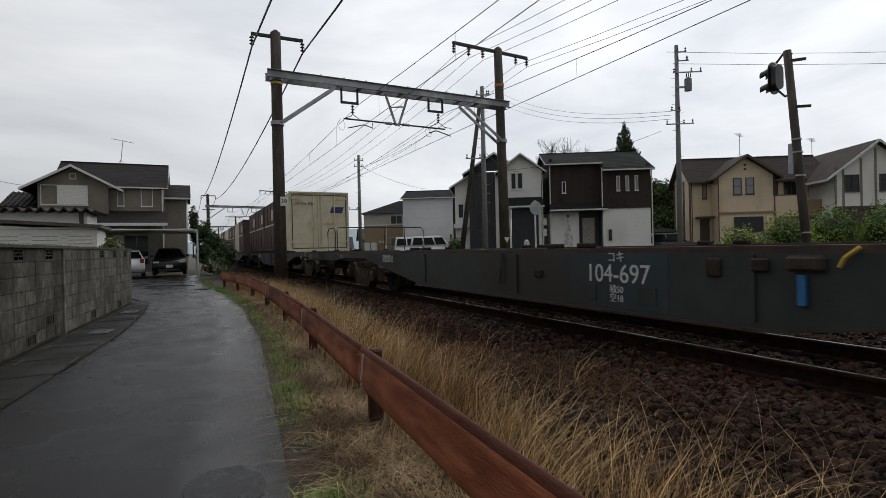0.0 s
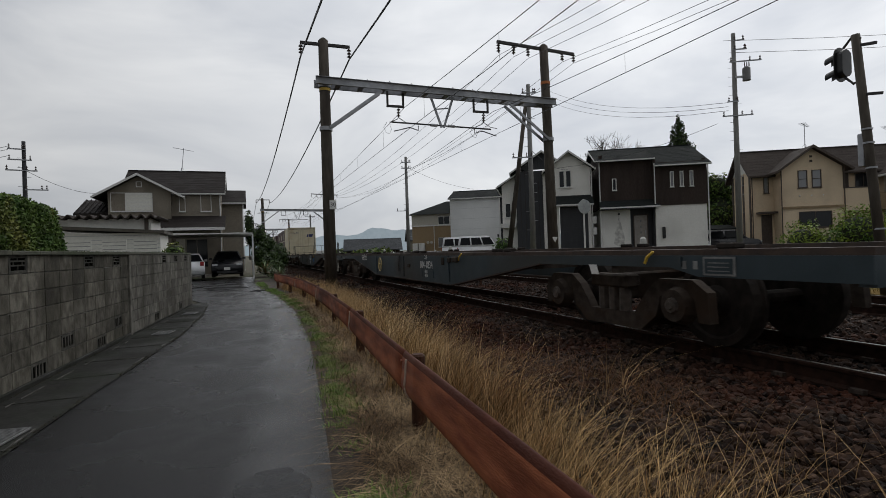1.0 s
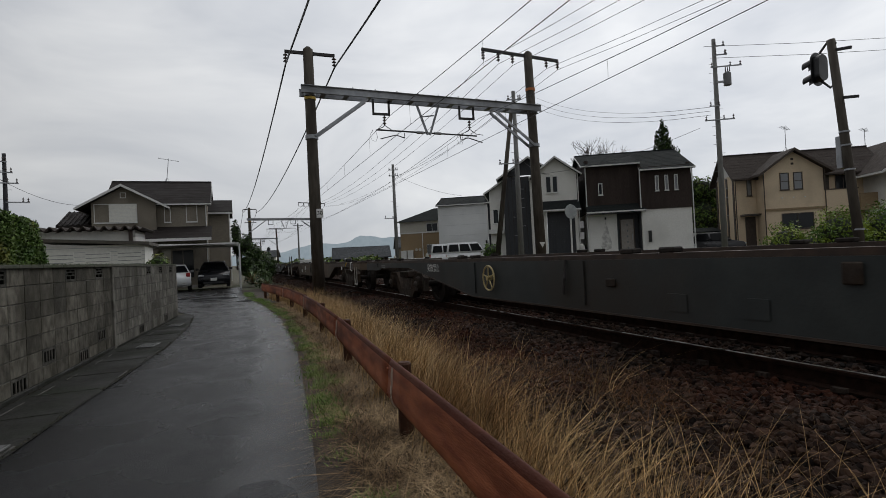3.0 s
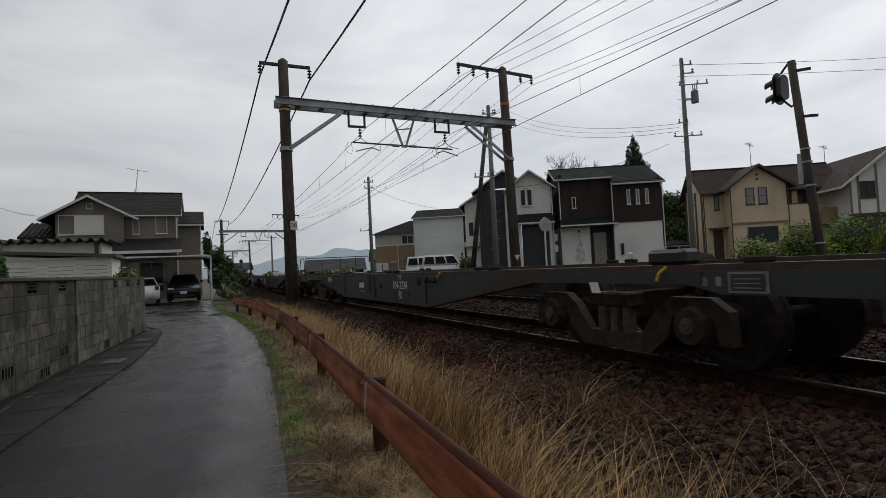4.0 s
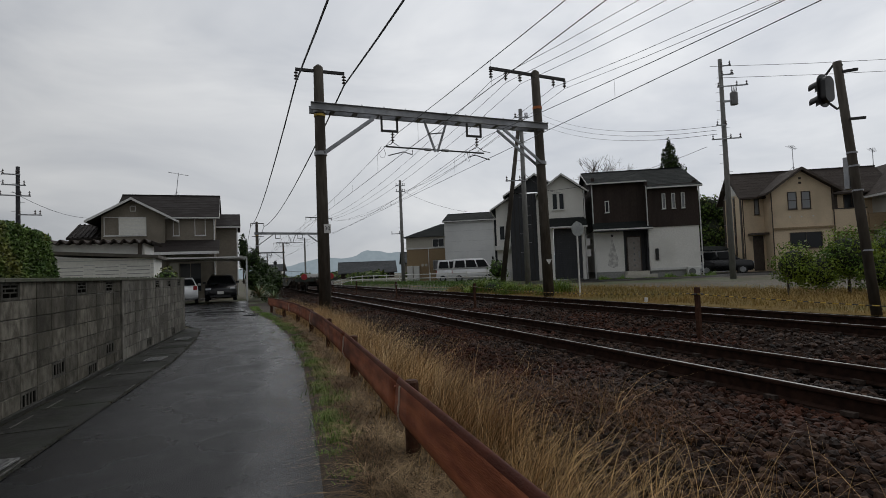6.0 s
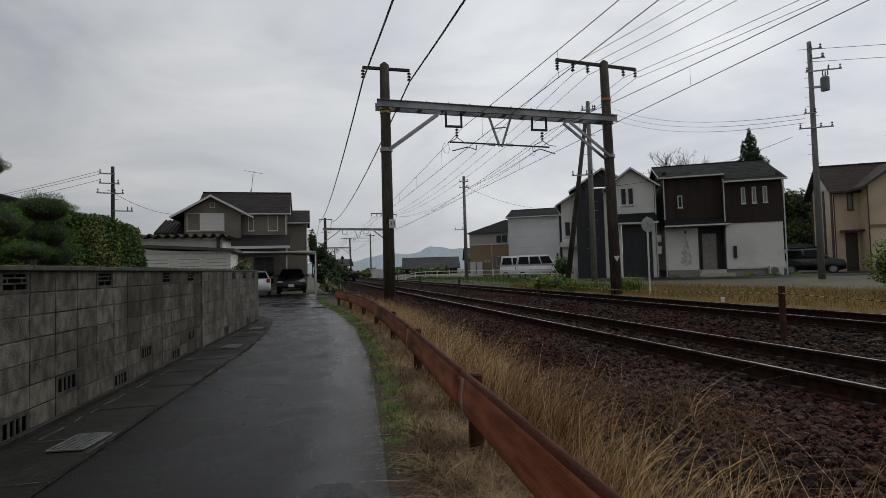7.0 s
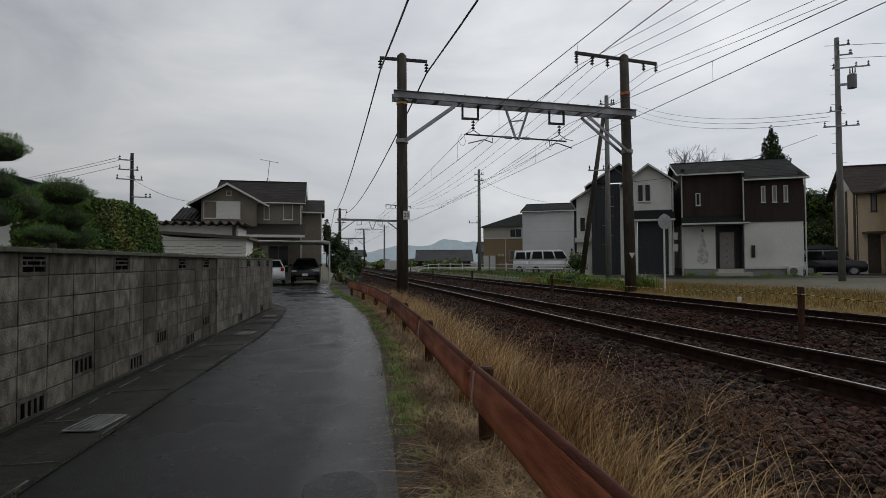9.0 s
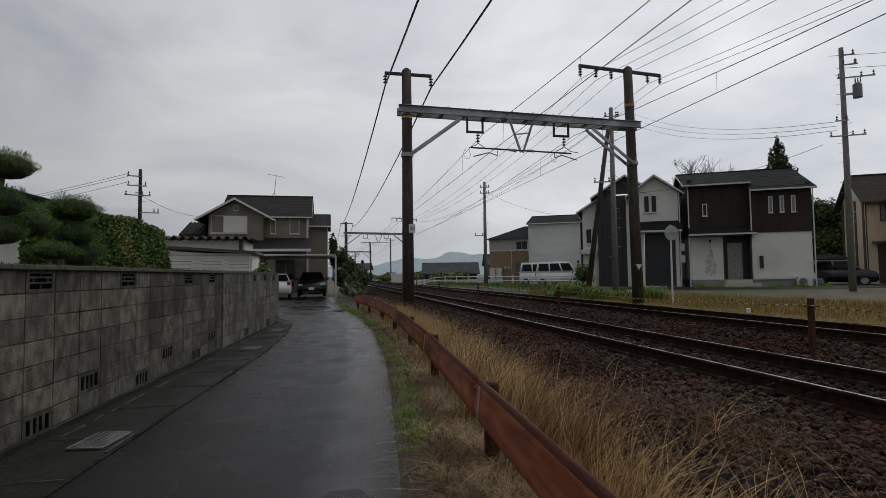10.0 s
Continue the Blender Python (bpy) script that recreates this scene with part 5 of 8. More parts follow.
def box_house():
    h = thing("house", "plain pale grey two-storey house with a dark sloping roof", "house", pose(19.41, 42.74, 0, 0, 0, -30), "houses")
    part("wall", box(B(), -2.45, 2.0, 0, 0.2, 0.2, 5.75), siding_g, h, "pale grey siding")
    part("wall", box(B(), -2.45, -2.25, 0.2, 6, 0.2, 5.9), siding_g, h)
    part("wall", box(B(), 2.0, 2.7, 0.6, 6, 0.2, 6.4), siding_k, h, "dark side wing")
    part("wall", box(B(), -2.25, 2.0, 5.8, 6, 0.2, 6.2), siding_g, h)
    panel_lines(h, -2.45, 2.0, 0.3, 5.7, -0.002, 0.91, mat("joint_grey", (0.43, 0.44, 0.44), (0.46, 0.47, 0.47), 8, 0.8))
    roof_x(h, -2.4, 1.95, 0, 6, 5.85, 6.75, 0.2, 0.14, slate, 3.4)
    part("roof", box(B(), 1.9, 2.85, 0.4, 6.1, 6.4, 6.55), slate, h)
    downpipe(h, 1.95, -0.05, 0.3, 5.7)
    part("lamp", box(B(), 1.7, 1.85, -0.1, -0.003, 2.2, 2.45), black_p, h)


def brown_house():
    h = thing("house", "two-storey house with tan lower and cream upper walls", "house", pose(17.34, 49.39, 0, 0, 0, -30), "houses")
    part("wall", box(B(), -1.92, 2.4, 0, 5, 0.2, 3.66), tan, h, "tan siding")
    part("wall", box(B(), -1.94, 2.4, -0.02, 5.02, 3.66, 4.8), cream, h, "cream siding")
    part("belt", box(B(), -1.97, 2.4, -0.06, -0.022, 3.6, 3.72), trim_w, h)
    bm = B()
    for a, b, z0 in ((-2.25, 2.8, 4.78),):
        v = [bm.verts.new(p) for p in ((a, -0.4, z0), (b, -0.4, z0), (b, 5.4, z0), (a, 5.4, z0), (1.2, 2.4, 6.2), (1.8, 2.4, 6.2))]
        for q in ((0, 1, 5, 4), (1, 2, 5), (2, 3, 4, 5), (3, 0, 4), (3, 2, 1, 0)):
            bm.faces.new([v[i] for i in q])
    part("roof", bm, slate, h, "dark hipped roof")
    window(h, 0.73, 1.9, 3.72, 4.55, -0.02, trim_w, glass_d, 2)
    w = window(h, 0.7, 1.86, 1.5, 2.45, 0, trim_w, glass_l, 2)
    for i in range(10):
        part("bar", box(B(), 0.74 + i * 0.12, 0.76 + i * 0.12, -0.12, -0.1, 1.45, 2.5), dark_steel, w)
    for x in (-1.85, -1.2):
        part("water_heater", box(B(), x, x + 0.55, -0.4, -0.02, 0.5, 1.95, 0.02), trim_w, h, "white water heater cabinet")
    for x in (-0.35, 0.0):
        part("meter", cyl(B(), (x, -0.1, 2.0), (x, -0.02, 2.0), 0.14, 0.14, 12), cream, h)
    downpipe(h, 0.3, -0.06, 0.3, 3.6)


def beige_house():
    h = thing("house", "beige stucco two-storey house with a brown roof and balcony", "house", pose(34.33, 23.88, 0, 0, 0, -30), "houses")
    part("wall", box(B(), -1.4, 2.2, 0, 0.2, 0.4, 5.85), beige, h, "beige stucco wall")
    gable_wall(h, -1.4, 2.2, 0, 5.85, 7.1, beige, 0.36)
    part("wall", box(B(), -1.4, -1.2, 0.2, 1.5, 0.4, 5.85), beige, h)
    part("wall", box(B(), 2.0, 2.2, 0.2, 1.5, 0.4, 5.85), beige, h)
    part("wall", box(B(), -2.7, -1.2, 1.3, 1.5, 0.4, 5.75), beige, h)
    part("wall", box(B(), 2.0, 6.4, 1.3, 1.5, 0.4, 5.75), beige, h)
    part("side_wall", box(B(), -2.7, -2.5, 1.5, 4.9, 0.4, 5.9), beige, h, "side wall with dark boards")
    for y in (1.55, 2.7, 3.7, 4.6):
        part("board", box(B(), -2.735, -2.702, y, y + 0.28, 0.4, 5.8), trim_b, h)
    part("gable", prism(B(), [(1.3, 5.8), (4.9, 5.8), (3.1, 7.2)], "x", -2.7, -2.5), stucco_w, h)
    part("wall", box(B(), 6.2, 6.4, 1.5, 4.9, 0.4, 5.75), beige, h)
    roof_x(h, -2.65, 6.3, 1.3, 4.9, 5.9, 7.5, 0.4, 0.16, brown_roof, 3.1, trim_b)
    roof_y(h, -1.4, 2.2, 0, 4.2, 5.95, 7.22, 0.42, 0.16, brown_roof, trim_b, 0.4, 0.36)
    part("belt", box(B(), -1.45, 2.25, -0.08, -0.002, 3.16, 3.30), tan, h, "tan band")
    for x in (-0.45, 0.38):
        window(h, x, x + 0.56, 4.5, 5.64, 0, trim_b, glass_l, 1, True)
    for x in (-0.4, 0.3, 1.0):
        part("wall_spot", box(B(), x, x + 0.08, -0.03, -0.002, 3.95, 4.03), trim_w, h)
    for z in (6.15, 6.45):
        part("gable_vent", box(B(), 0.28, 0.44, -0.03, -0.002, z, z + 0.14), trim_b, h)
    window(h, -2.0, -1.68, 4.35, 5.5, 1.3, trim_b, glass_l)
    window(h, -0.45, 1.5, 1.9, 2.95, 0, trim_b, glass_d, 2)
    d = part("door", box(B(), -2.2, -1.55, 1.24, 1.298, 0.5, 2.9), trim_b, h, "dark brown front door")
    part("door_canopy", box(B(), -2.5, -1.42, 0.6, 1.298, 2.95, 3.07), trim_b, h)
    for x in (-1.46, 2.26, -2.74):
        downpipe(h, x, -0.06 if x > -2 else 1.25, 0.4, 5.7, trim_b)
    # balcony
    b = part("balcony", box(box(B(), 2.25, 4.3, 0.15, 0.25, 2.9, 4.35), 2.25, 2.35, 0.25, 1.3, 2.9, 4.35), beige, h, "beige balcony wall")
    part("balcony_rail", box(B(), 2.2, 4.35, 0.12, 0.28, 4.352, 4.42), trim_b, b)
    part("balcony_front", box(box(B(), 4.3, 6.1, -0.1, 0.0, 2.9, 4.0), 6.0, 6.1, 0.0, 1.3, 2.9, 4.0), tan, b, "tan balcony panel")
    part("balcony_floor", box(B(), 2.4, 6.0, 0.3, 1.29, 2.9, 3.05), tan, b)
    part("upper_door", box(B(), 2.6, 3.2, 1.24, 1.298, 3.9, 5.5), trim_b, h)
    window(h, 3.6, 4.6, 4.4, 5.4, 1.3, trim_b, glass_d, 2)


def timber_house():
    h = thing("house", "white house with brown half-timber boards and steep gable", "house", pose(39.2, 19.47, 0, 0, 0, -30), "houses")
    part("wall", box(B(), -1.1, 4.0, 0, 0.2, 3.34, 5.7), stucco_w, h, "white stucco wall")
    part("wall", box(B(), -1.1, 4.0, 0.02, 0.2, 0.3, 3.34), trim_b, h, "brown lower wall")
    gable_wall(h, -1.1, 4.0, 0, 5.7, 7.55, stucco_w, 1.45)
    part("wall", box(B(), -1.1, -0.9, 0.2, 7, 0.3, 5.7), stucco_w, h)
    for x in (-1.1, -0.62, 0.5, 1.4, 2.4, 3.9):
        part("board", box(B(), x, x + 0.14, -0.03, -0.002, 3.4, 6.0 + max(0, 1.2 - abs(x - 1.45) * 0.7)), taupe, h)
    part("belt", box(B(), -1.2, 4.1, -0.06, -0.002, 3.22, 3.4), trim_b, h)
    roof_y(h, -1.1, 4.0, 0, 7, 5.75, 7.68, 0.75, 0.16, brown_roof, trim_w, 0.45, 1.45)
    window(h, -0.48, 0.44, 4.36, 5.46, 0, trim_b, glass_d, 2, True)
    window(h, 1.7, 2.3, 4.36, 5.46, 0, trim_b, glass_d, 1, True)


def left_house():
    h = thing("house", "taupe two-storey house with dark roof above a carport", "house", pose(-8.0, 40.0, 0), "houses")
    part("wall", box(B(), -0.3, 3.4, 0, 0.2, 0.1, 5.8), taupe, h, "taupe stucco wall")
    gable_wall(h, -0.3, 3.4, 0, 5.8, 6.85, taupe, 1.5)
    part("wall", box(B(), 3.4, 6.5, 0.45, 0.65, 0.1, 5.8), taupe, h, "taupe stucco wall")
    part("wall", box(B(), -0.3, -0.1, 0.2, 7, 0.1, 5.8), taupe, h)
    part("wall", box(B(), 6.3, 6.5, 0.65, 7, 0.1, 5.8), taupe, h)
    part("wall", box(B(), 6.5, 7.9, 2.6, 7, 0.1, 5.4), taupe, h, "set-back side wing")
    part("wall", box(B(), 3.2, 3.4, 0.2, 0.45, 0.1, 5.8), taupe, h)
    roof_x(h, 0.6, 6.5, 0.45, 7, 5.95, 7.75, 0.3, 0.15, umber, 3.6)
    roof_y(h, -0.3, 3.4, 0, 3.6, 5.95, 7.0, 0.75, 0.15, umber, trim_w, 0.55, 1.5)
    part("roof", prism(B(), [(2.2, 5.35), (4.8, 6.5), (7.3, 5.4), (7.3, 5.25), (4.8, 6.35), (2.2, 5.2)], "x", 6.4, 8.2), umber, h)
    part("gutter", box(B(), 6.4, 8.2, 2.1, 2.19, 5.18, 5.3), trim_w, h)
    # storm shutter and windows
    window(h, -0.15, 2.3, 4.5, 5.75, 0, trim_w, taupe, 1)
    s = part("storm_shutter", box(B(), 0.7, 2.26, -0.075, -0.052, 4.55, 5.7), shutter_w, h, "white ribbed storm shutter")
    panel_lines(s, 0.7, 2.26, 4.55, 5.7, -0.077, 0.09, trim_w)
    window(h, 3.85, 4.25, 4.5, 5.72, 0.45, trim_w, taupe)
    window(h, 5.2, 5.9, 4.5, 5.76, 0.45, trim_w, taupe)
    v = part("gable_vent", box(B(), 1.35, 1.7, -0.04, -0.002, 6.12, 6.5), trim_w, h)
    part("louvre", box(B(), 1.4, 1.65, -0.05, -0.041, 6.17, 6.45), taupe, v)
    # lower pent roof
    part("pent_roof", prism(B(), [(-1.5, 3.3), (0.44, 4.2), (0.44, 4.05), (-1.5, 3.15)], "x", 1.2, 6.8), umber, h)
    part("gutter", box(B(), 1.2, 6.8, -1.6, -1.502, 3.12, 3.3), trim_w, h)
    downpipe(h, 6.45, 0.38, 0.2, 5.8)
    downpipe(h, 7.95, 2.5, 0.2, 5.2)
    window(h, 4.2, 5.6, 0.6, 2.6, 0.45, taupe, glass_d, 2)
    dd = part("door", box(B(), 3.6, 4.15, 0.40, 0.448, 0.3, 2.6), cream, h, "pale house door")
    # lower wing to the west
    part("wall", box(B(), -2.0, -0.3, 1.2, 6, 0.1, 4.5), taupe, h)
    r = part("roof", prism(B(), [(0.6, 4.45), (3.6, 5.6), (6.6, 4.45), (6.6, 4.3), (3.6, 5.45), (0.6, 4.3)], "x", -2.4, -0.3), umber, h, "tiled side roof")
    for i in range(8):
        part("roof_tile", cyl(B(), (-2.3 + i * 0.27, 0.6, 4.47), (-2.3 + i * 0.27, 3.6, 5.62), 0.05, 0.05, 6), umber, r)
    antenna(pose(-4.2, 43.4, 7.7, 0, 6, 0))


dark_house(), white_house(), box_house(), brown_house(), beige_house(), timber_house(), left_house()
antenna(pose(36.6, 25.4, 7.4, 0, 0, 20))
antenna(pose(43.0, 24.0, 7.2, 0, 0, 20))


# ---- sheds, vehicles, fences ----
car_black = mat("black_car_paint", (0.010, 0.010, 0.012), (0.014, 0.014, 0.016), 4, 0.3, 0.0, coat=0.2, rvar=0.05, spec=0.3)
car_white = mat("white_car_paint", (0.72, 0.73, 0.74), (0.76, 0.77, 0.78), 4, 0.25, 0.0, coat=0.5, rvar=0.05)
tyre_m = mat("tyre_rubber", (0.015, 0.015, 0.015), (0.025, 0.025, 0.025), 20, 0.85)
car_glass = mat("tinted_car_glass", (0.006, 0.007, 0.008), rough=0.12, rvar=0.03, spec=0.2)
lamp_m = glass_mat("head_lamp", (0.45, 0.46, 0.48), 0.1)
tail_m = mat("tail_lamp", (0.25, 0.015, 0.015), (0.3, 0.02, 0.02), 10, 0.2)


def vehicle(name, label, m, paint, ln, w, body, cab, wheel_r, axles, sill=0.1):
    """A car whose front looks to local -y; body and cab are side outlines in (y, z)."""
    t = thing(name, label, "car", m)
    bm = B()
    prism(bm, body, "x", -w / 2, w / 2)
    bmesh.ops.bevel(bm, geom=[e for e in bm.edges], offset=0.05, segments=2, affect="EDGES")
    b = part("body", bm, paint, t, "", True)
    # cabin narrows to the roof
    zs = [p[1] for p in cab]
    z0, z1 = min(zs), max(zs)
    bm = B()
    k = len(cab)

    def wide(z):
        return w / 2 - 0.03 - (0.12 if name == "van" else 0.25) * (z - z0) / (z1 - z0)
    va, vb = [bm.verts.new((-wide(z), y, z)) for y, z in cab], [bm.verts.new((wide(z), y, z)) for y, z in cab]
    for i in range(k):
        bm.faces.new((va[i], va[(i + 1) % k], vb[(i + 1) % k], vb[i]))
    bm.faces.new(va[::-1]), bm.faces.new(vb)
    bmesh.ops.bevel(bm, geom=[e for e in bm.edges], offset=0.035, segments=2, affect="EDGES")
    c = part("cabin", bm, paint, t, "", True)
    # glass: windscreen, rear window and side panes
    ys_ = sorted(cab, key=lambda p: (p[1] > (z0 + z1) / 2, p[0]))
    lo_f, lo_r = min(cab, key=lambda p: p[0] + (0 if p[1] < (z0 + z1) / 2 else 99)), max(cab, key=lambda p: p[0] - (0 if p[1] < (z0 + z1) / 2 else 99))
    hi_f, hi_r = min(cab, key=lambda p: p[0] + (0 if p[1] > (z0 + z1) / 2 else 99)), max(cab, key=lambda p: p[0] - (0 if p[1] > (z0 + z1) / 2 else 99))
    for name_, lo_, hi_, s in (("windscreen", lo_f, hi_f, -1), ("rear_window", lo_r, hi_r, 1)):
        def pt(u, v):
            y, z = lo_[0] + (hi_[0] - lo_[0]) * v, lo_[1] + (hi_[1] - lo_[1]) * v
            return (u * (wide(z) - 0.07), y + s * 0.008, z)
        bm = B()
        q = [bm.verts.new(pt(u, v)) for u, v in ((-1, 0.12), (1, 0.12), (1, 0.9), (-1, 0.9))]
        q2 = [bm.verts.new((p.co.x, p.co.y + s * 0.006, p.co.z)) for p in q]
        bm.faces.new(q), bm.faces.new(q2[::-1])
        for i in range(4):
            bm.faces.new((q[i], q[(i + 1) % 4], q2[(i + 1) % 4], q2[i]))
        part(name_, bm, car_glass, t, "dark glass")
    for s in (-1, 1):
        n = 3 if name == "van" else 2
        for i in range(n):
            f0, f1 = (i + 0.06) / n, (i + 0.94) / n

            def ps(f, v):
                ya, yb = lo_f[0] + (hi_f[0] - lo_f[0]) * v, lo_r[0] + (hi_r[0] - lo_r[0]) * v
                z = z0 + (z1 - z0) * v
                return (s * (wide(z) + 0.006), ya + 0.1 + (yb - ya - 0.2) * f, z)
            bm = B()
            q = [bm.verts.new(ps(f, v)) for f, v in ((f0, sill), (f1, sill), (f1, 0.84), (f0, 0.84))]
            q2 = [bm.verts.new((p.co.x + s * 0.006, p.co.y, p.co.z)) for p in q]
            bm.faces.new(q), bm.faces.new(q2[::-1])
            for j in range(4):
                bm.faces.new((q[j], q[(j + 1) % 4], q2[(j + 1) % 4], q2[j]))
            part("side_window", bm, car_glass, t)
    for y in axles:
        for s in (-1, 1):
            x = s * (w / 2 - 0.09)
            wh = part("wheel", cyl(B(), (x - 0.1 * s, y, wheel_r), (x + 0.1 * s, y, wheel_r), wheel_r, wheel_r, 22), tyre_m, t)
            part("rim", cyl(B(), (x + 0.1 * s, y, wheel_r), (x + 0.108 * s, y, wheel_r), wheel_r * 0.62, wheel_r * 0.55, 18), steel, wh)
    fy, ry = min(p[0] for p in body), max(p[0] for p in body)
    for s in (-1, 1):
        part("headlight", box(B(), s * (w / 2 - 0.20) - 0.15, s * (w / 2 - 0.20) + 0.15, fy - 0.005, fy + 0.08, 0.68, 0.78, 0.02), lamp_m, t, "clear headlight")
        part("tail_light", box(B(), s * (w / 2 - 0.14) - 0.1, s * (w / 2 - 0.14) + 0.1, ry - 0.06, ry + 0.008, 0.75, 0.98, 0.02), tail_m, t, "red tail light")
        part("mirror", box(B(), s * (w / 2 + 0.08) - 0.09, s * (w / 2 + 0.08) + 0.09, lo_f[0] + 0.35, lo_f[0] + 0.45, z0 + 0.02, z0 + 0.16, 0.02), paint, t)
    for y in (fy - 0.012, ry + 0.004):
        part("plate", box(B(), -0.165, 0.165, y, y + 0.008, 0.42, 0.585), white_p, t, "blank white plate")
    part("grille", box(B(), -w / 2 + 0.3, w / 2 - 0.3, fy - 0.006, fy + 0.02, 0.26, 0.36), black_p, t)
    return t


SUV_B = [(-2.1, 0.3), (-2.12, 0.62), (-2.0, 0.84), (-1.1, 0.98), (1.9, 1.0), (2.08, 0.9), (2.1, 0.35), (1.9, 0.22), (-1.9, 0.22)]
SUV_C = [(-1.15, 0.95), (-0.35, 1.42), (0.3, 1.48), (1.5, 1.42), (2.0, 0.95)]
vehicle("car", "black compact car parked under a carport", pose(-1.0, 35.2, 0.10), car_black, 4.2, 1.70, [(y, z * 1.0) for y, z in SUV_B], [(y, z * 1.05) for y, z in SUV_C], 0.31, (-1.3, 1.3))
vehicle("car", "white compact car parked at the end of the lane", pose(-3.15, 34.8, 0.08, 0, 0, 184), car_white, 4.2, 1.7, SUV_B, SUV_C, 0.31, (-1.3, 1.3))
VAN_B = [(-1.66, 0.3), (-1.7, 0.78), (-1.5, 1.02), (1.66, 1.04), (1.7, 0.4), (1.6, 0.22), (-1.5, 0.22)]
VAN_C = [(-1.46, 1.0), (-0.95, 1.72), (-0.7, 1.86), (1.5, 1.86), (1.66, 1.0)]
vehicle("van", "white one-box minivan parked behind a white guard fence", pose(17.54, 38.6, 0.40, 0, 0, 66), car_white, 3.4, 1.48, VAN_B, VAN_C, 0.28, (-1.15, 1.15), 0.18)
vehicle("van", "white minivan parked half behind another van", pose(17.25, 41.4, 0.40, 0, 0, 66), car_white, 3.4, 1.48, VAN_B, VAN_C, 0.28, (-1.15, 1.15), 0.18)
vehicle("car", "dark compact car parked beside a beige house", pose(30.2, 26.0, 0.4, 0, 0, 38), car_black, 3.4, 1.5, [(y * 0.8, z) for y, z in SUV_B], [(y * 0.8, z * 1.12 - 0.1) for y, z in SUV_C], 0.29, (-1.05, 1.05))
vehicle("car", "white car parked behind a brown house", pose(28.6, 28.6, 0.4, 0, 0, -20), car_white, 4.2, 1.7, SUV_B, SUV_C, 0.31, (-1.3, 1.3))


def carport():
    t = thing("carport", "white steel carport with a flat translucent roof", "carport", pose(0, 0, 0))
    r = part("roof", box(B(), -4.7, 0.35, 33.0, 38.3, 2.62, 2.66), mat("carport_sheet", (0.09, 0.085, 0.075), (0.13, 0.125, 0.11), 4, 0.4), t, "pale carport roof sheet")
    for y in (33.0, 34.7, 36.4, 38.2):
        part("rafter", beam(B(), (-4.7, y, 2.70), (0.4, y, 2.58), 0.05, 0.06), trim_w, t)
    part("fascia", box(B(), -4.75, 0.45, 32.94, 32.98, 2.61, 2.66), trim_w, t)
    for ya, yb in ((33.2, 35.6), (35.6, 33.2), (35.6, 38.0), (38.0, 35.6)):
        part("brace", beam(B(), (-4.5, ya, 2.70), (0.2, yb, 2.70), 0.03, 0.03), trim_w, t)
    for x, y in ((0.45, 33.4), (0.45, 37.5), (-4.6, 37.5)):
        part("post", box(B(), x - 0.045, x + 0.045, y - 0.045, y + 0.045, 0, 2.6), trim_w, t)


carport()


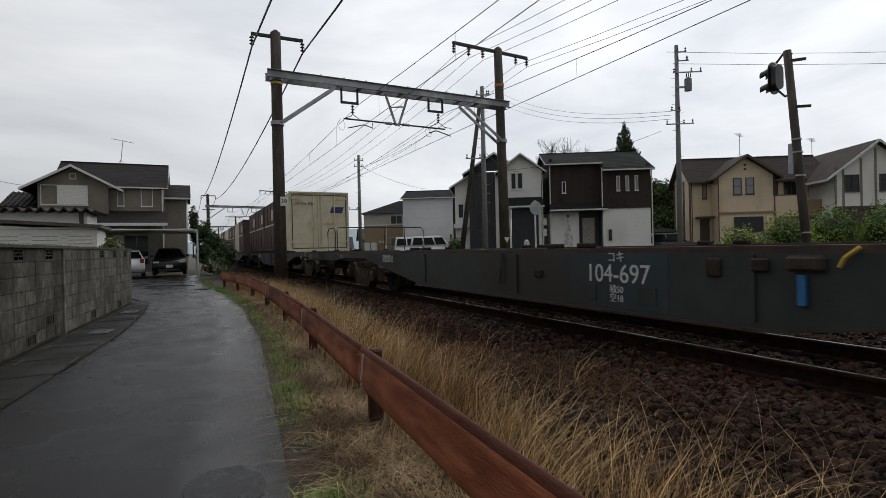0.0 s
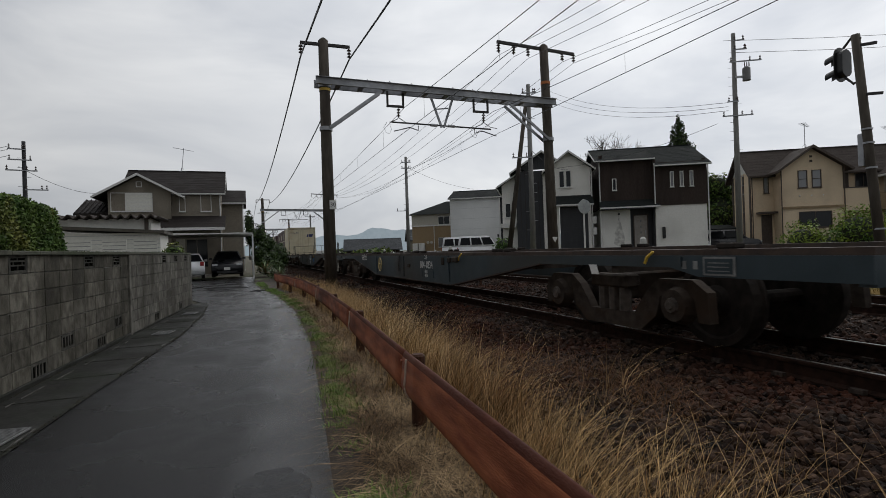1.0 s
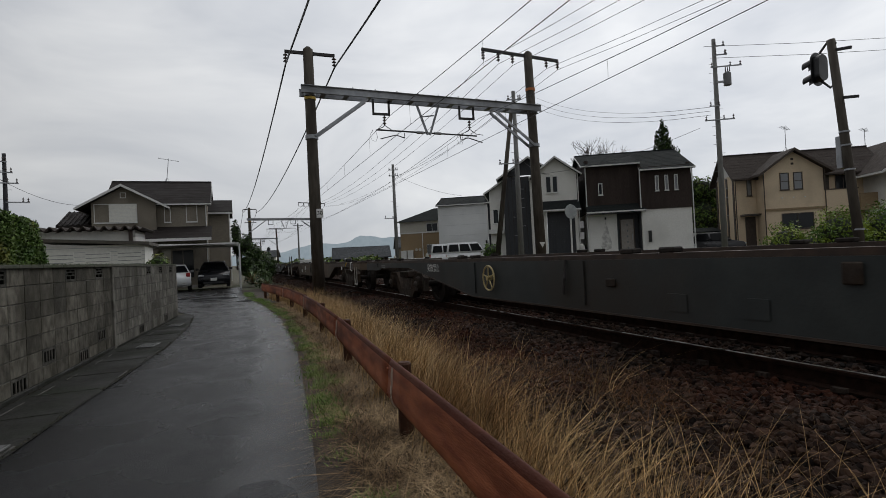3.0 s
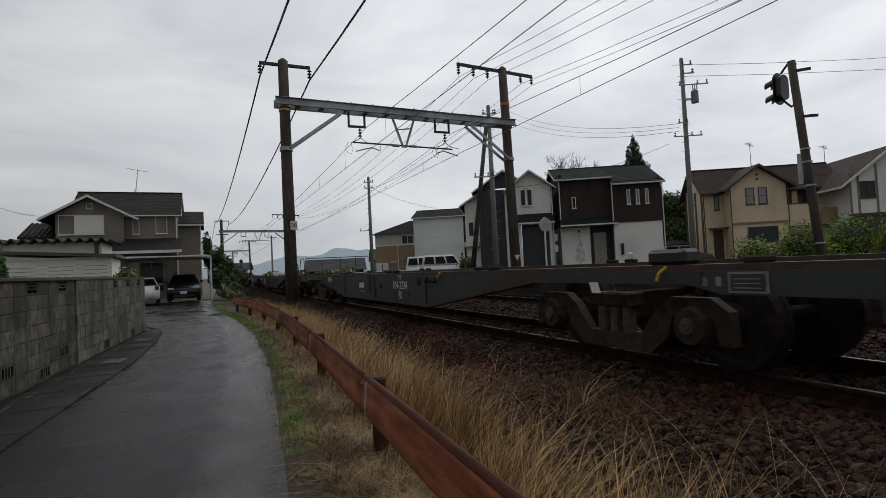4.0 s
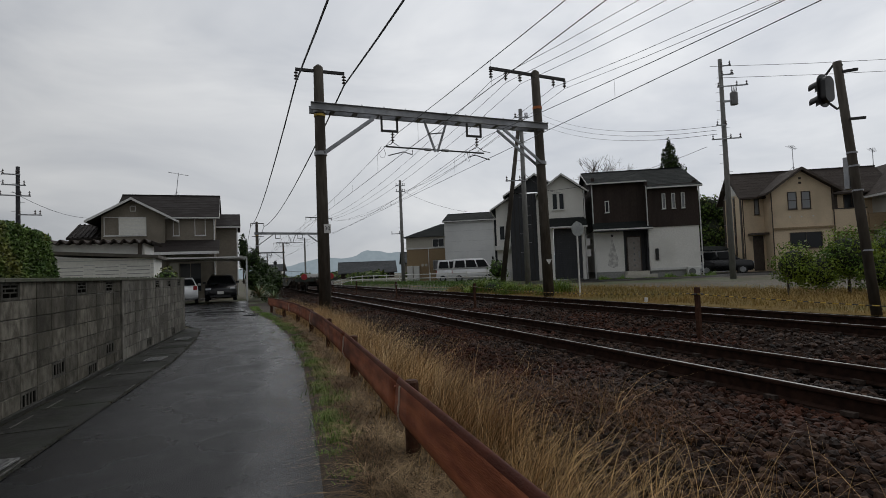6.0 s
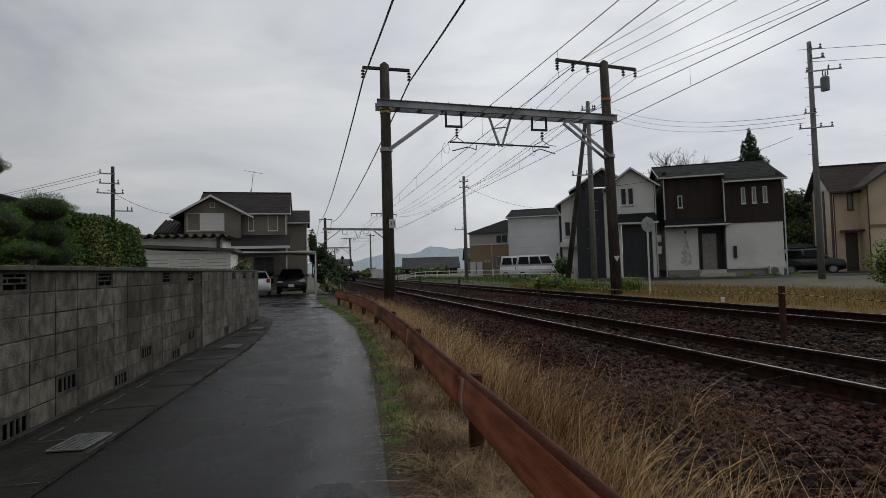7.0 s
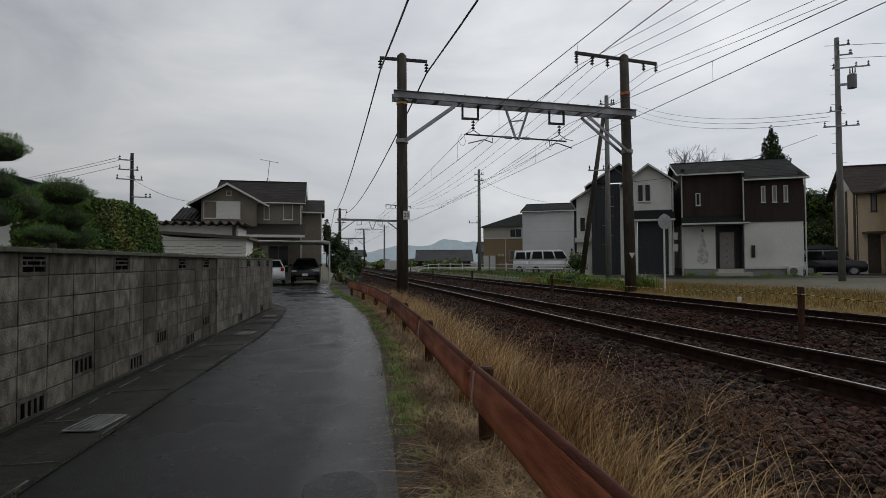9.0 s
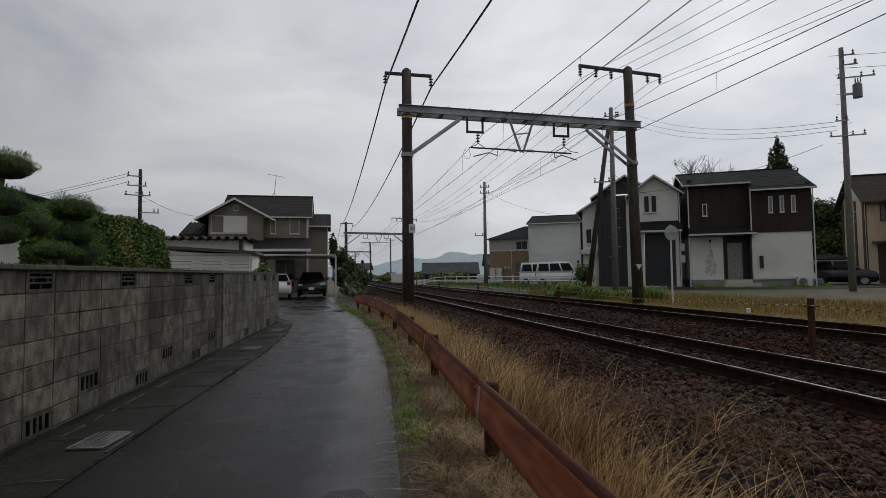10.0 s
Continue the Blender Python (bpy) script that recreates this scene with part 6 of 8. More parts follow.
def sheds():
    t = thing("garden_shed", "low white metal garden shed with a brown-edged flat roof", "shed", pose(0, 0, 0))
    w = part("wall", box(B(), -5.65, -2.66, 20, 22, 0, 2.2), shutter_w, t, "white sheet metal wall")
    panel_lines(w, -5.65, -2.66, 1.0, 2.2, 19.998, 0.14, mat("joint_grey", (0.43, 0.44, 0.44), (0.46, 0.47, 0.47), 8, 0.8))
    for x in (-5.0, -4.0, -3.1):
        part("panel", box(B(), x - 0.35, x + 0.35, 19.97, 19.992, 1.0, 2.0), shutter_w, t)
        for z in (1.3, 1.42, 1.54, 1.66, 1.78, 1.9):
            part("rib", box(B(), x - 0.33, x + 0.33, 19.955, 19.969, z, z + 0.02), mat("groove_grey", (0.26, 0.26, 0.25), (0.32, 0.32, 0.31), 8, 0.8), t)
    part("roof", prism(B(), [(-5.75, 2.36), (-2.5, 2.16), (-2.5, 2.26), (-5.75, 2.46)], "y", 19.75, 22.2), mat("shed_roof", (0.062, 0.055, 0.042), (0.09, 0.08, 0.062), 8, 0.7), t, "brown roof edge")
    u = thing("outbuilding", "white outbuilding with a corrugated roof", "shed", pose(0, 0, 0))
    part("wall", box(B(), -6.3, -3.3, 22.6, 25, 0, 2.85), stucco_w, u)
    vs, fs = [], []
    n = 96
    for j, (y, z) in enumerate(((22.2, 2.92), (25.2, 2.96))):
        for i in range(n + 1):
            x = -6.6 + 3.6 * i / n
            vs.append((x, y, z + 0.075 * math.sin(i / n * 11 * math.tau)))
    for i in range(n):
        fs.append((i, i + 1, n + 2 + i, n + 1 + i))
    o = part("roof", (vs, [], fs), mat("corrugated_roof", (0.030, 0.024, 0.020), (0.052, 0.042, 0.036), 6, 0.85, spec=0.15), u, "dark brown corrugated roof")
    o.modifiers.new("thick", "SOLIDIFY").thickness = 0.045
    part("post", box(B(), -3.5, -3.38, 22.45, 22.57, 0, 2.85), trim_b, u)
    v = thing("house", "low neighbouring house with a dark tiled roof behind a hedge", "house", pose(-9.2, 17.0, 0.3, 0, 0, 6), "houses")
    part("wall", box(B(), -5, 2.9, 0.3, 6, -0.35, 2.62), stucco_w, v, "pale stucco wall")
    bm = B()
    q = [bm.verts.new(p) for p in ((-6.5, -0.4, 2.62), (3.4, -0.4, 2.62), (3.4, 6.4, 2.62), (-6.5, 6.4, 2.62), (-4.2, 3.0, 3.95), (-0.9, 3.0, 3.95))]
    for f_ in ((0, 1, 5, 4), (1, 2, 5), (2, 3, 4, 5), (3, 0, 4), (3, 2, 1, 0)):
        bm.faces.new([q[k] for k in f_])
    r_ = part("roof", bm, slate, v, "dark hipped tiled roof")
    for k in range(34):
        x = -6.2 + k * 0.28
        top = min(1.0, (3.4 - x) / 4.3, (x + 6.5) / 2.3)
        part("roof_tile", cyl(B(), (x, -0.42, 2.63), (x, -0.4 + 3.4 * top, 2.63 + 1.33 * top), 0.05, 0.05, 6), slate, r_)
    part("ridge_cap", tube(B(), [(3.42, -0.42, 2.66), (-0.9, 3.0, 4.0), (-4.2, 3.0, 4.0)], 0.10, 8), slate, r_)


sheds()


def guard_fence():
    A, D = Vector((17.3, 32.0, 0.0)), Vector((9.0, 61.5, 0.0))
    n = 13
    t = thing("guard_fence", "white pipe guard fence along a car park", "guard fence")
    for i in range(n + 1):
        p = A.lerp(D, i / n)
        z = ground_z(p.x, p.y)
        part("post", cyl(B(), (p.x, p.y, z - 0.1), (p.x, p.y, z + 0.80), 0.045, 0.045, 10), white_p, t)
    for h in (0.36, 0.68):
        part("rail", tube(B(), [tuple(A.lerp(D, i / n)[:2]) + (ground_z(*A.lerp(D, i / n)[:2]) + h,) for i in range(n + 1)], 0.035, 8), white_p, t)


guard_fence()
pv = [(12.6, 28.0), (22.6, 22.4), (27.0, 20.0), (36.0, 15.0), (39.0, 20), (30, 27), (26.0, 26.0), (20.6, 29.2), (16.5, 38.0), (24, 46), (19, 62), (10.5, 62)]
vs, fs = [], []
pm = B()
f = pm.faces.new([pm.verts.new((x, y, ground_z(x, y) + 0.012)) for x, y in pv])
bmesh.ops.triangulate(pm, faces=[f])
tagged(part("pavement", pm, pave_m), "wet grey paved yard in front of the houses", "pavement", kind="structure")


tagged(strip("field", lambda y: 10.5, lambda y: float(np.interp(y, [-6, 10, 20, 28], [21, 18.5, 15.8, 11.5])), 0.24, field_m, 1.0, -6.0, 28.0, 5), "golden uncut grass field", "field", kind="structure")


def field_place(rs, n):
    y = rs.uniform(-2, 27, n)
    x = 10.4 + rs.uniform(0, 1, n) * np.interp(y, [-2, 10, 20, 27], [9, 8, 5.5, 1.0])
    return x, y, np.array([ground_z(a, b) for a, b in zip(x, y)]), rs.uniform(0.5, 1.1, n)


tagged(part("field_grass", blades(44000, field_place, 15, 0.24, 0.006, 0.6, 0.5, (0.05, 0.0), 2), mat("golden_grass", (0.22, 0.145, 0.040), (0.33, 0.225, 0.068), 1.2, 0.85, c3=(0.19, 0.150, 0.042), s3=0.4)), "golden uncut grass beside the far track", "grass", kind="stuff")


# ---- plants ----
leaf_dark = mat("hedge_leaf", (0.042, 0.085, 0.018), (0.10, 0.15, 0.034), 3, 0.55, c3=(0.15, 0.155, 0.04), s3=1.6, blot=(0.5, 0.68), per="island", vary=(0.35, 1.7), spec=0.18)
leaf_deep = mat("deep_green_leaf", (0.018, 0.036, 0.010), (0.046, 0.074, 0.018), 3, 0.55, per="island", vary=(0.4, 1.5), spec=0.15)
leaf_pine = mat("pine_needles", (0.055, 0.120, 0.026), (0.12, 0.205, 0.048), 3, 0.6, per="island", spec=0.18)
leaf_yel = mat("bright_leaf", (0.10, 0.165, 0.022), (0.24, 0.305, 0.042), 1.5, 0.5, c3=(0.06, 0.125, 0.022), s3=1.2, per="island", spec=0.18)
leaf_mid = mat("shrub_leaf", (0.055, 0.11, 0.02), (0.11, 0.185, 0.035), 2, 0.55, per="island", spec=0.18)
bark = mat("bark", (0.05, 0.040, 0.032), (0.09, 0.075, 0.06), 14, 0.9, 0, 0.8, 30, stretch=(3, 3, 0.6))


def leaves(blobs, per, size, seed, flat=1.0, needle=False):
    """Small leaf quads in the outer shells of uneven blobs (x, y, z, rx, ry, rz)."""
    rs = np.random.RandomState(seed)
    out = []
    for (x, y, z, rx, ry, rz) in blobs:
        n = int(per * rx * ry + per * rz * (rx + ry) * 0.5)
        d = rs.normal(0, 1, (n, 3))
        d /= np.linalg.norm(d, axis=1)[:, None]
        if needle:
            d[:, 2] = np.where(d[:, 2] < 0, d[:, 2] * 0.5, d[:, 2])
        rad = rs.uniform(0.55, 1.06, (n, 1)) ** 0.6
        wob = 1 + 0.16 * np.sin(d[:, :1] * 7 + x) * np.cos(d[:, 1:2] * 6 + y) + 0.10 * np.sin(d[:, 2:3] * 9)
        c = np.array([x, y, z]) + d * rad * wob * np.array([rx, ry, rz])
        nrm = d + rs.normal(0, 0.55, (n, 3))
        nrm /= np.linalg.norm(nrm, axis=1)[:, None]
        a = np.cross(nrm, rs.normal(0, 1, (n, 3)))
        a /= np.linalg.norm(a, axis=1)[:, None] + 1e-9
        if needle:
            a = d * np.array([0.8, 0.8, 0.5]) + np.array([0, 0, 0.6]) + rs.normal(0, 0.35, (n, 3))
            a /= np.linalg.norm(a, axis=1)[:, None]
        b = np.cross(nrm, a)
        s = size * rs.uniform(0.6, 1.4, (n, 1))
        wq = s * (0.13 if needle else 0.55)
        out.append(np.stack([c - a * s, c + b * wq, c + a * s, c - b * wq], 1))
    v = np.concatenate(out)
    f = np.arange(len(v) * 4).reshape(-1, 4)
    return v.reshape(-1, 3).tolist(), [], f.tolist()


def core(bm, blobs, k=0.8):
    for (x, y, z, rx, ry, rz) in blobs:
        m = Matrix.Translation((x, y, z)) @ Matrix.Diagonal((rx * k, ry * k, rz * k, 1))
        bmesh.ops.create_icosphere(bm, subdivisions=2, radius=1.0, matrix=m)
    return bm


def plant(name, label, category, blobs, material, per=500, size=0.06, trunk=None, seed=1, group="", needle=False, inner=0.8):
    t = thing(name, label, category, None, group)
    part("crown", leaves(blobs, per, size, seed, 1.0, needle), material, t)
    if inner:
        # solid filler; its near-black green is the crown's inner shade, put in as colour
        part("twig_mass", core(B(), blobs, inner), mat("painted_inner_shade", (0.012, 0.018, 0.008), (0.022, 0.03, 0.012), 6, 0.95), t)
    if trunk:
        for j, (a, b, r0, r1) in enumerate(trunk):
            part("trunk" if j == 0 else "limb", cyl(B(), a, b, r0, r1, 10), bark, t)
    return t


def hedge():
    t = thing("hedge", "clipped dark green garden hedge behind the block wall", "hedge")
    rs = np.random.RandomState(4)
    x0, x1, y0, y1, z1 = -4.6, -3.52, 9.4, 12.6, 2.38
    n = 42000
    u = rs.uniform(0, 1, (n, 3))
    face = rs.randint(0, 4, n)
    p = np.stack([x0 + (x1 - x0) * u[:, 0], y0 + (y1 - y0) * u[:, 1], 0.9 + (z1 - 0.9) * u[:, 2]], 1)
    dep = rs.uniform(-0.04, 0.1, n)
    p[face == 0, 0] = (x1 + 0.0 - dep)[face == 0]
    p[face == 1, 1] = (y0 + dep)[face == 1]
    p[face == 2, 2] = (z1 - dep)[face == 2]
    p[face == 3, 1] = (y1 - dep)[face == 3]
    p[:, 0] += 0.07 * np.sin(p[:, 1] * 3.1) * np.cos(p[:, 2] * 4) + 0.028 * p[:, 1] - 0.28
    p[:, 2] += 0.05 * np.sin(p[:, 1] * 2.3 + p[:, 0] * 3)
    d = rs.normal(0, 1, (n, 3)) + np.array([0.6, -0.5, 0.4])
    d /= np.linalg.norm(d, axis=1)[:, None]
    a = np.cross(d, rs.normal(0, 1, (n, 3)))
    a /= np.linalg.norm(a, axis=1)[:, None]
    b = np.cross(d, a)
    s = 0.031 * rs.uniform(0.6, 1.5, (n, 1))
    v = np.stack([p - a * s, p + b * s * 0.5, p + a * s, p - b * s * 0.5], 1)
    part("crown", (v.reshape(-1, 3).tolist(), [], np.arange(n * 4).reshape(-1, 4).tolist()), leaf_dark, t)
    # dark block inside the leaves, coloured as the hedge's inner shade
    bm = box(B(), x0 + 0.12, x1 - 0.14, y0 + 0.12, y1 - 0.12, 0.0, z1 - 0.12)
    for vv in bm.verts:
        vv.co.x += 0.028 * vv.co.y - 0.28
    part("twig_mass", bm, mat("painted_inner_shade", (0.012, 0.018, 0.008), (0.022, 0.03, 0.012), 6, 0.95), t)


hedge()
plant("pine_tree", "cloud-pruned garden pine with flat needle pads", "tree", [(-3.31, 6.45, 2.53, 0.25, 0.3, 0.17), (-3.37, 6.5, 2.15, 0.24, 0.3, 0.18), (-3.39, 6.5, 1.83, 0.24, 0.3, 0.16), (-3.3, 6.9, 1.96, 0.25, 0.3, 0.18)], leaf_pine, 42000, 0.022,
      [((-3.55, 6.5, 0), (-3.5, 6.5, 1.7), 0.06, 0.05), ((-3.5, 6.5, 1.7), (-3.35, 6.45, 2.5), 0.05, 0.02), ((-3.5, 6.5, 1.6), (-3.35, 6.5, 1.85), 0.025, 0.015), ((-3.48, 6.5, 1.8), (-3.3, 6.9, 1.98), 0.025, 0.015)], 21, "garden pines", True)
plant("pine_tree", "bushy garden pine beside a hedge", "tree", [(-3.45, 8.2, 2.28, 0.36, 0.36, 0.2), (-3.75, 8.6, 2.2, 0.4, 0.4, 0.22), (-3.42, 7.7, 1.68, 0.3, 0.34, 0.13), (-3.45, 8.3, 1.95, 0.3, 0.34, 0.2), (-3.55, 8.6, 1.7, 0.35, 0.4, 0.3)], leaf_pine, 36000, 0.023,
      [((-3.7, 8.2, 0), (-3.5, 8.2, 2.25), 0.06, 0.03), ((-3.65, 8.2, 1.2), (-3.42, 7.7, 1.65), 0.03, 0.02)], 22, "garden pines", True)
plant("shrub", "small clipped round garden shrub at a wall end", "shrub", [(-2.08, 18.5, 1.50, 0.3, 0.4, 0.3), (-2.02, 18.4, 1.1, 0.34, 0.4, 0.35), (-2.2, 18.6, 0.5, 0.36, 0.4, 0.5)], leaf_dark, 1700, 0.05, None, 23)
plant("shrub", "tall dark shrubs beside the carport and track", "shrub", [(0.30, 37.0, 3.4, 0.3, 0.4, 0.8), (0.42, 36.9, 2.5, 0.4, 0.5, 0.7), (0.95, 36.0, 2.5, 0.42, 0.6, 0.75), (1.35, 35.6, 1.9, 0.5, 0.7, 0.75), (1.55, 34.8, 1.15, 0.42, 0.9, 0.7), (1.8, 33.4, 0.55, 0.4, 0.9, 0.45), (0.95, 34.8, 1.3, 0.55, 0.8, 0.8), (1.2, 33.6, 0.7, 0.6, 0.8, 0.6), (2.1, 39.5, 1.2, 0.8, 2, 0.9), (1.6, 31.2, 0.35, 0.4, 0.8, 0.35)], leaf_deep, 1000, 0.08, None, 24, "", False, 0.7)


yucca_leaf = mat("yucca_leaf", (0.09, 0.13, 0.045), (0.16, 0.21, 0.085), 3, 0.5, per="object")


def palm_clump(m, label, seed, n=60, ln=0.9):
    t = thing("spiky_plant", label, "plant", m)
    rs = np.random.RandomState(seed)
    for i in range(n):
        a, e, l = rs.uniform(0, 6.28), rs.uniform(0.15, 1.3), ln * rs.uniform(0.6, 1.1)
        pts = []
        for k in range(5):
            s = k / 4
            r = l * s * math.cos(e * (1 - 0.35 * s))
            pts.append((r * math.cos(a), r * math.sin(a), 0.25 + l * s * math.sin(e) - 0.35 * l * s * s))
        wdt = 0.03
        vs, fs = [], []
        for k, p in enumerate(pts):
            w_ = wdt * (1 - k / 4.3)
            vs += [(p[0] - math.sin(a) * w_, p[1] + math.cos(a) * w_, p[2]), (p[0] + math.sin(a) * w_, p[1] - math.cos(a) * w_, p[2])]
        fs = [(2 * k, 2 * k + 1, 2 * k + 3, 2 * k + 2) for k in range(4)]
        part("leaf", (vs, [], fs), yucca_leaf if i % 4 else litter_m, t)


palm_clump(pose(0.95, 28.4, 0.15), "spiky yucca-like plant with drooping leaves", 3, 90, 1.15)
palm_clump(pose(1.6, 27.6, 0), "spiky plant with some dead leaves", 4, 60, 0.95)
plant("shrub", "yellow-green leafy shrubs in front of a beige house", "shrub", [(15.2, 10.7, 1.1, 0.6, 0.6, 0.65), (15.6, 10.3, 0.9, 0.8, 0.6, 0.6), (16.3, 9.9, 1.3, 0.8, 0.7, 0.8), (17.4, 9.2, 1.35, 0.9, 0.7, 0.85), (18.6, 8.4, 1.4, 0.9, 0.7, 0.9), (17.0, 9.3, 0.8, 1.2, 0.7, 0.6), (20.0, 7.4, 1.6, 1.0, 0.8, 1.0), (21.5, 6.6, 1.7, 1.0, 0.8, 1.05), (19.3, 7.8, 0.9, 1.2, 0.7, 0.7)], leaf_yel, 2600, 0.036,
      [((14.9, 10.7, 0.1), (14.9, 10.7, 1.4), 0.04, 0.02), ((16.3, 9.9, 0.1), (16.3, 9.9, 1.5), 0.05, 0.02), ((18.6, 8.4, 0.1), (18.6, 8.4, 1.6), 0.05, 0.02), ((20.0, 7.4, 0.1), (20.0, 7.4, 1.6), 0.05, 0.02)], 25, "", False, 0.68)
plant("shrub", "low green weeds and shrubs around a catenary mast", "shrub", [(11.3, 22.4, 0.45, 0.5, 0.9, 0.35), (12.5, 24.4, 1.3, 0.5, 0.5, 0.5), (11.4, 25, 0.4, 0.6, 1.2, 0.35)], leaf_mid, 700, 0.07, None, 26)


def conifer(x, y, h, r, seed, z=0.0):
    t = thing("conifer_tree", "tall dark pointed conifer behind the houses", "tree", pose(x, y, z))
    rs = np.random.RandomState(seed)
    part("trunk", cyl(B(), (0, 0, 0), (0, 0, h), 0.18, 0.02, 8), bark, t)
    bl = []
    for i in range(26):
        s = i / 25
        a = i * 2.4
        rr = r * (1 - s) ** 0.8 * 0.6
        bl.append((rr * math.cos(a), rr * math.sin(a), h * (0.2 + 0.78 * s), r * (1.08 - s) * 0.75, r * (1.08 - s) * 0.75, h * 0.06))
    part("crown", leaves(bl, 420, 0.13, seed), leaf_deep, t)
    # dark cone inside the crown, coloured as the shade between branches
    part("twig_mass", cyl(B(), (0, 0, h * 0.2), (0, 0, h * 0.95), r * 0.55, 0.05, 10), mat("painted_inner_shade", (0.012, 0.018, 0.008), (0.022, 0.03, 0.012), 6, 0.95), t)


conifer(44.6, 44.7, 14.6, 3.4, 41)


def bare_tree(x, y, h, seed):
    t = thing("bare_tree", "fine-twigged sparse tree behind the houses", "tree", pose(x, y, 0))
    rs = np.random.RandomState(seed)
    bm = B()

    def grow(p, d, l, r, k):
        q = p + d * l
        cyl(bm, p, q, r, r * 0.7, 5)
        if k:
            for i in range(3):
                e = (d + Vector(rs.normal(0, 0.5, 3)) + Vector((0, 0, 0.06))).normalized()
                grow(q, e, l * rs.uniform(0.6, 0.82), r * 0.62, k - 1)
    grow(Vector((0, 0, 0)), Vector((0, 0, 1)), h * 0.42, 0.22, 6)
    part("trunk", bm, bark, t)
    part("crown", leaves([(0, 0, h * 0.86, h * 0.38, h * 0.38, h * 0.12)], 330, 0.085, seed), mat("twig_leaf", (0.05, 0.055, 0.035), (0.09, 0.09, 0.06), 3, 0.8, per="island"), t)


bare_tree(38.0, 50.5, 10.6, 42)
plant("tree", "dark leafy trees between two houses", "tree", [(34.6, 33.6, 3.6, 1.5, 1.4, 2.2), (34.9, 33.3, 6.0, 1.2, 1.2, 1.15), (36.2, 32.4, 5.5, 1.15, 1.2, 1.1), (36.2, 32.3, 3.2, 1.5, 1.4, 2.2), (37.6, 31.6, 4.2, 1.4, 1.3, 1.8), (33.4, 34.6, 4.6, 1.3, 1.3, 1.9), (35.4, 33.0, 1.4, 2.0, 1.6, 1.2)], leaf_dark, 330, 0.13, [((35.2, 33, 0.2), (35.2, 33, 4.5), 0.16, 0.08)], 43)
t = thing("garden_shed", "low pale grey garden shed between two houses", "shed", pose(31.9, 29.0, 0.3, 0, 0, -30))
part("wall", box(B(), -0.7, 1.5, 0, 1.6, 0, 1.75), siding_g, t)
part("roof", prism(B(), [(-0.2, 1.72), (1.8, 2.05), (1.8, 2.12), (-0.2, 1.79)], "x", -0.85, 1.65), slate, t, "dark lean-to roof")

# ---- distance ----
# haze is put into the hills: pale blue-grey colour plus a faint glow
hill_m = mat("hill_haze_glow", (0.10, 0.13, 0.15), (0.17, 0.20, 0.215), 0.03, 1.0, spec=0.0, c3=(0.15, 0.18, 0.19), s3=0.006)
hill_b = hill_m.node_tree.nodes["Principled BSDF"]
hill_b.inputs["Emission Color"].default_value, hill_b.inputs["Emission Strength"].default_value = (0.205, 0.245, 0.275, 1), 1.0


def hills():
    vs, fs = [], []
    n = 150
    for i in range(n + 1):
        a = radians(-35 + 80 * i / n)
        d = 2600.0
        g = -35 + 80 * i / n
        h = 46 + 56 * math.exp(-((g - 13.2) / 1.9) ** 2) + 52 * math.exp(-((g - 17) / 3.0) ** 2) + 42 * math.exp(-((g - 8.6) / 3.0) ** 2) + 22 * math.exp(-((g - 26) / 8) ** 2)
        h += 9 * noise.noise((g * 0.9, 0, 0)) + 5 * noise.noise((g * 2.7, 3, 0))
        vs += [(d * math.sin(a), d * math.cos(a), -5), (d * math.sin(a), d * math.cos(a), h * 0.98), ((d + 500) * math.sin(a), (d + 500) * math.cos(a), -5)]
    for i in range(n):
        k = 3 * i
        fs += [(k, k + 3, k + 4, k + 1), (k + 1, k + 4, k + 5, k + 2)]
    tagged(part("backdrop", (vs, [], fs), hill_m), "wooded hills on the horizon, blue-grey haze put into colour and glow", "hills", kind="structure")


hills()
t = thing("marker_post", "small white concrete boundary marker in the grass", "marker", pose(10.75, 11.9, 0.12))
part("stub", box(B(), -0.04, 0.04, -0.04, 0.04, -0.1, 0.24, 0.01), white_p, t)


def weed_place(rs, n):
    y = rs.uniform(20, 58, n)
    x = 10.6 + rs.uniform(0, 1, n) * np.interp(y, [20, 34, 58], [3.0, 5.0, 0.6])
    return x, y, np.array([ground_z(a, b) for a, b in zip(x, y)]), rs.uniform(0.4, 1.1, n)




def mast_weeds(rs, n):
    x, y, i = clumped(rs, n, 10.75, 12.4, 17.2, 25.5, 26, 0.22, 1.0)
    return x, y, np.array([ground_z(a, b) for a, b in zip(x, y)]), 0.5 + 0.7 * rs.uniform(0, 1, 26)[i]


tagged(part("weeds", blades(5600, mast_weeds, 27, 0.62, 0.014, 0.8, 0.7, (0.05, -0.05)), leaf_yel), "arching long-bladed green weeds around a catenary mast", "weeds", kind="stuff")


def house_weeds(rs, n):
    u, v = rs.uniform(-2.5, 4.2, n), rs.uniform(-1.5, -0.55, n)
    k = np.where(np.abs(u - 0.2) < 1.2, 0.25, 1.0) * rs.uniform(0.2, 1.1, n) * (0.5 + 0.5 * np.sin(u * 5))
    c_, s_ = math.cos(math.radians(-30)), math.sin(math.radians(-30))
    x, y = 23.26 + u * c_ - v * s_, 26.42 + u * s_ + v * c_
    return x, y, np.array([ground_z(a, b) for a, b in zip(x, y)]), k


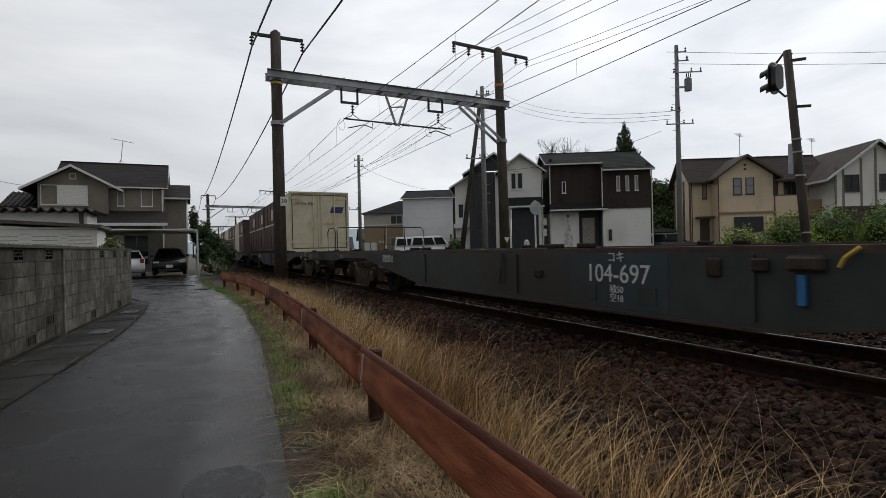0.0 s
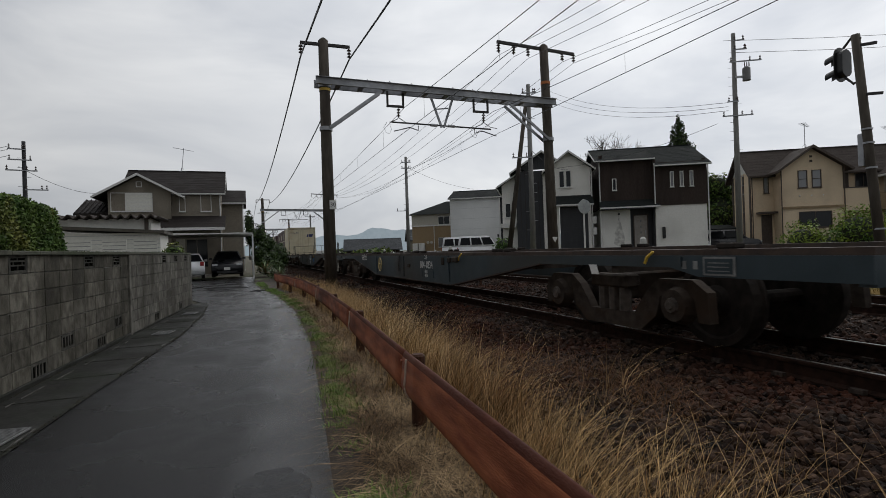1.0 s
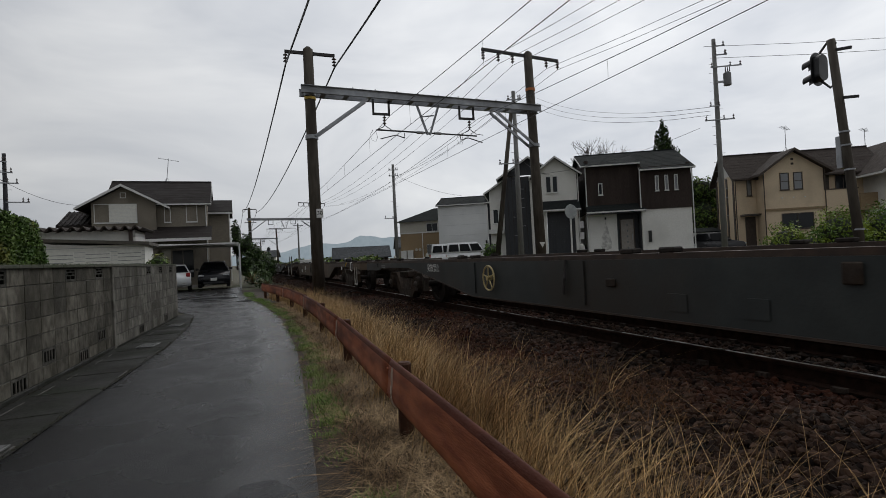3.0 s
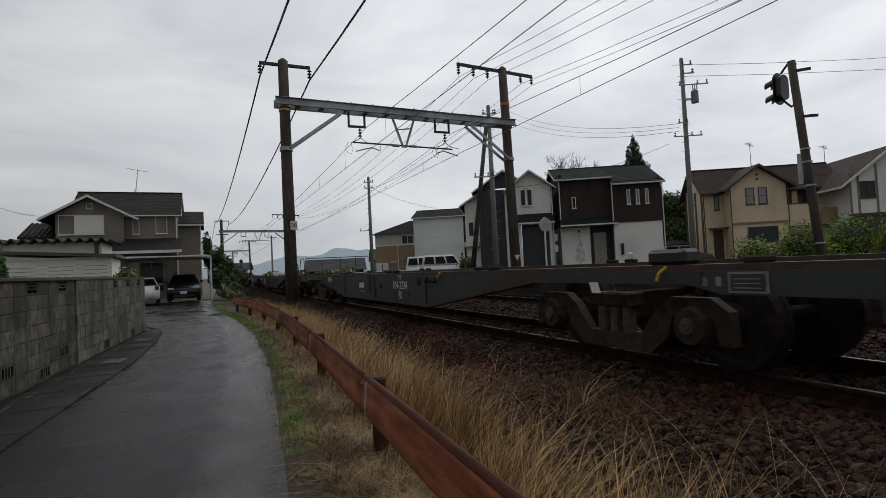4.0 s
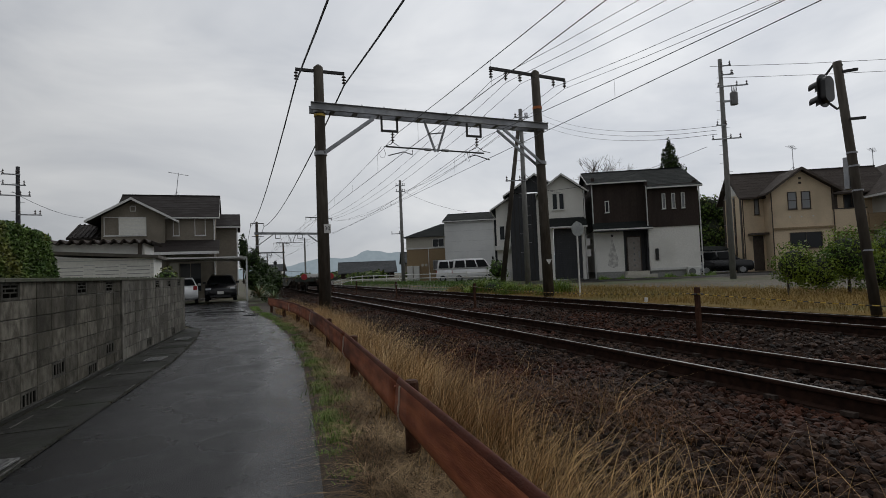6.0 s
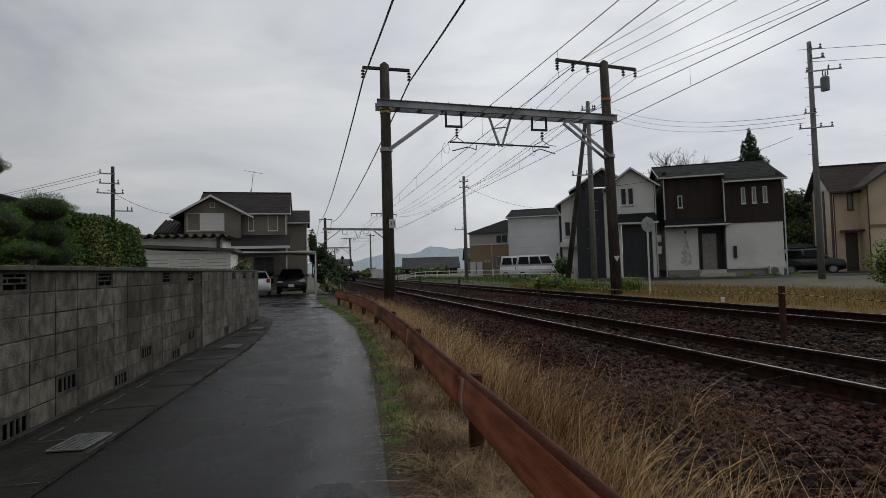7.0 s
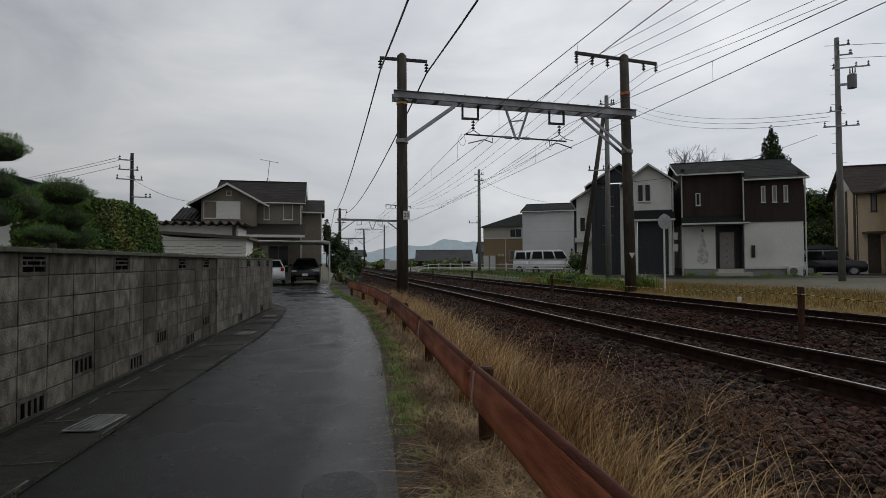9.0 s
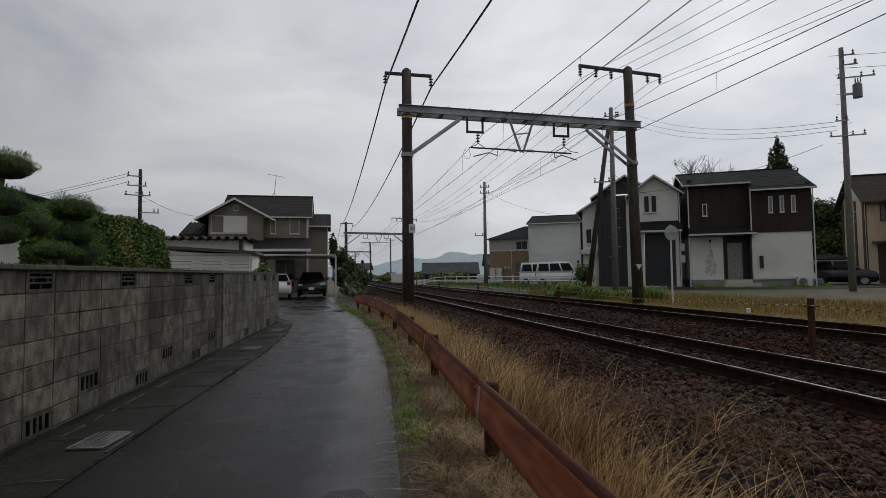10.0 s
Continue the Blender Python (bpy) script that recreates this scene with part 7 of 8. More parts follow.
tagged(part("weeds", blades(2600, house_weeds, 18, 0.34, 0.012, 0.7, 0.5, (0.0, 0.0), 2), green_blade), "low weeds along the foot of a house", "weeds", kind="stuff")
tagged(part("weeds", blades(9000, weed_place, 16, 0.30, 0.012, 0.5, 0.5, (0.0, 0.0), 2), leaf_mid), "green weeds between the fence and the far track", "weeds", kind="stuff")
rs = np.random.RandomState(9)
plant("far_trees", "dark low trees along the line in the distance", "tree", [(rs.uniform(-10, -3) if i % 2 else rs.uniform(11, 34), rs.uniform(95, 190), rs.uniform(0.3, 1.0), rs.uniform(1.5, 3.5), rs.uniform(1.5, 4), rs.uniform(0.8, 1.5)) for i in range(46)], leaf_dark, 26, 0.42, None, 44)
grey_tiles = mat("grey_roof_tiles", (0.045, 0.048, 0.052), (0.085, 0.09, 0.094), 3, 0.85, c3=(0.06, 0.063, 0.066), s3=0.5, spec=0.15)
for x, y, w, d, h, rr, wm in ((25.0, 108, 11, 7, 2.0, 2.0, siding_d), (46, 130, 12, 9, 4.2, 2.6, taupe), (-8, 120, 9, 8, 5, 2, cream), (44, 100, 12, 9, 5.2, 2.4, siding_g), (-20, 90, 9, 8, 5, 2, cream), (9.5, 190, 9, 8, 4, 2, stucco_w)):
    h_ = thing("far_house", "distant low house with a grey tiled roof", "house", pose(x, y, 0, 0, 0, -12), "far houses")
    part("wall", box(B(), -w / 2, w / 2, 0, d, 0, h), wm, h_)
    roof_x(h_, -w / 2, w / 2, 0, d, h, h + rr, 0.6, 0.2, grey_tiles, None, grey_tiles)
    for i in range(3):
        window(h_, -w / 2 + (i + 0.4) * w / 3, -w / 2 + (i + 0.75) * w / 3, h * 0.4, h * 0.72, 0, trim_w, glass_d, 2)
for x, y in ((3.0, 90), (11.5, 100), (2.0, 141)):
    t = thing("line_pole", "slim concrete line pole beside the track far off", "pole", pose(x, y, 0), "line poles")
    part("pole", cyl(B(), (0, 0, 0), (0, 0, 8.5), 0.17, 0.13, 10), grey_pole, t)
    part("crossarm", beam(B(), (-0.9, 0, 8.1), (0.9, 0, 8.1), 0.08, 0.1), dark_steel, t)
t = thing("track_signal", "small railway signal beside the distant track", "railway signal", pose(6.7, 108, 0))
part("pole", cyl(B(), (0, 0, 0), (0, 0, 4.6), 0.1, 0.1, 10), dark_steel, t)
part("signal_head", cyl(B(), (0, -0.1, 4.2), (0, 0.05, 4.2), 0.34, 0.34, 18), black_p, t)
t = thing("equipment_cabinet", "white lineside equipment cabinet", "cabinet", pose(10.6, 80, 0))
part("body", box(B(), -1.3, 1.3, -0.5, 0.5, 0, 1.7, 0.03), white_p, t)
part("door", box(B(), -0.6, 0.6, -0.53, -0.502, 0.1, 1.6), trim_w, t)


# ---- the freight train ----
PITCH, SPEED, TAIL0 = 20.49, 27.1, -127.35
deck_rust = mat("deck_edge_rust", (0.030, 0.020, 0.015), (0.058, 0.036, 0.025), 8, 0.75, 0, 0.3, 50)
bogie_m = mat("bogie_grime", (0.028, 0.022, 0.018), (0.058, 0.046, 0.037), 10, 0.85, 0.0, 0.4, 50, (0.044, 0.028, 0.018), 2.0, spec=0.15)
cap_m = mat("worn_casting", (0.045, 0.036, 0.029), (0.095, 0.076, 0.062), 12, 0.7, 0.1, 0.4, 60)
pale_cap = mat("pale_cap", (0.42, 0.42, 0.38), (0.52, 0.52, 0.48), 10, 0.6)
wheel_m = mat("wheel_steel", (0.016, 0.013, 0.011), (0.032, 0.026, 0.022), 10, 0.8, 0.0, spec=0.15)
PAINTS = {
    "blue": mat("wagon_blue", (0.017, 0.032, 0.040), (0.026, 0.044, 0.054), 3, 0.55, 0, 0.15, 40, (0.024, 0.028, 0.027), 0.7),
    "slate": mat("wagon_slate", (0.020, 0.025, 0.025), (0.032, 0.038, 0.037), 3, 0.6, 0, 0.15, 40, (0.028, 0.025, 0.021), 0.7),
    "green": mat("wagon_green", (0.020, 0.028, 0.022), (0.032, 0.042, 0.033), 3, 0.55, 0, 0.15, 40, (0.035, 0.033, 0.025), 0.7),
    "brown": mat("wagon_brown", (0.068, 0.047, 0.028), (0.102, 0.072, 0.044), 3, 0.6, 0, 0.15, 40, (0.046, 0.034, 0.024), 0.7),
}
txt_w = mat("white_lettering", (0.52, 0.53, 0.52), (0.60, 0.61, 0.60), 10, 0.6)
step_m = mat("dull_white_paint", (0.34, 0.335, 0.30), (0.46, 0.45, 0.41), 12, 0.6, c3=(0.24, 0.21, 0.17), s3=4.0)
txt_g = mat("faded_lettering", (0.15, 0.155, 0.15), (0.24, 0.245, 0.24), 10, 0.7)
txt_y = mat("ochre_lettering", (0.42, 0.34, 0.16), (0.50, 0.41, 0.20), 10, 0.6)
SIDE = Matrix(((0, 0, -1, 0), (-1, 0, 0, 0), (0, 1, 0, 0), (0, 0, 0, 1)))
BL, HW, DK = 19.6, 1.30, 0.945
E0, E1 = -0.18, 19.42


def wagon_base(paint, holes=False):
    t = new("container_wagon")
    mt = PAINTS[paint]
    # side girders: shallow over the bogies, deep fish-belly between them
    b0, b1, zl = (3.8, 5.15, 0.37) if paint == "brown" else (3.6, 6.72, 0.36)
    bot = [(b0, 0.79), (b1, zl), (BL - 0.36 - b1, zl), (BL - 0.36 - b0, 0.79)]
    out = [(E0, 0.72), (E0 + 1.3, 0.72), (E0 + 1.6, 0.79), *bot, (E1 - 1.6, 0.79), (E1 - 1.3, 0.72), (E1, 0.72), (E1, DK - 0.05), (E0, DK - 0.05)]
    for s in (-1, 1):
        x = s * HW
        g = part("side_girder", prism(B(), out, "x", x - 0.012, x + 0.012), mt, t, "painted steel side girder")
        part("top_flange", box(B(), min(x, x - s * 0.16), max(x, x - s * 0.16), E0, E1, DK - 0.05, DK), deck_rust, g, "rust-worn top flange")
        bm = B()
        for a, b in zip(bot, bot[1:]):
            beam(bm, (x - s * 0.06, a[0], a[1]), (x - s * 0.06, b[0], b[1]), 0.16, 0.02)
        part("bottom_flange", bm, deck_rust, g)
        if s < 0:
            for y in (1.3, 6.78, 9.7, 12.4, 18.2):
                part("stiffener", box(B(), x - 0.032, x - 0.013, y - 0.02, y + 0.02, 0.80 if y < 4.5 or y > 15 else 0.42 if 6.7 < y < 12.6 else 0.62, DK - 0.06), mt, g)
            if holes:
                for y in (10.98, 11.5):
                    # nothing is cut: a black plate paints the shade inside each slot
                    part("slot", prism(B(), [(y + 0.18 * math.copysign(abs(math.cos(a)) ** 0.5, math.cos(a)), 0.69 + 0.045 * math.copysign(abs(math.sin(a)) ** 0.5, math.sin(a))) for a in np.linspace(0, math.tau, 18, endpoint=False)], "x", x - 0.016, x - 0.013), black_p, g, "black oval plate painted for the shade in a girder slot")
            for y in (7.72, 8.44):
                part("recess_frame", box(B(), x - 0.022, x - 0.013, y - 0.10, y + 0.10, 0.45, 0.60), mt, g)
    for y in np.arange(0.6, E1, 1.6):
        part("cross_beam", box(B(), -HW + 0.02, HW - 0.02, y - 0.05, y + 0.05, 0.72, DK - 0.06), bogie_m, t)
    part("centre_sill", box(B(), -0.25, 0.25, E0, E1, 0.70, DK - 0.08), bogie_m, t)
    for y in (E0 + 0.05, E1 - 0.05):
        part("end_beam", box(B(), -HW + 0.013, HW - 0.013, y - 0.05, y + 0.05, 0.70, DK - 0.052), mt, t)
    for y in (0.9, 4.6, 5.0, 8.6, 9.1, 12.6, 13.1, 16.6, 18.6):
        for s in (-1, 1):
            part("container_lock", box(B(), s * (HW - 0.1) - 0.06, s * (HW - 0.1) + 0.06, y - 0.09, y + 0.09, DK, DK + 0.05, 0.012), wheel_m, t)
        if y in (0.9, 4.6, 13.1):
            part("lock_cap", cyl(cyl(B(), (HW - 0.1, y, DK + 0.051), (HW - 0.1, y, DK + 0.13), 0.055, 0.045, 10), (HW - 0.1, y, DK + 0.13), (HW - 0.1, y, DK + 0.16), 0.045, 0.015, 10), pale_cap, t, "pale rounded lock cap")
    for y in (E0 - 0.25, E1 + 0.25):
        part("coupler", box(B(), -0.12, 0.12, y - 0.4, y + 0.4, 0.62, 0.85, 0.03), bogie_m, t)
    # bogies
    for yc in (2.54, 16.70):
        b = part("bogie", box(box(B(), -1.0, 1.0, yc - 0.16, yc + 0.16, 0.42, 0.70, 0.02), -0.3, 0.3, yc - 0.6, yc + 0.6, 0.45, 0.62, 0.02), bogie_m, t, "grimy cast steel bogie")
        for s in (-1, 1):
            x = s * 1.02
            half = [(0.0, 0.30), (0.36, 0.30), (0.43, 0.40), (0.56, 0.56), (0.72, 0.665), (1.12, 0.665), (1.28, 0.56), (1.30, 0.29), (1.18, 0.29), (1.13, 0.50), (0.73, 0.50), (0.66, 0.30), (0.45, 0.14), (0.0, 0.14)]
            fr = [(yc + a, b_) for a, b_ in half] + [(yc - a, b_) for a, b_ in half[-2:0:-1]]
            part("side_frame", prism(B(), fr, "x", x - 0.05, x + 0.05), bogie_m, b)
            for y in (yc - 0.95, yc + 0.95):
                ab = part("axle_box", cyl(B(), (x, y, 0.43), (x + s * 0.12, y, 0.43), 0.19, 0.15, 14), bogie_m, b)
                part("axle_cap", cyl(cyl(B(), (x + s * 0.121, y, 0.43), (x + s * 0.15, y, 0.43), 0.075, 0.065, 12), (x + s * 0.15, y, 0.43), (x + s * 0.165, y, 0.43), 0.04, 0.035, 8), cap_m, ab, "worn axle end cap")
                part("brake_shoe", box(B(), s * 0.56 - 0.05, s * 0.56 + 0.05, y - math.copysign(0.54, y - yc) - 0.05, y - math.copysign(0.54, y - yc) + 0.05, 0.28, 0.58, 0.02), cap_m, b)
            for y in (yc - 0.17, yc, yc + 0.17):
                part("spring", cyl(B(), (x, y, 0.30), (x, y, 0.55), 0.065, 0.065, 8), cap_m, b)
            part("bolster_end", box(B(), x - 0.09, x + 0.09, yc - 0.30, yc + 0.30, 0.55, 0.69, 0.02), bogie_m, b)
        for y in (yc - 0.95, yc + 0.95):
            part("axle", cyl(B(), (-1.0, y, 0.43), (1.0, y, 0.43), 0.07, 0.07, 10), wheel_m, b)
            for s in (-1, 1):
                bm = B()
                rings = []
                for x_, r_ in ((0.49, 0.455), (0.525, 0.455), (0.535, 0.43), (0.64, 0.425), (0.64, 0.35), (0.61, 0.33), (0.60, 0.16), (0.645, 0.12), (0.645, 0.0)):
                    rings.append([bm.verts.new((s * x_, y + r_ * math.cos(a), 0.43 + r_ * math.sin(a))) for a in np.linspace(0, math.tau, 28, endpoint=False)] if r_ else [bm.verts.new((s * x_, y, 0.43))])
                for ra, rb in zip(rings, rings[1:]):
                    for k in range(28):
                        if len(rb) == 1:
                            bm.faces.new((ra[k], ra[(k + 1) % 28], rb[0]))
                        else:
                            bm.faces.new((ra[k], ra[(k + 1) % 28], rb[(k + 1) % 28], rb[k]))
                bm.faces.new(rings[0])
                part("wheel", bm, wheel_m, b, "steel flanged wheel")
    # air tanks and brake rigging under the deck
    part("air_tank", cyl(B(), (-0.75, 8.4, 0.55), (-0.75, 9.9, 0.55), 0.2, 0.2, 14), bogie_m, t)
    part("brake_cylinder", cyl(B(), (0.3, 11.3, 0.5), (0.3, 12.2, 0.5), 0.22, 0.2, 14), bogie_m, t)
    # steps and hand rails near the rear end
    part("hook", tube(B(), [(-HW - 0.03, 1.60, 0.93), (-HW - 0.05, 1.66, 0.88), (-HW - 0.05, 1.69, 0.82)], 0.013, 6), yellow_p, t, "yellow lever")
    part("hook", tube(B(), [(-HW - 0.03, 6.12, 0.93), (-HW - 0.05, 6.19, 0.87), (-HW - 0.05, 6.22, 0.81)], 0.013, 6), yellow_p, t, "yellow lever")
    n_ = part("notice_panel", box(B(), -HW - 0.02, -HW - 0.013, 0.76, 1.06, 0.735, 0.885), txt_g, t, "pale-framed notice panel")
    part("notice_inner", box(B(), -HW - 0.024, -HW - 0.021, 0.78, 1.04, 0.75, 0.87), mt, n_)
    for z in (0.768, 0.80, 0.832):
        part("writing_bar", box(B(), -HW - 0.028, -HW - 0.025, 0.81, 1.01, z, z + 0.008), txt_g, n_)
    for y in (1.12, 1.24):
        part("label_square", box(B(), -HW - 0.016, -HW - 0.013, y, y + 0.045, 0.78, 0.85), txt_g, t, "small pale marking")
    part("tag_plate", prism(B(), [(2.44, 0.80), (2.56, 0.80), (2.52, 0.70), (2.40, 0.70)], "x", -HW - 0.03, -HW - 0.024), white_p, t, "small white tag plate")
    part("writing_bar", box(B(), -HW - 0.016, -HW - 0.013, 17.5, 17.85, 0.82, 0.845), txt_g, t)
    part("writing_bar", box(B(), -HW - 0.016, -HW - 0.013, 17.5, 17.85, 0.775, 0.80), txt_g, t)
    part("valve_box", box(B(), -HW - 0.06, -HW - 0.013, 6.30, 6.54, 0.775, 0.88, 0.02), bogie_m, t, "rusty valve box on the girder")
    part("valve_box", box(B(), -HW - 0.05, -HW - 0.013, 6.66, 6.78, 0.77, 0.86, 0.01), bogie_m, t)
    part("valve_box", box(B(), -HW - 0.035, -HW - 0.013, 7.02, 7.14, 0.72, 0.86, 0.01), bogie_m, t)
    part("side_lever", tube(B(), [(-HW - 0.03, 10.0, 0.9), (-HW - 0.05, 10.0, 0.7), (-HW - 0.04, 10.05, 0.52)], 0.018, 6), dark_steel, t)
    part("valve_box", box(B(), -HW - 0.045, -HW - 0.013, 9.2, 9.32, 0.63, 0.71, 0.01), bogie_m, t)
    return t


def step_ladder(t, y):
    x = -HW - 0.02
    lad = part("step_ladder", tube(B(), [(x, y, 0.80), (x, y + 0.02, 0.27), (x, y + 0.28, 0.27), (x, y + 0.30, 0.80)], 0.014, 8), step_m, t, "dull white tube step")
    part("tread", beam(B(), (x, y + 0.03, 0.28), (x, y + 0.27, 0.28), 0.05, 0.02), step_m, lad)


def handrail(t, y, material):
    for s in (-1,):
        part("end_rail", tube(B(), [(-HW + 0.05, y, DK - 0.2), (-HW + 0.05, y, DK + 0.56), (-HW + 0.1, y + 0.08, DK + 0.64), (HW - 0.1, y + 0.08, DK + 0.64), (HW - 0.05, y, DK + 0.56), (HW - 0.05, y, DK - 0.2)], 0.016, 8), material, t, "tube end rail")
        part("end_rail", tube(B(), [(-HW + 0.02, y + 0.9, DK - 0.2), (-HW + 0.02, y + 0.9, DK + 0.54), (-HW + 0.02, y + 0.75, DK + 0.64), (-HW + 0.02, y + 0.2, DK + 0.64), (-HW + 0.02, y + 0.08, DK + 0.54), (-HW + 0.02, y + 0.05, DK - 0.2)], 0.015, 8), material, t)
    for x in (-0.6, 0.1, 0.7):
        part("end_rail", cyl(B(), (x, y + 0.08, DK), (x, y + 0.08, DK + 0.64), 0.012, 0.012, 6), material, t)


def hoop(t, y):
    """A narrow tall grab hoop at the wagon's edge."""
    x = -HW + 0.04
    part("grab_hoop", tube(B(), [(x, y - 0.17, 0.70), (x, y - 0.15, DK + 0.30), (x, y - 0.10, DK + 0.44), (x, y, DK + 0.48), (x, y + 0.08, DK + 0.46), (x, y + 0.13, DK + 0.34), (x, y + 0.19, 0.70)], 0.016, 8), dark_steel, t, "dark tube grab hoop")


def brake_wheel(t, y):
    bm = B()
    c = Vector((-HW - 0.06, y, 0.66))
    for i in range(24):
        a, b = i * math.tau / 24, (i + 1) * math.tau / 24
        cyl(bm, c + Vector((0, 0.175 * math.cos(a), 0.175 * math.sin(a))), c + Vector((0, 0.175 * math.cos(b), 0.175 * math.sin(b))), 0.013, 0.013, 6)
    for i in range(5):
        a = i * math.tau / 5 + 0.3
        cyl(bm, c, c + Vector((0, 0.175 * math.cos(a), 0.175 * math.sin(a))), 0.010, 0.010, 6)
    cyl(bm, c - Vector((0.03, 0, 0)), c + Vector((0.05, 0, 0)), 0.035, 0.035, 8)
    part("brake_wheel", bm, txt_y, t, "yellow spoked brake wheel")


def label_side(t, text, y, z, size, material):
    return lettering(text, size, material, t, Matrix.Translation((-HW - 0.016, y, z)) @ SIDE)


# paint, running number, lettering colour, brake wheel, slots
WAGONS = [("green", "104-1010", txt_y, True, False), ("slate", "104-2234", txt_w, False, False), ("slate", "", txt_w, True, False), ("brown", "106-484", txt_w, False, True), ("slate", "104-1725", txt_w, False, False),
          ("blue", "104-1834", txt_w, True, False), ("slate", "104-697", txt_w, False, False), ("slate", "", txt_w, False, False), ("slate", "", txt_w, False, False), ("blue", "", txt_w, False, False), ("slate", "", txt_w, False, False)]
WORDS = {"green": "dark green", "slate": "dirty slate-grey", "brown": "dusty brown", "blue": "dirty blue"}
train = []
for i, (paint, num, tm, bw, hl) in enumerate(WAGONS):
    t = wagon_base(paint, hl)
    tagged(t, WORDS[paint] + (" empty" if i < 7 else " loaded") + " container flat wagon with fish-belly girders", "railway wagon", "freight train wagons")
    train.append((t, TAIL0 + i * PITCH))
    if num:
        label_side(t, num, 8.08, 0.70, 0.24 if i == 6 else 0.215, tm)
        label_side(t, "コキ", 8.08, 0.855, 0.11, tm)
        label_side(t, "積50", 8.08, 0.56, 0.085, tm)
        label_side(t, "空18", 8.08, 0.48, 0.085, tm)
    label_side(t, "突放禁止", {5: 14.05, 3: 13.5}.get(i, 14.2), {5: 0.83, 3: 0.56}.get(i, 0.785), 0.185 if i == 5 else 0.16, tm)
    if i in (2, 3, 4, 6):
        step_ladder(t, 0.2)
    if i in (0, 5, 3):
        step_ladder(t, BL - 0.6)
    if bw:
        brake_wheel(t, 11.85)
    if i == 6:
        part("strap", box(B(), -HW - 0.045, -HW - 0.02, 6.42, 6.47, 0.56, 0.755), mat("blue_strap", (0.02, 0.12, 0.30), (0.03, 0.17, 0.38), 10, 0.6), t, "bright blue hanging strap")
        part("number_panel", box(B(), -HW - 0.0145, -HW - 0.0125, 7.5, 8.7, 0.40, 0.90), PAINTS["blue"], t, "blue painted panel")
    if hl:
        part("emblem", prism(B(), [(12.05, 0.62), (11.95, 0.81), (12.50, 0.81), (12.62, 0.62)], "x", -HW - 0.017, -HW - 0.0135), txt_w, t, "plain white emblem bar")
        part("emblem_line", prism(B(), [(12.0, 0.535), (12.3, 0.565), (12.62, 0.56), (12.3, 0.54)], "x", -HW - 0.017, -HW - 0.0135), txt_w, t)
    if i in (0, 1, 6, 7):
        handrail(t, BL - 0.95 if i != 6 else 18.3, dark_steel)
    if i in (2, 4, 6):
        hoop(t, E0 + 0.1)
    if i in (3, 5):
        hoop(t, E1 - 0.15)
    if i == 1:
        part("emblem", prism(B(), [(10.6, 0.62), (10.55, 0.74), (10.95, 0.74), (11.0, 0.62)], "x", -HW - 0.017, -HW - 0.0135), txt_w, t, "plain white emblem bar")
        part("emblem_line", box(B(), -HW - 0.017, -HW - 0.0135, 10.55, 11.0, 0.53, 0.545), txt_w, t)
        part("latch_block", box(B(), -HW + 0.02, -HW + 0.22, 1.46, 1.86, DK, DK + 0.13, 0.03), black_p, t)
    if i == 3:
        part("grab_rail", tube(B(), [(-HW - 0.015, 0.86, 0.93), (-HW - 0.05, 0.90, 0.93), (-HW - 0.05, 0.92, 0.70), (-HW - 0.015, 0.88, 0.68)], 0.015, 8), white_p, t, "white grab rail")
        part("latch_block", box(B(), -HW + 0.02, -HW + 0.22, 1.9, 2.3, DK, DK + 0.13, 0.03), black_p, t)
        part("latch_block", box(B(), -HW + 0.02, -HW + 0.22, 17.15, 17.5, DK, DK + 0.13, 0.03), black_p, t)

# red tail discs on the last wagon
for s in (-1, 1):
    d = part("tail_disc", cyl(B(), (s * 0.85, -0.27, 1.02), (s * 0.85, -0.25, 1.02), 0.185, 0.185, 28), red_p, train[0][0], "red tail disc with a pale rim")
    part("rim", cyl(B(), (s * 0.85, -0.255, 1.02), (s * 0.85, -0.24, 1.02), 0.2, 0.2, 28), orange_band, d)
    part("bracket", beam(B(), (s * 0.85, -0.22, 0.6), (s * 0.85, -0.22, 1.1), 0.03, 0.03), dark_steel, d)
part("brake_hose", tube(B(), [(0.3, -0.1, 0.8), (0.32, -0.4, 0.72), (0.34, -0.45, 0.5), (0.36, -0.2, 0.42), (0.4, 0.05, 0.5)], 0.03, 8), black_p, train[0][0], "black brake hose")
part("tail_ladder", tube(B(), [(-1.1, -0.05, 0.55), (-1.1, -0.06, 0.12), (-0.7, -0.06, 0.12), (-0.7, -0.05, 0.55)], 0.02, 8), dark_steel, train[0][0])

# containers
cont_w = mat("cream_container", (0.60, 0.54, 0.38), (0.68, 0.62, 0.45), 3, 0.55, 0, 0.1, 30, (0.50, 0.38, 0.20), 0.9, blot=(0.52, 0.72))
cont_r = mat("maroon_container", (0.060, 0.026, 0.024), (0.085, 0.038, 0.033), 3, 0.6, 0, 0.1, 30, (0.05, 0.026, 0.024), 0.8)
navy = mat("navy_lettering", (0.03, 0.035, 0.12), (0.04, 0.045, 0.15), 8, 0.6)
LOADS = []


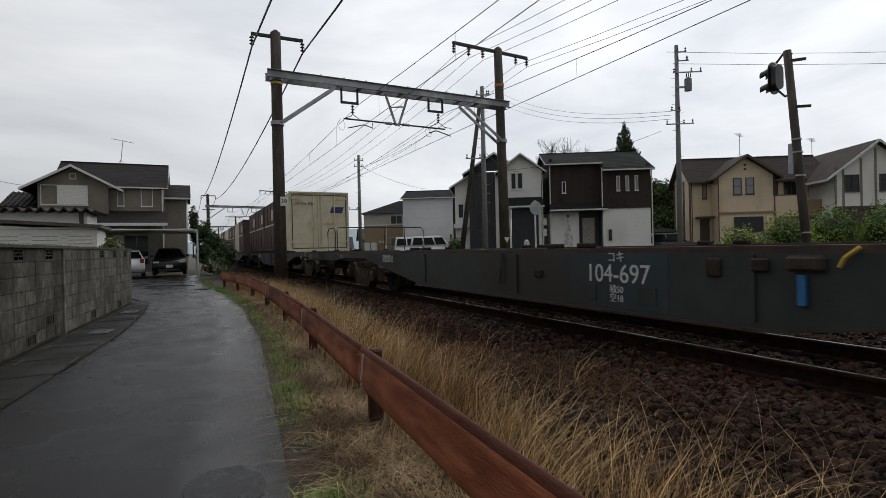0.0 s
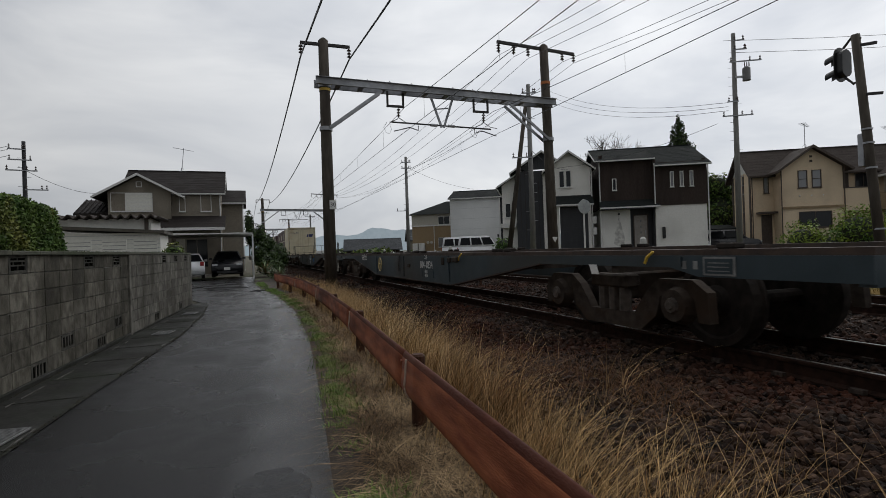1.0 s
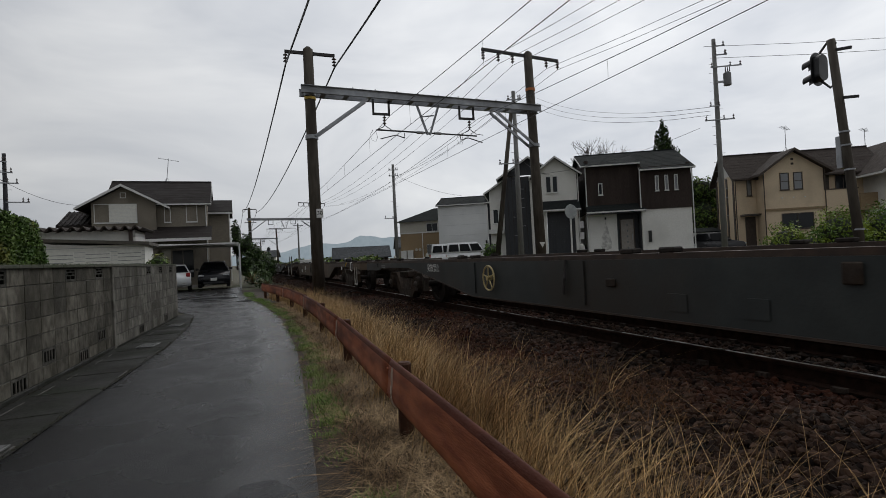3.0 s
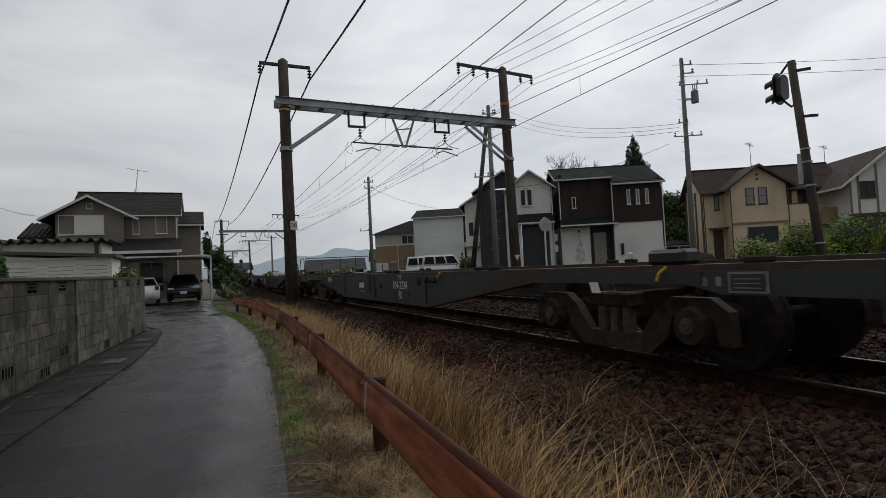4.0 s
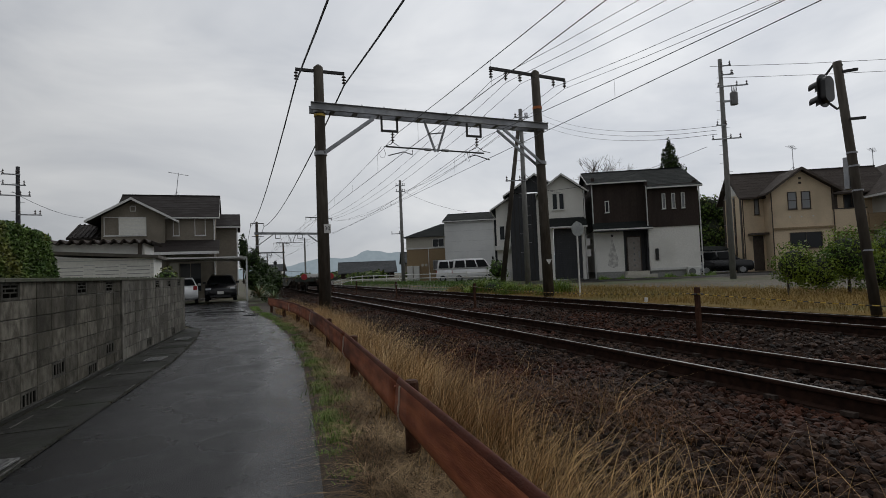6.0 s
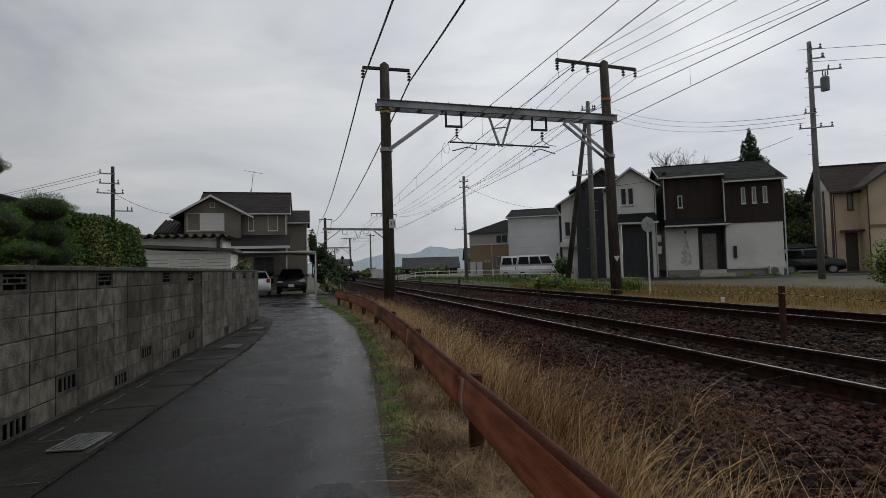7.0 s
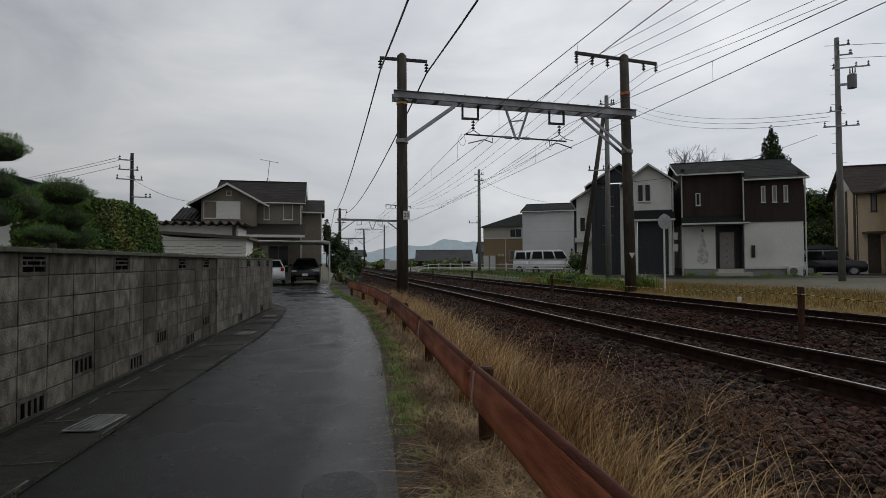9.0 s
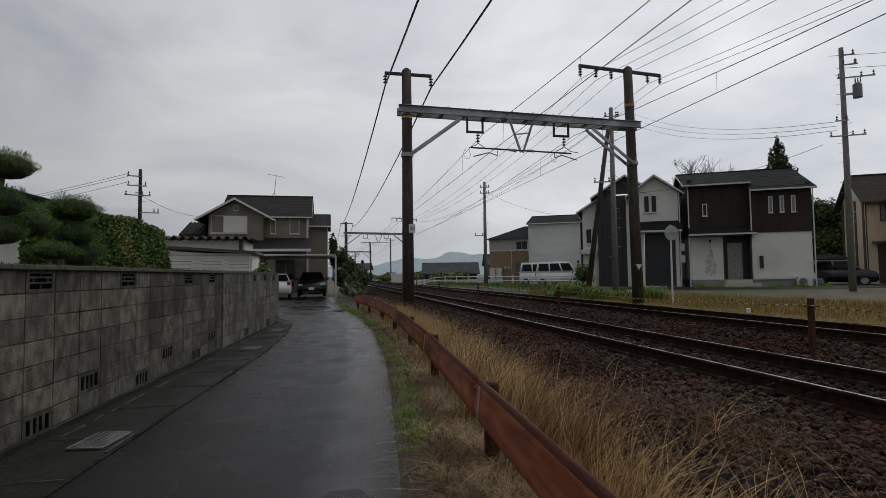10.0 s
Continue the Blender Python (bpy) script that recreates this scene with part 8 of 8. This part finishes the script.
def container(white, wagon_y, slot):
    L, W, H = 3.68, 1.20, 2.40
    t = thing("freight_container", ("cream white steel-doored" if white else "maroon steel") + " freight container on a flat wagon", "container", None, "freight containers")
    m = cont_w if white else cont_r
    b = part("body", box(B(), -W, W, 0.03, L - 0.03, 0.05, H - 0.03, 0.015), m, t)
    for x in (-W, W):
        for y in (0.0, L):
            part("corner_post", box(B(), x - 0.06 * (x > 0) - 0.0, x + 0.06 * (x < 0), y - 0.06 * (y > 0), y + 0.06 * (y == 0), 0, H), m, t)
    for z in (0.0, H - 0.06):
        part("end_rail", box(B(), -W, W, -0.012, 0.028, z, z + 0.06), m, t)
    if white:
        bm = B()
        for x0, x1, z0, z1 in ((-1.1, -1.07, 0.12, 2.28), (1.07, 1.1, 0.12, 2.28), (-1.1, 1.1, 2.25, 2.28), (-1.1, 1.1, 0.12, 0.15)):
            box(bm, x0, x1, 0.018, 0.029, z0, z1)
        part("door_seal", bm, black_p, t, "black door seal")
        for x in (-0.25, -0.06, 0.08, 0.6):
            part("lock_rod", cyl(B(), (x, 0.0, 0.15), (x, 0.0, 2.27), 0.022, 0.022, 8), cont_w, t)
        for x, z in ((-1.0, 2.1), (-1.0, 0.35), (0.95, 2.1), (0.95, 0.35)):
            part("hinge", box(B(), x - 0.22, x + 0.22, 0.0, 0.028, z, z + 0.07), cont_w, t)
        part("lock_box", box(B(), -0.42, 0.55, 0.0, 0.028, 1.12, 1.26), cont_w, t)
        part("logo_bar", prism(B(), [(0.42, 1.55), (0.50, 1.80), (1.0, 1.80), (0.92, 1.55)], "y", 0.012, 0.028), navy, t, "plain navy emblem")
        lettering("UR19A-936", 0.17, navy, t, Matrix.Translation((-0.62, -0.004, 1.91)) @ pose(0, 0, 0, 90, 0, 0))
    else:
        for i in range(3):
            part("side_panel", box(B(), -W - 0.02, -W - 0.001, 0.2 + i * 1.12, 1.15 + i * 1.12, 0.2, 2.3), m, t)
        part("stripe", box(B(), -W - 0.026, -W - 0.021, 0.2, 3.4, 1.25, 1.33), cont_w, t)
        part("label_patch", box(B(), -W - 0.026, -W - 0.021, 0.5, 1.1, 1.5, 2.0), cont_w, t)
    LOADS.append((t, wagon_y + slot))


y7 = TAIL0 + 7 * PITCH
container(True, y7, 5.35)
for k in range(3):
    container(False, y7, 5.35 + 3.78 * (k + 1))
for w_ in (8, 9, 10):
    for k in range(4):
        container((w_ + k) % 3 == 0, TAIL0 + w_ * PITCH, 0.4 + 3.78 * (k + (1 if w_ == 8 else 0)))


# the nearest loose stones, one by one
rs = np.random.RandomState(77)
lumps = []
for i in range(300):
    x, y = rs.uniform(2.15, 3.5), rs.uniform(2.0, 5.2)
    if i < 10:
        me = bpy.data.meshes.new("stone")
        v = np.array(ROCK_V) / 1.9 * rs.uniform(0.75, 1.2, (12, 1)) + rs.uniform(-0.15, 0.15, (12, 3))
        me.from_pydata((v * np.array([1.25, 0.9, 0.75]) * 0.034).tolist(), [], ROCK_F)
        me.materials.append(loose_m)
        lumps.append(me)
    o = new("stone", lumps[i % 10])
    o.parent = trackbed
    o.location = (x, y, float(bed_z(x)) + rs.uniform(0.02, 0.042))
    o.rotation_euler = rs.uniform(-0.7, 0.7), rs.uniform(-0.7, 0.7), rs.uniform(0, 6.28)
    k = rs.uniform(0.8, 1.35)
    o.scale = (k, k, k)


def motions():
    for t, y in train:
        walk(t, [(s, pose(TRACKS[0], y + SPEED * s, RAIL_Z)) for s in range(0, 11)])
    for t, y in LOADS:
        walk(t, [(s, pose(TRACKS[0], y + SPEED * s, RAIL_Z + DK + 0.01)) for s in range(0, 11)])


motions()
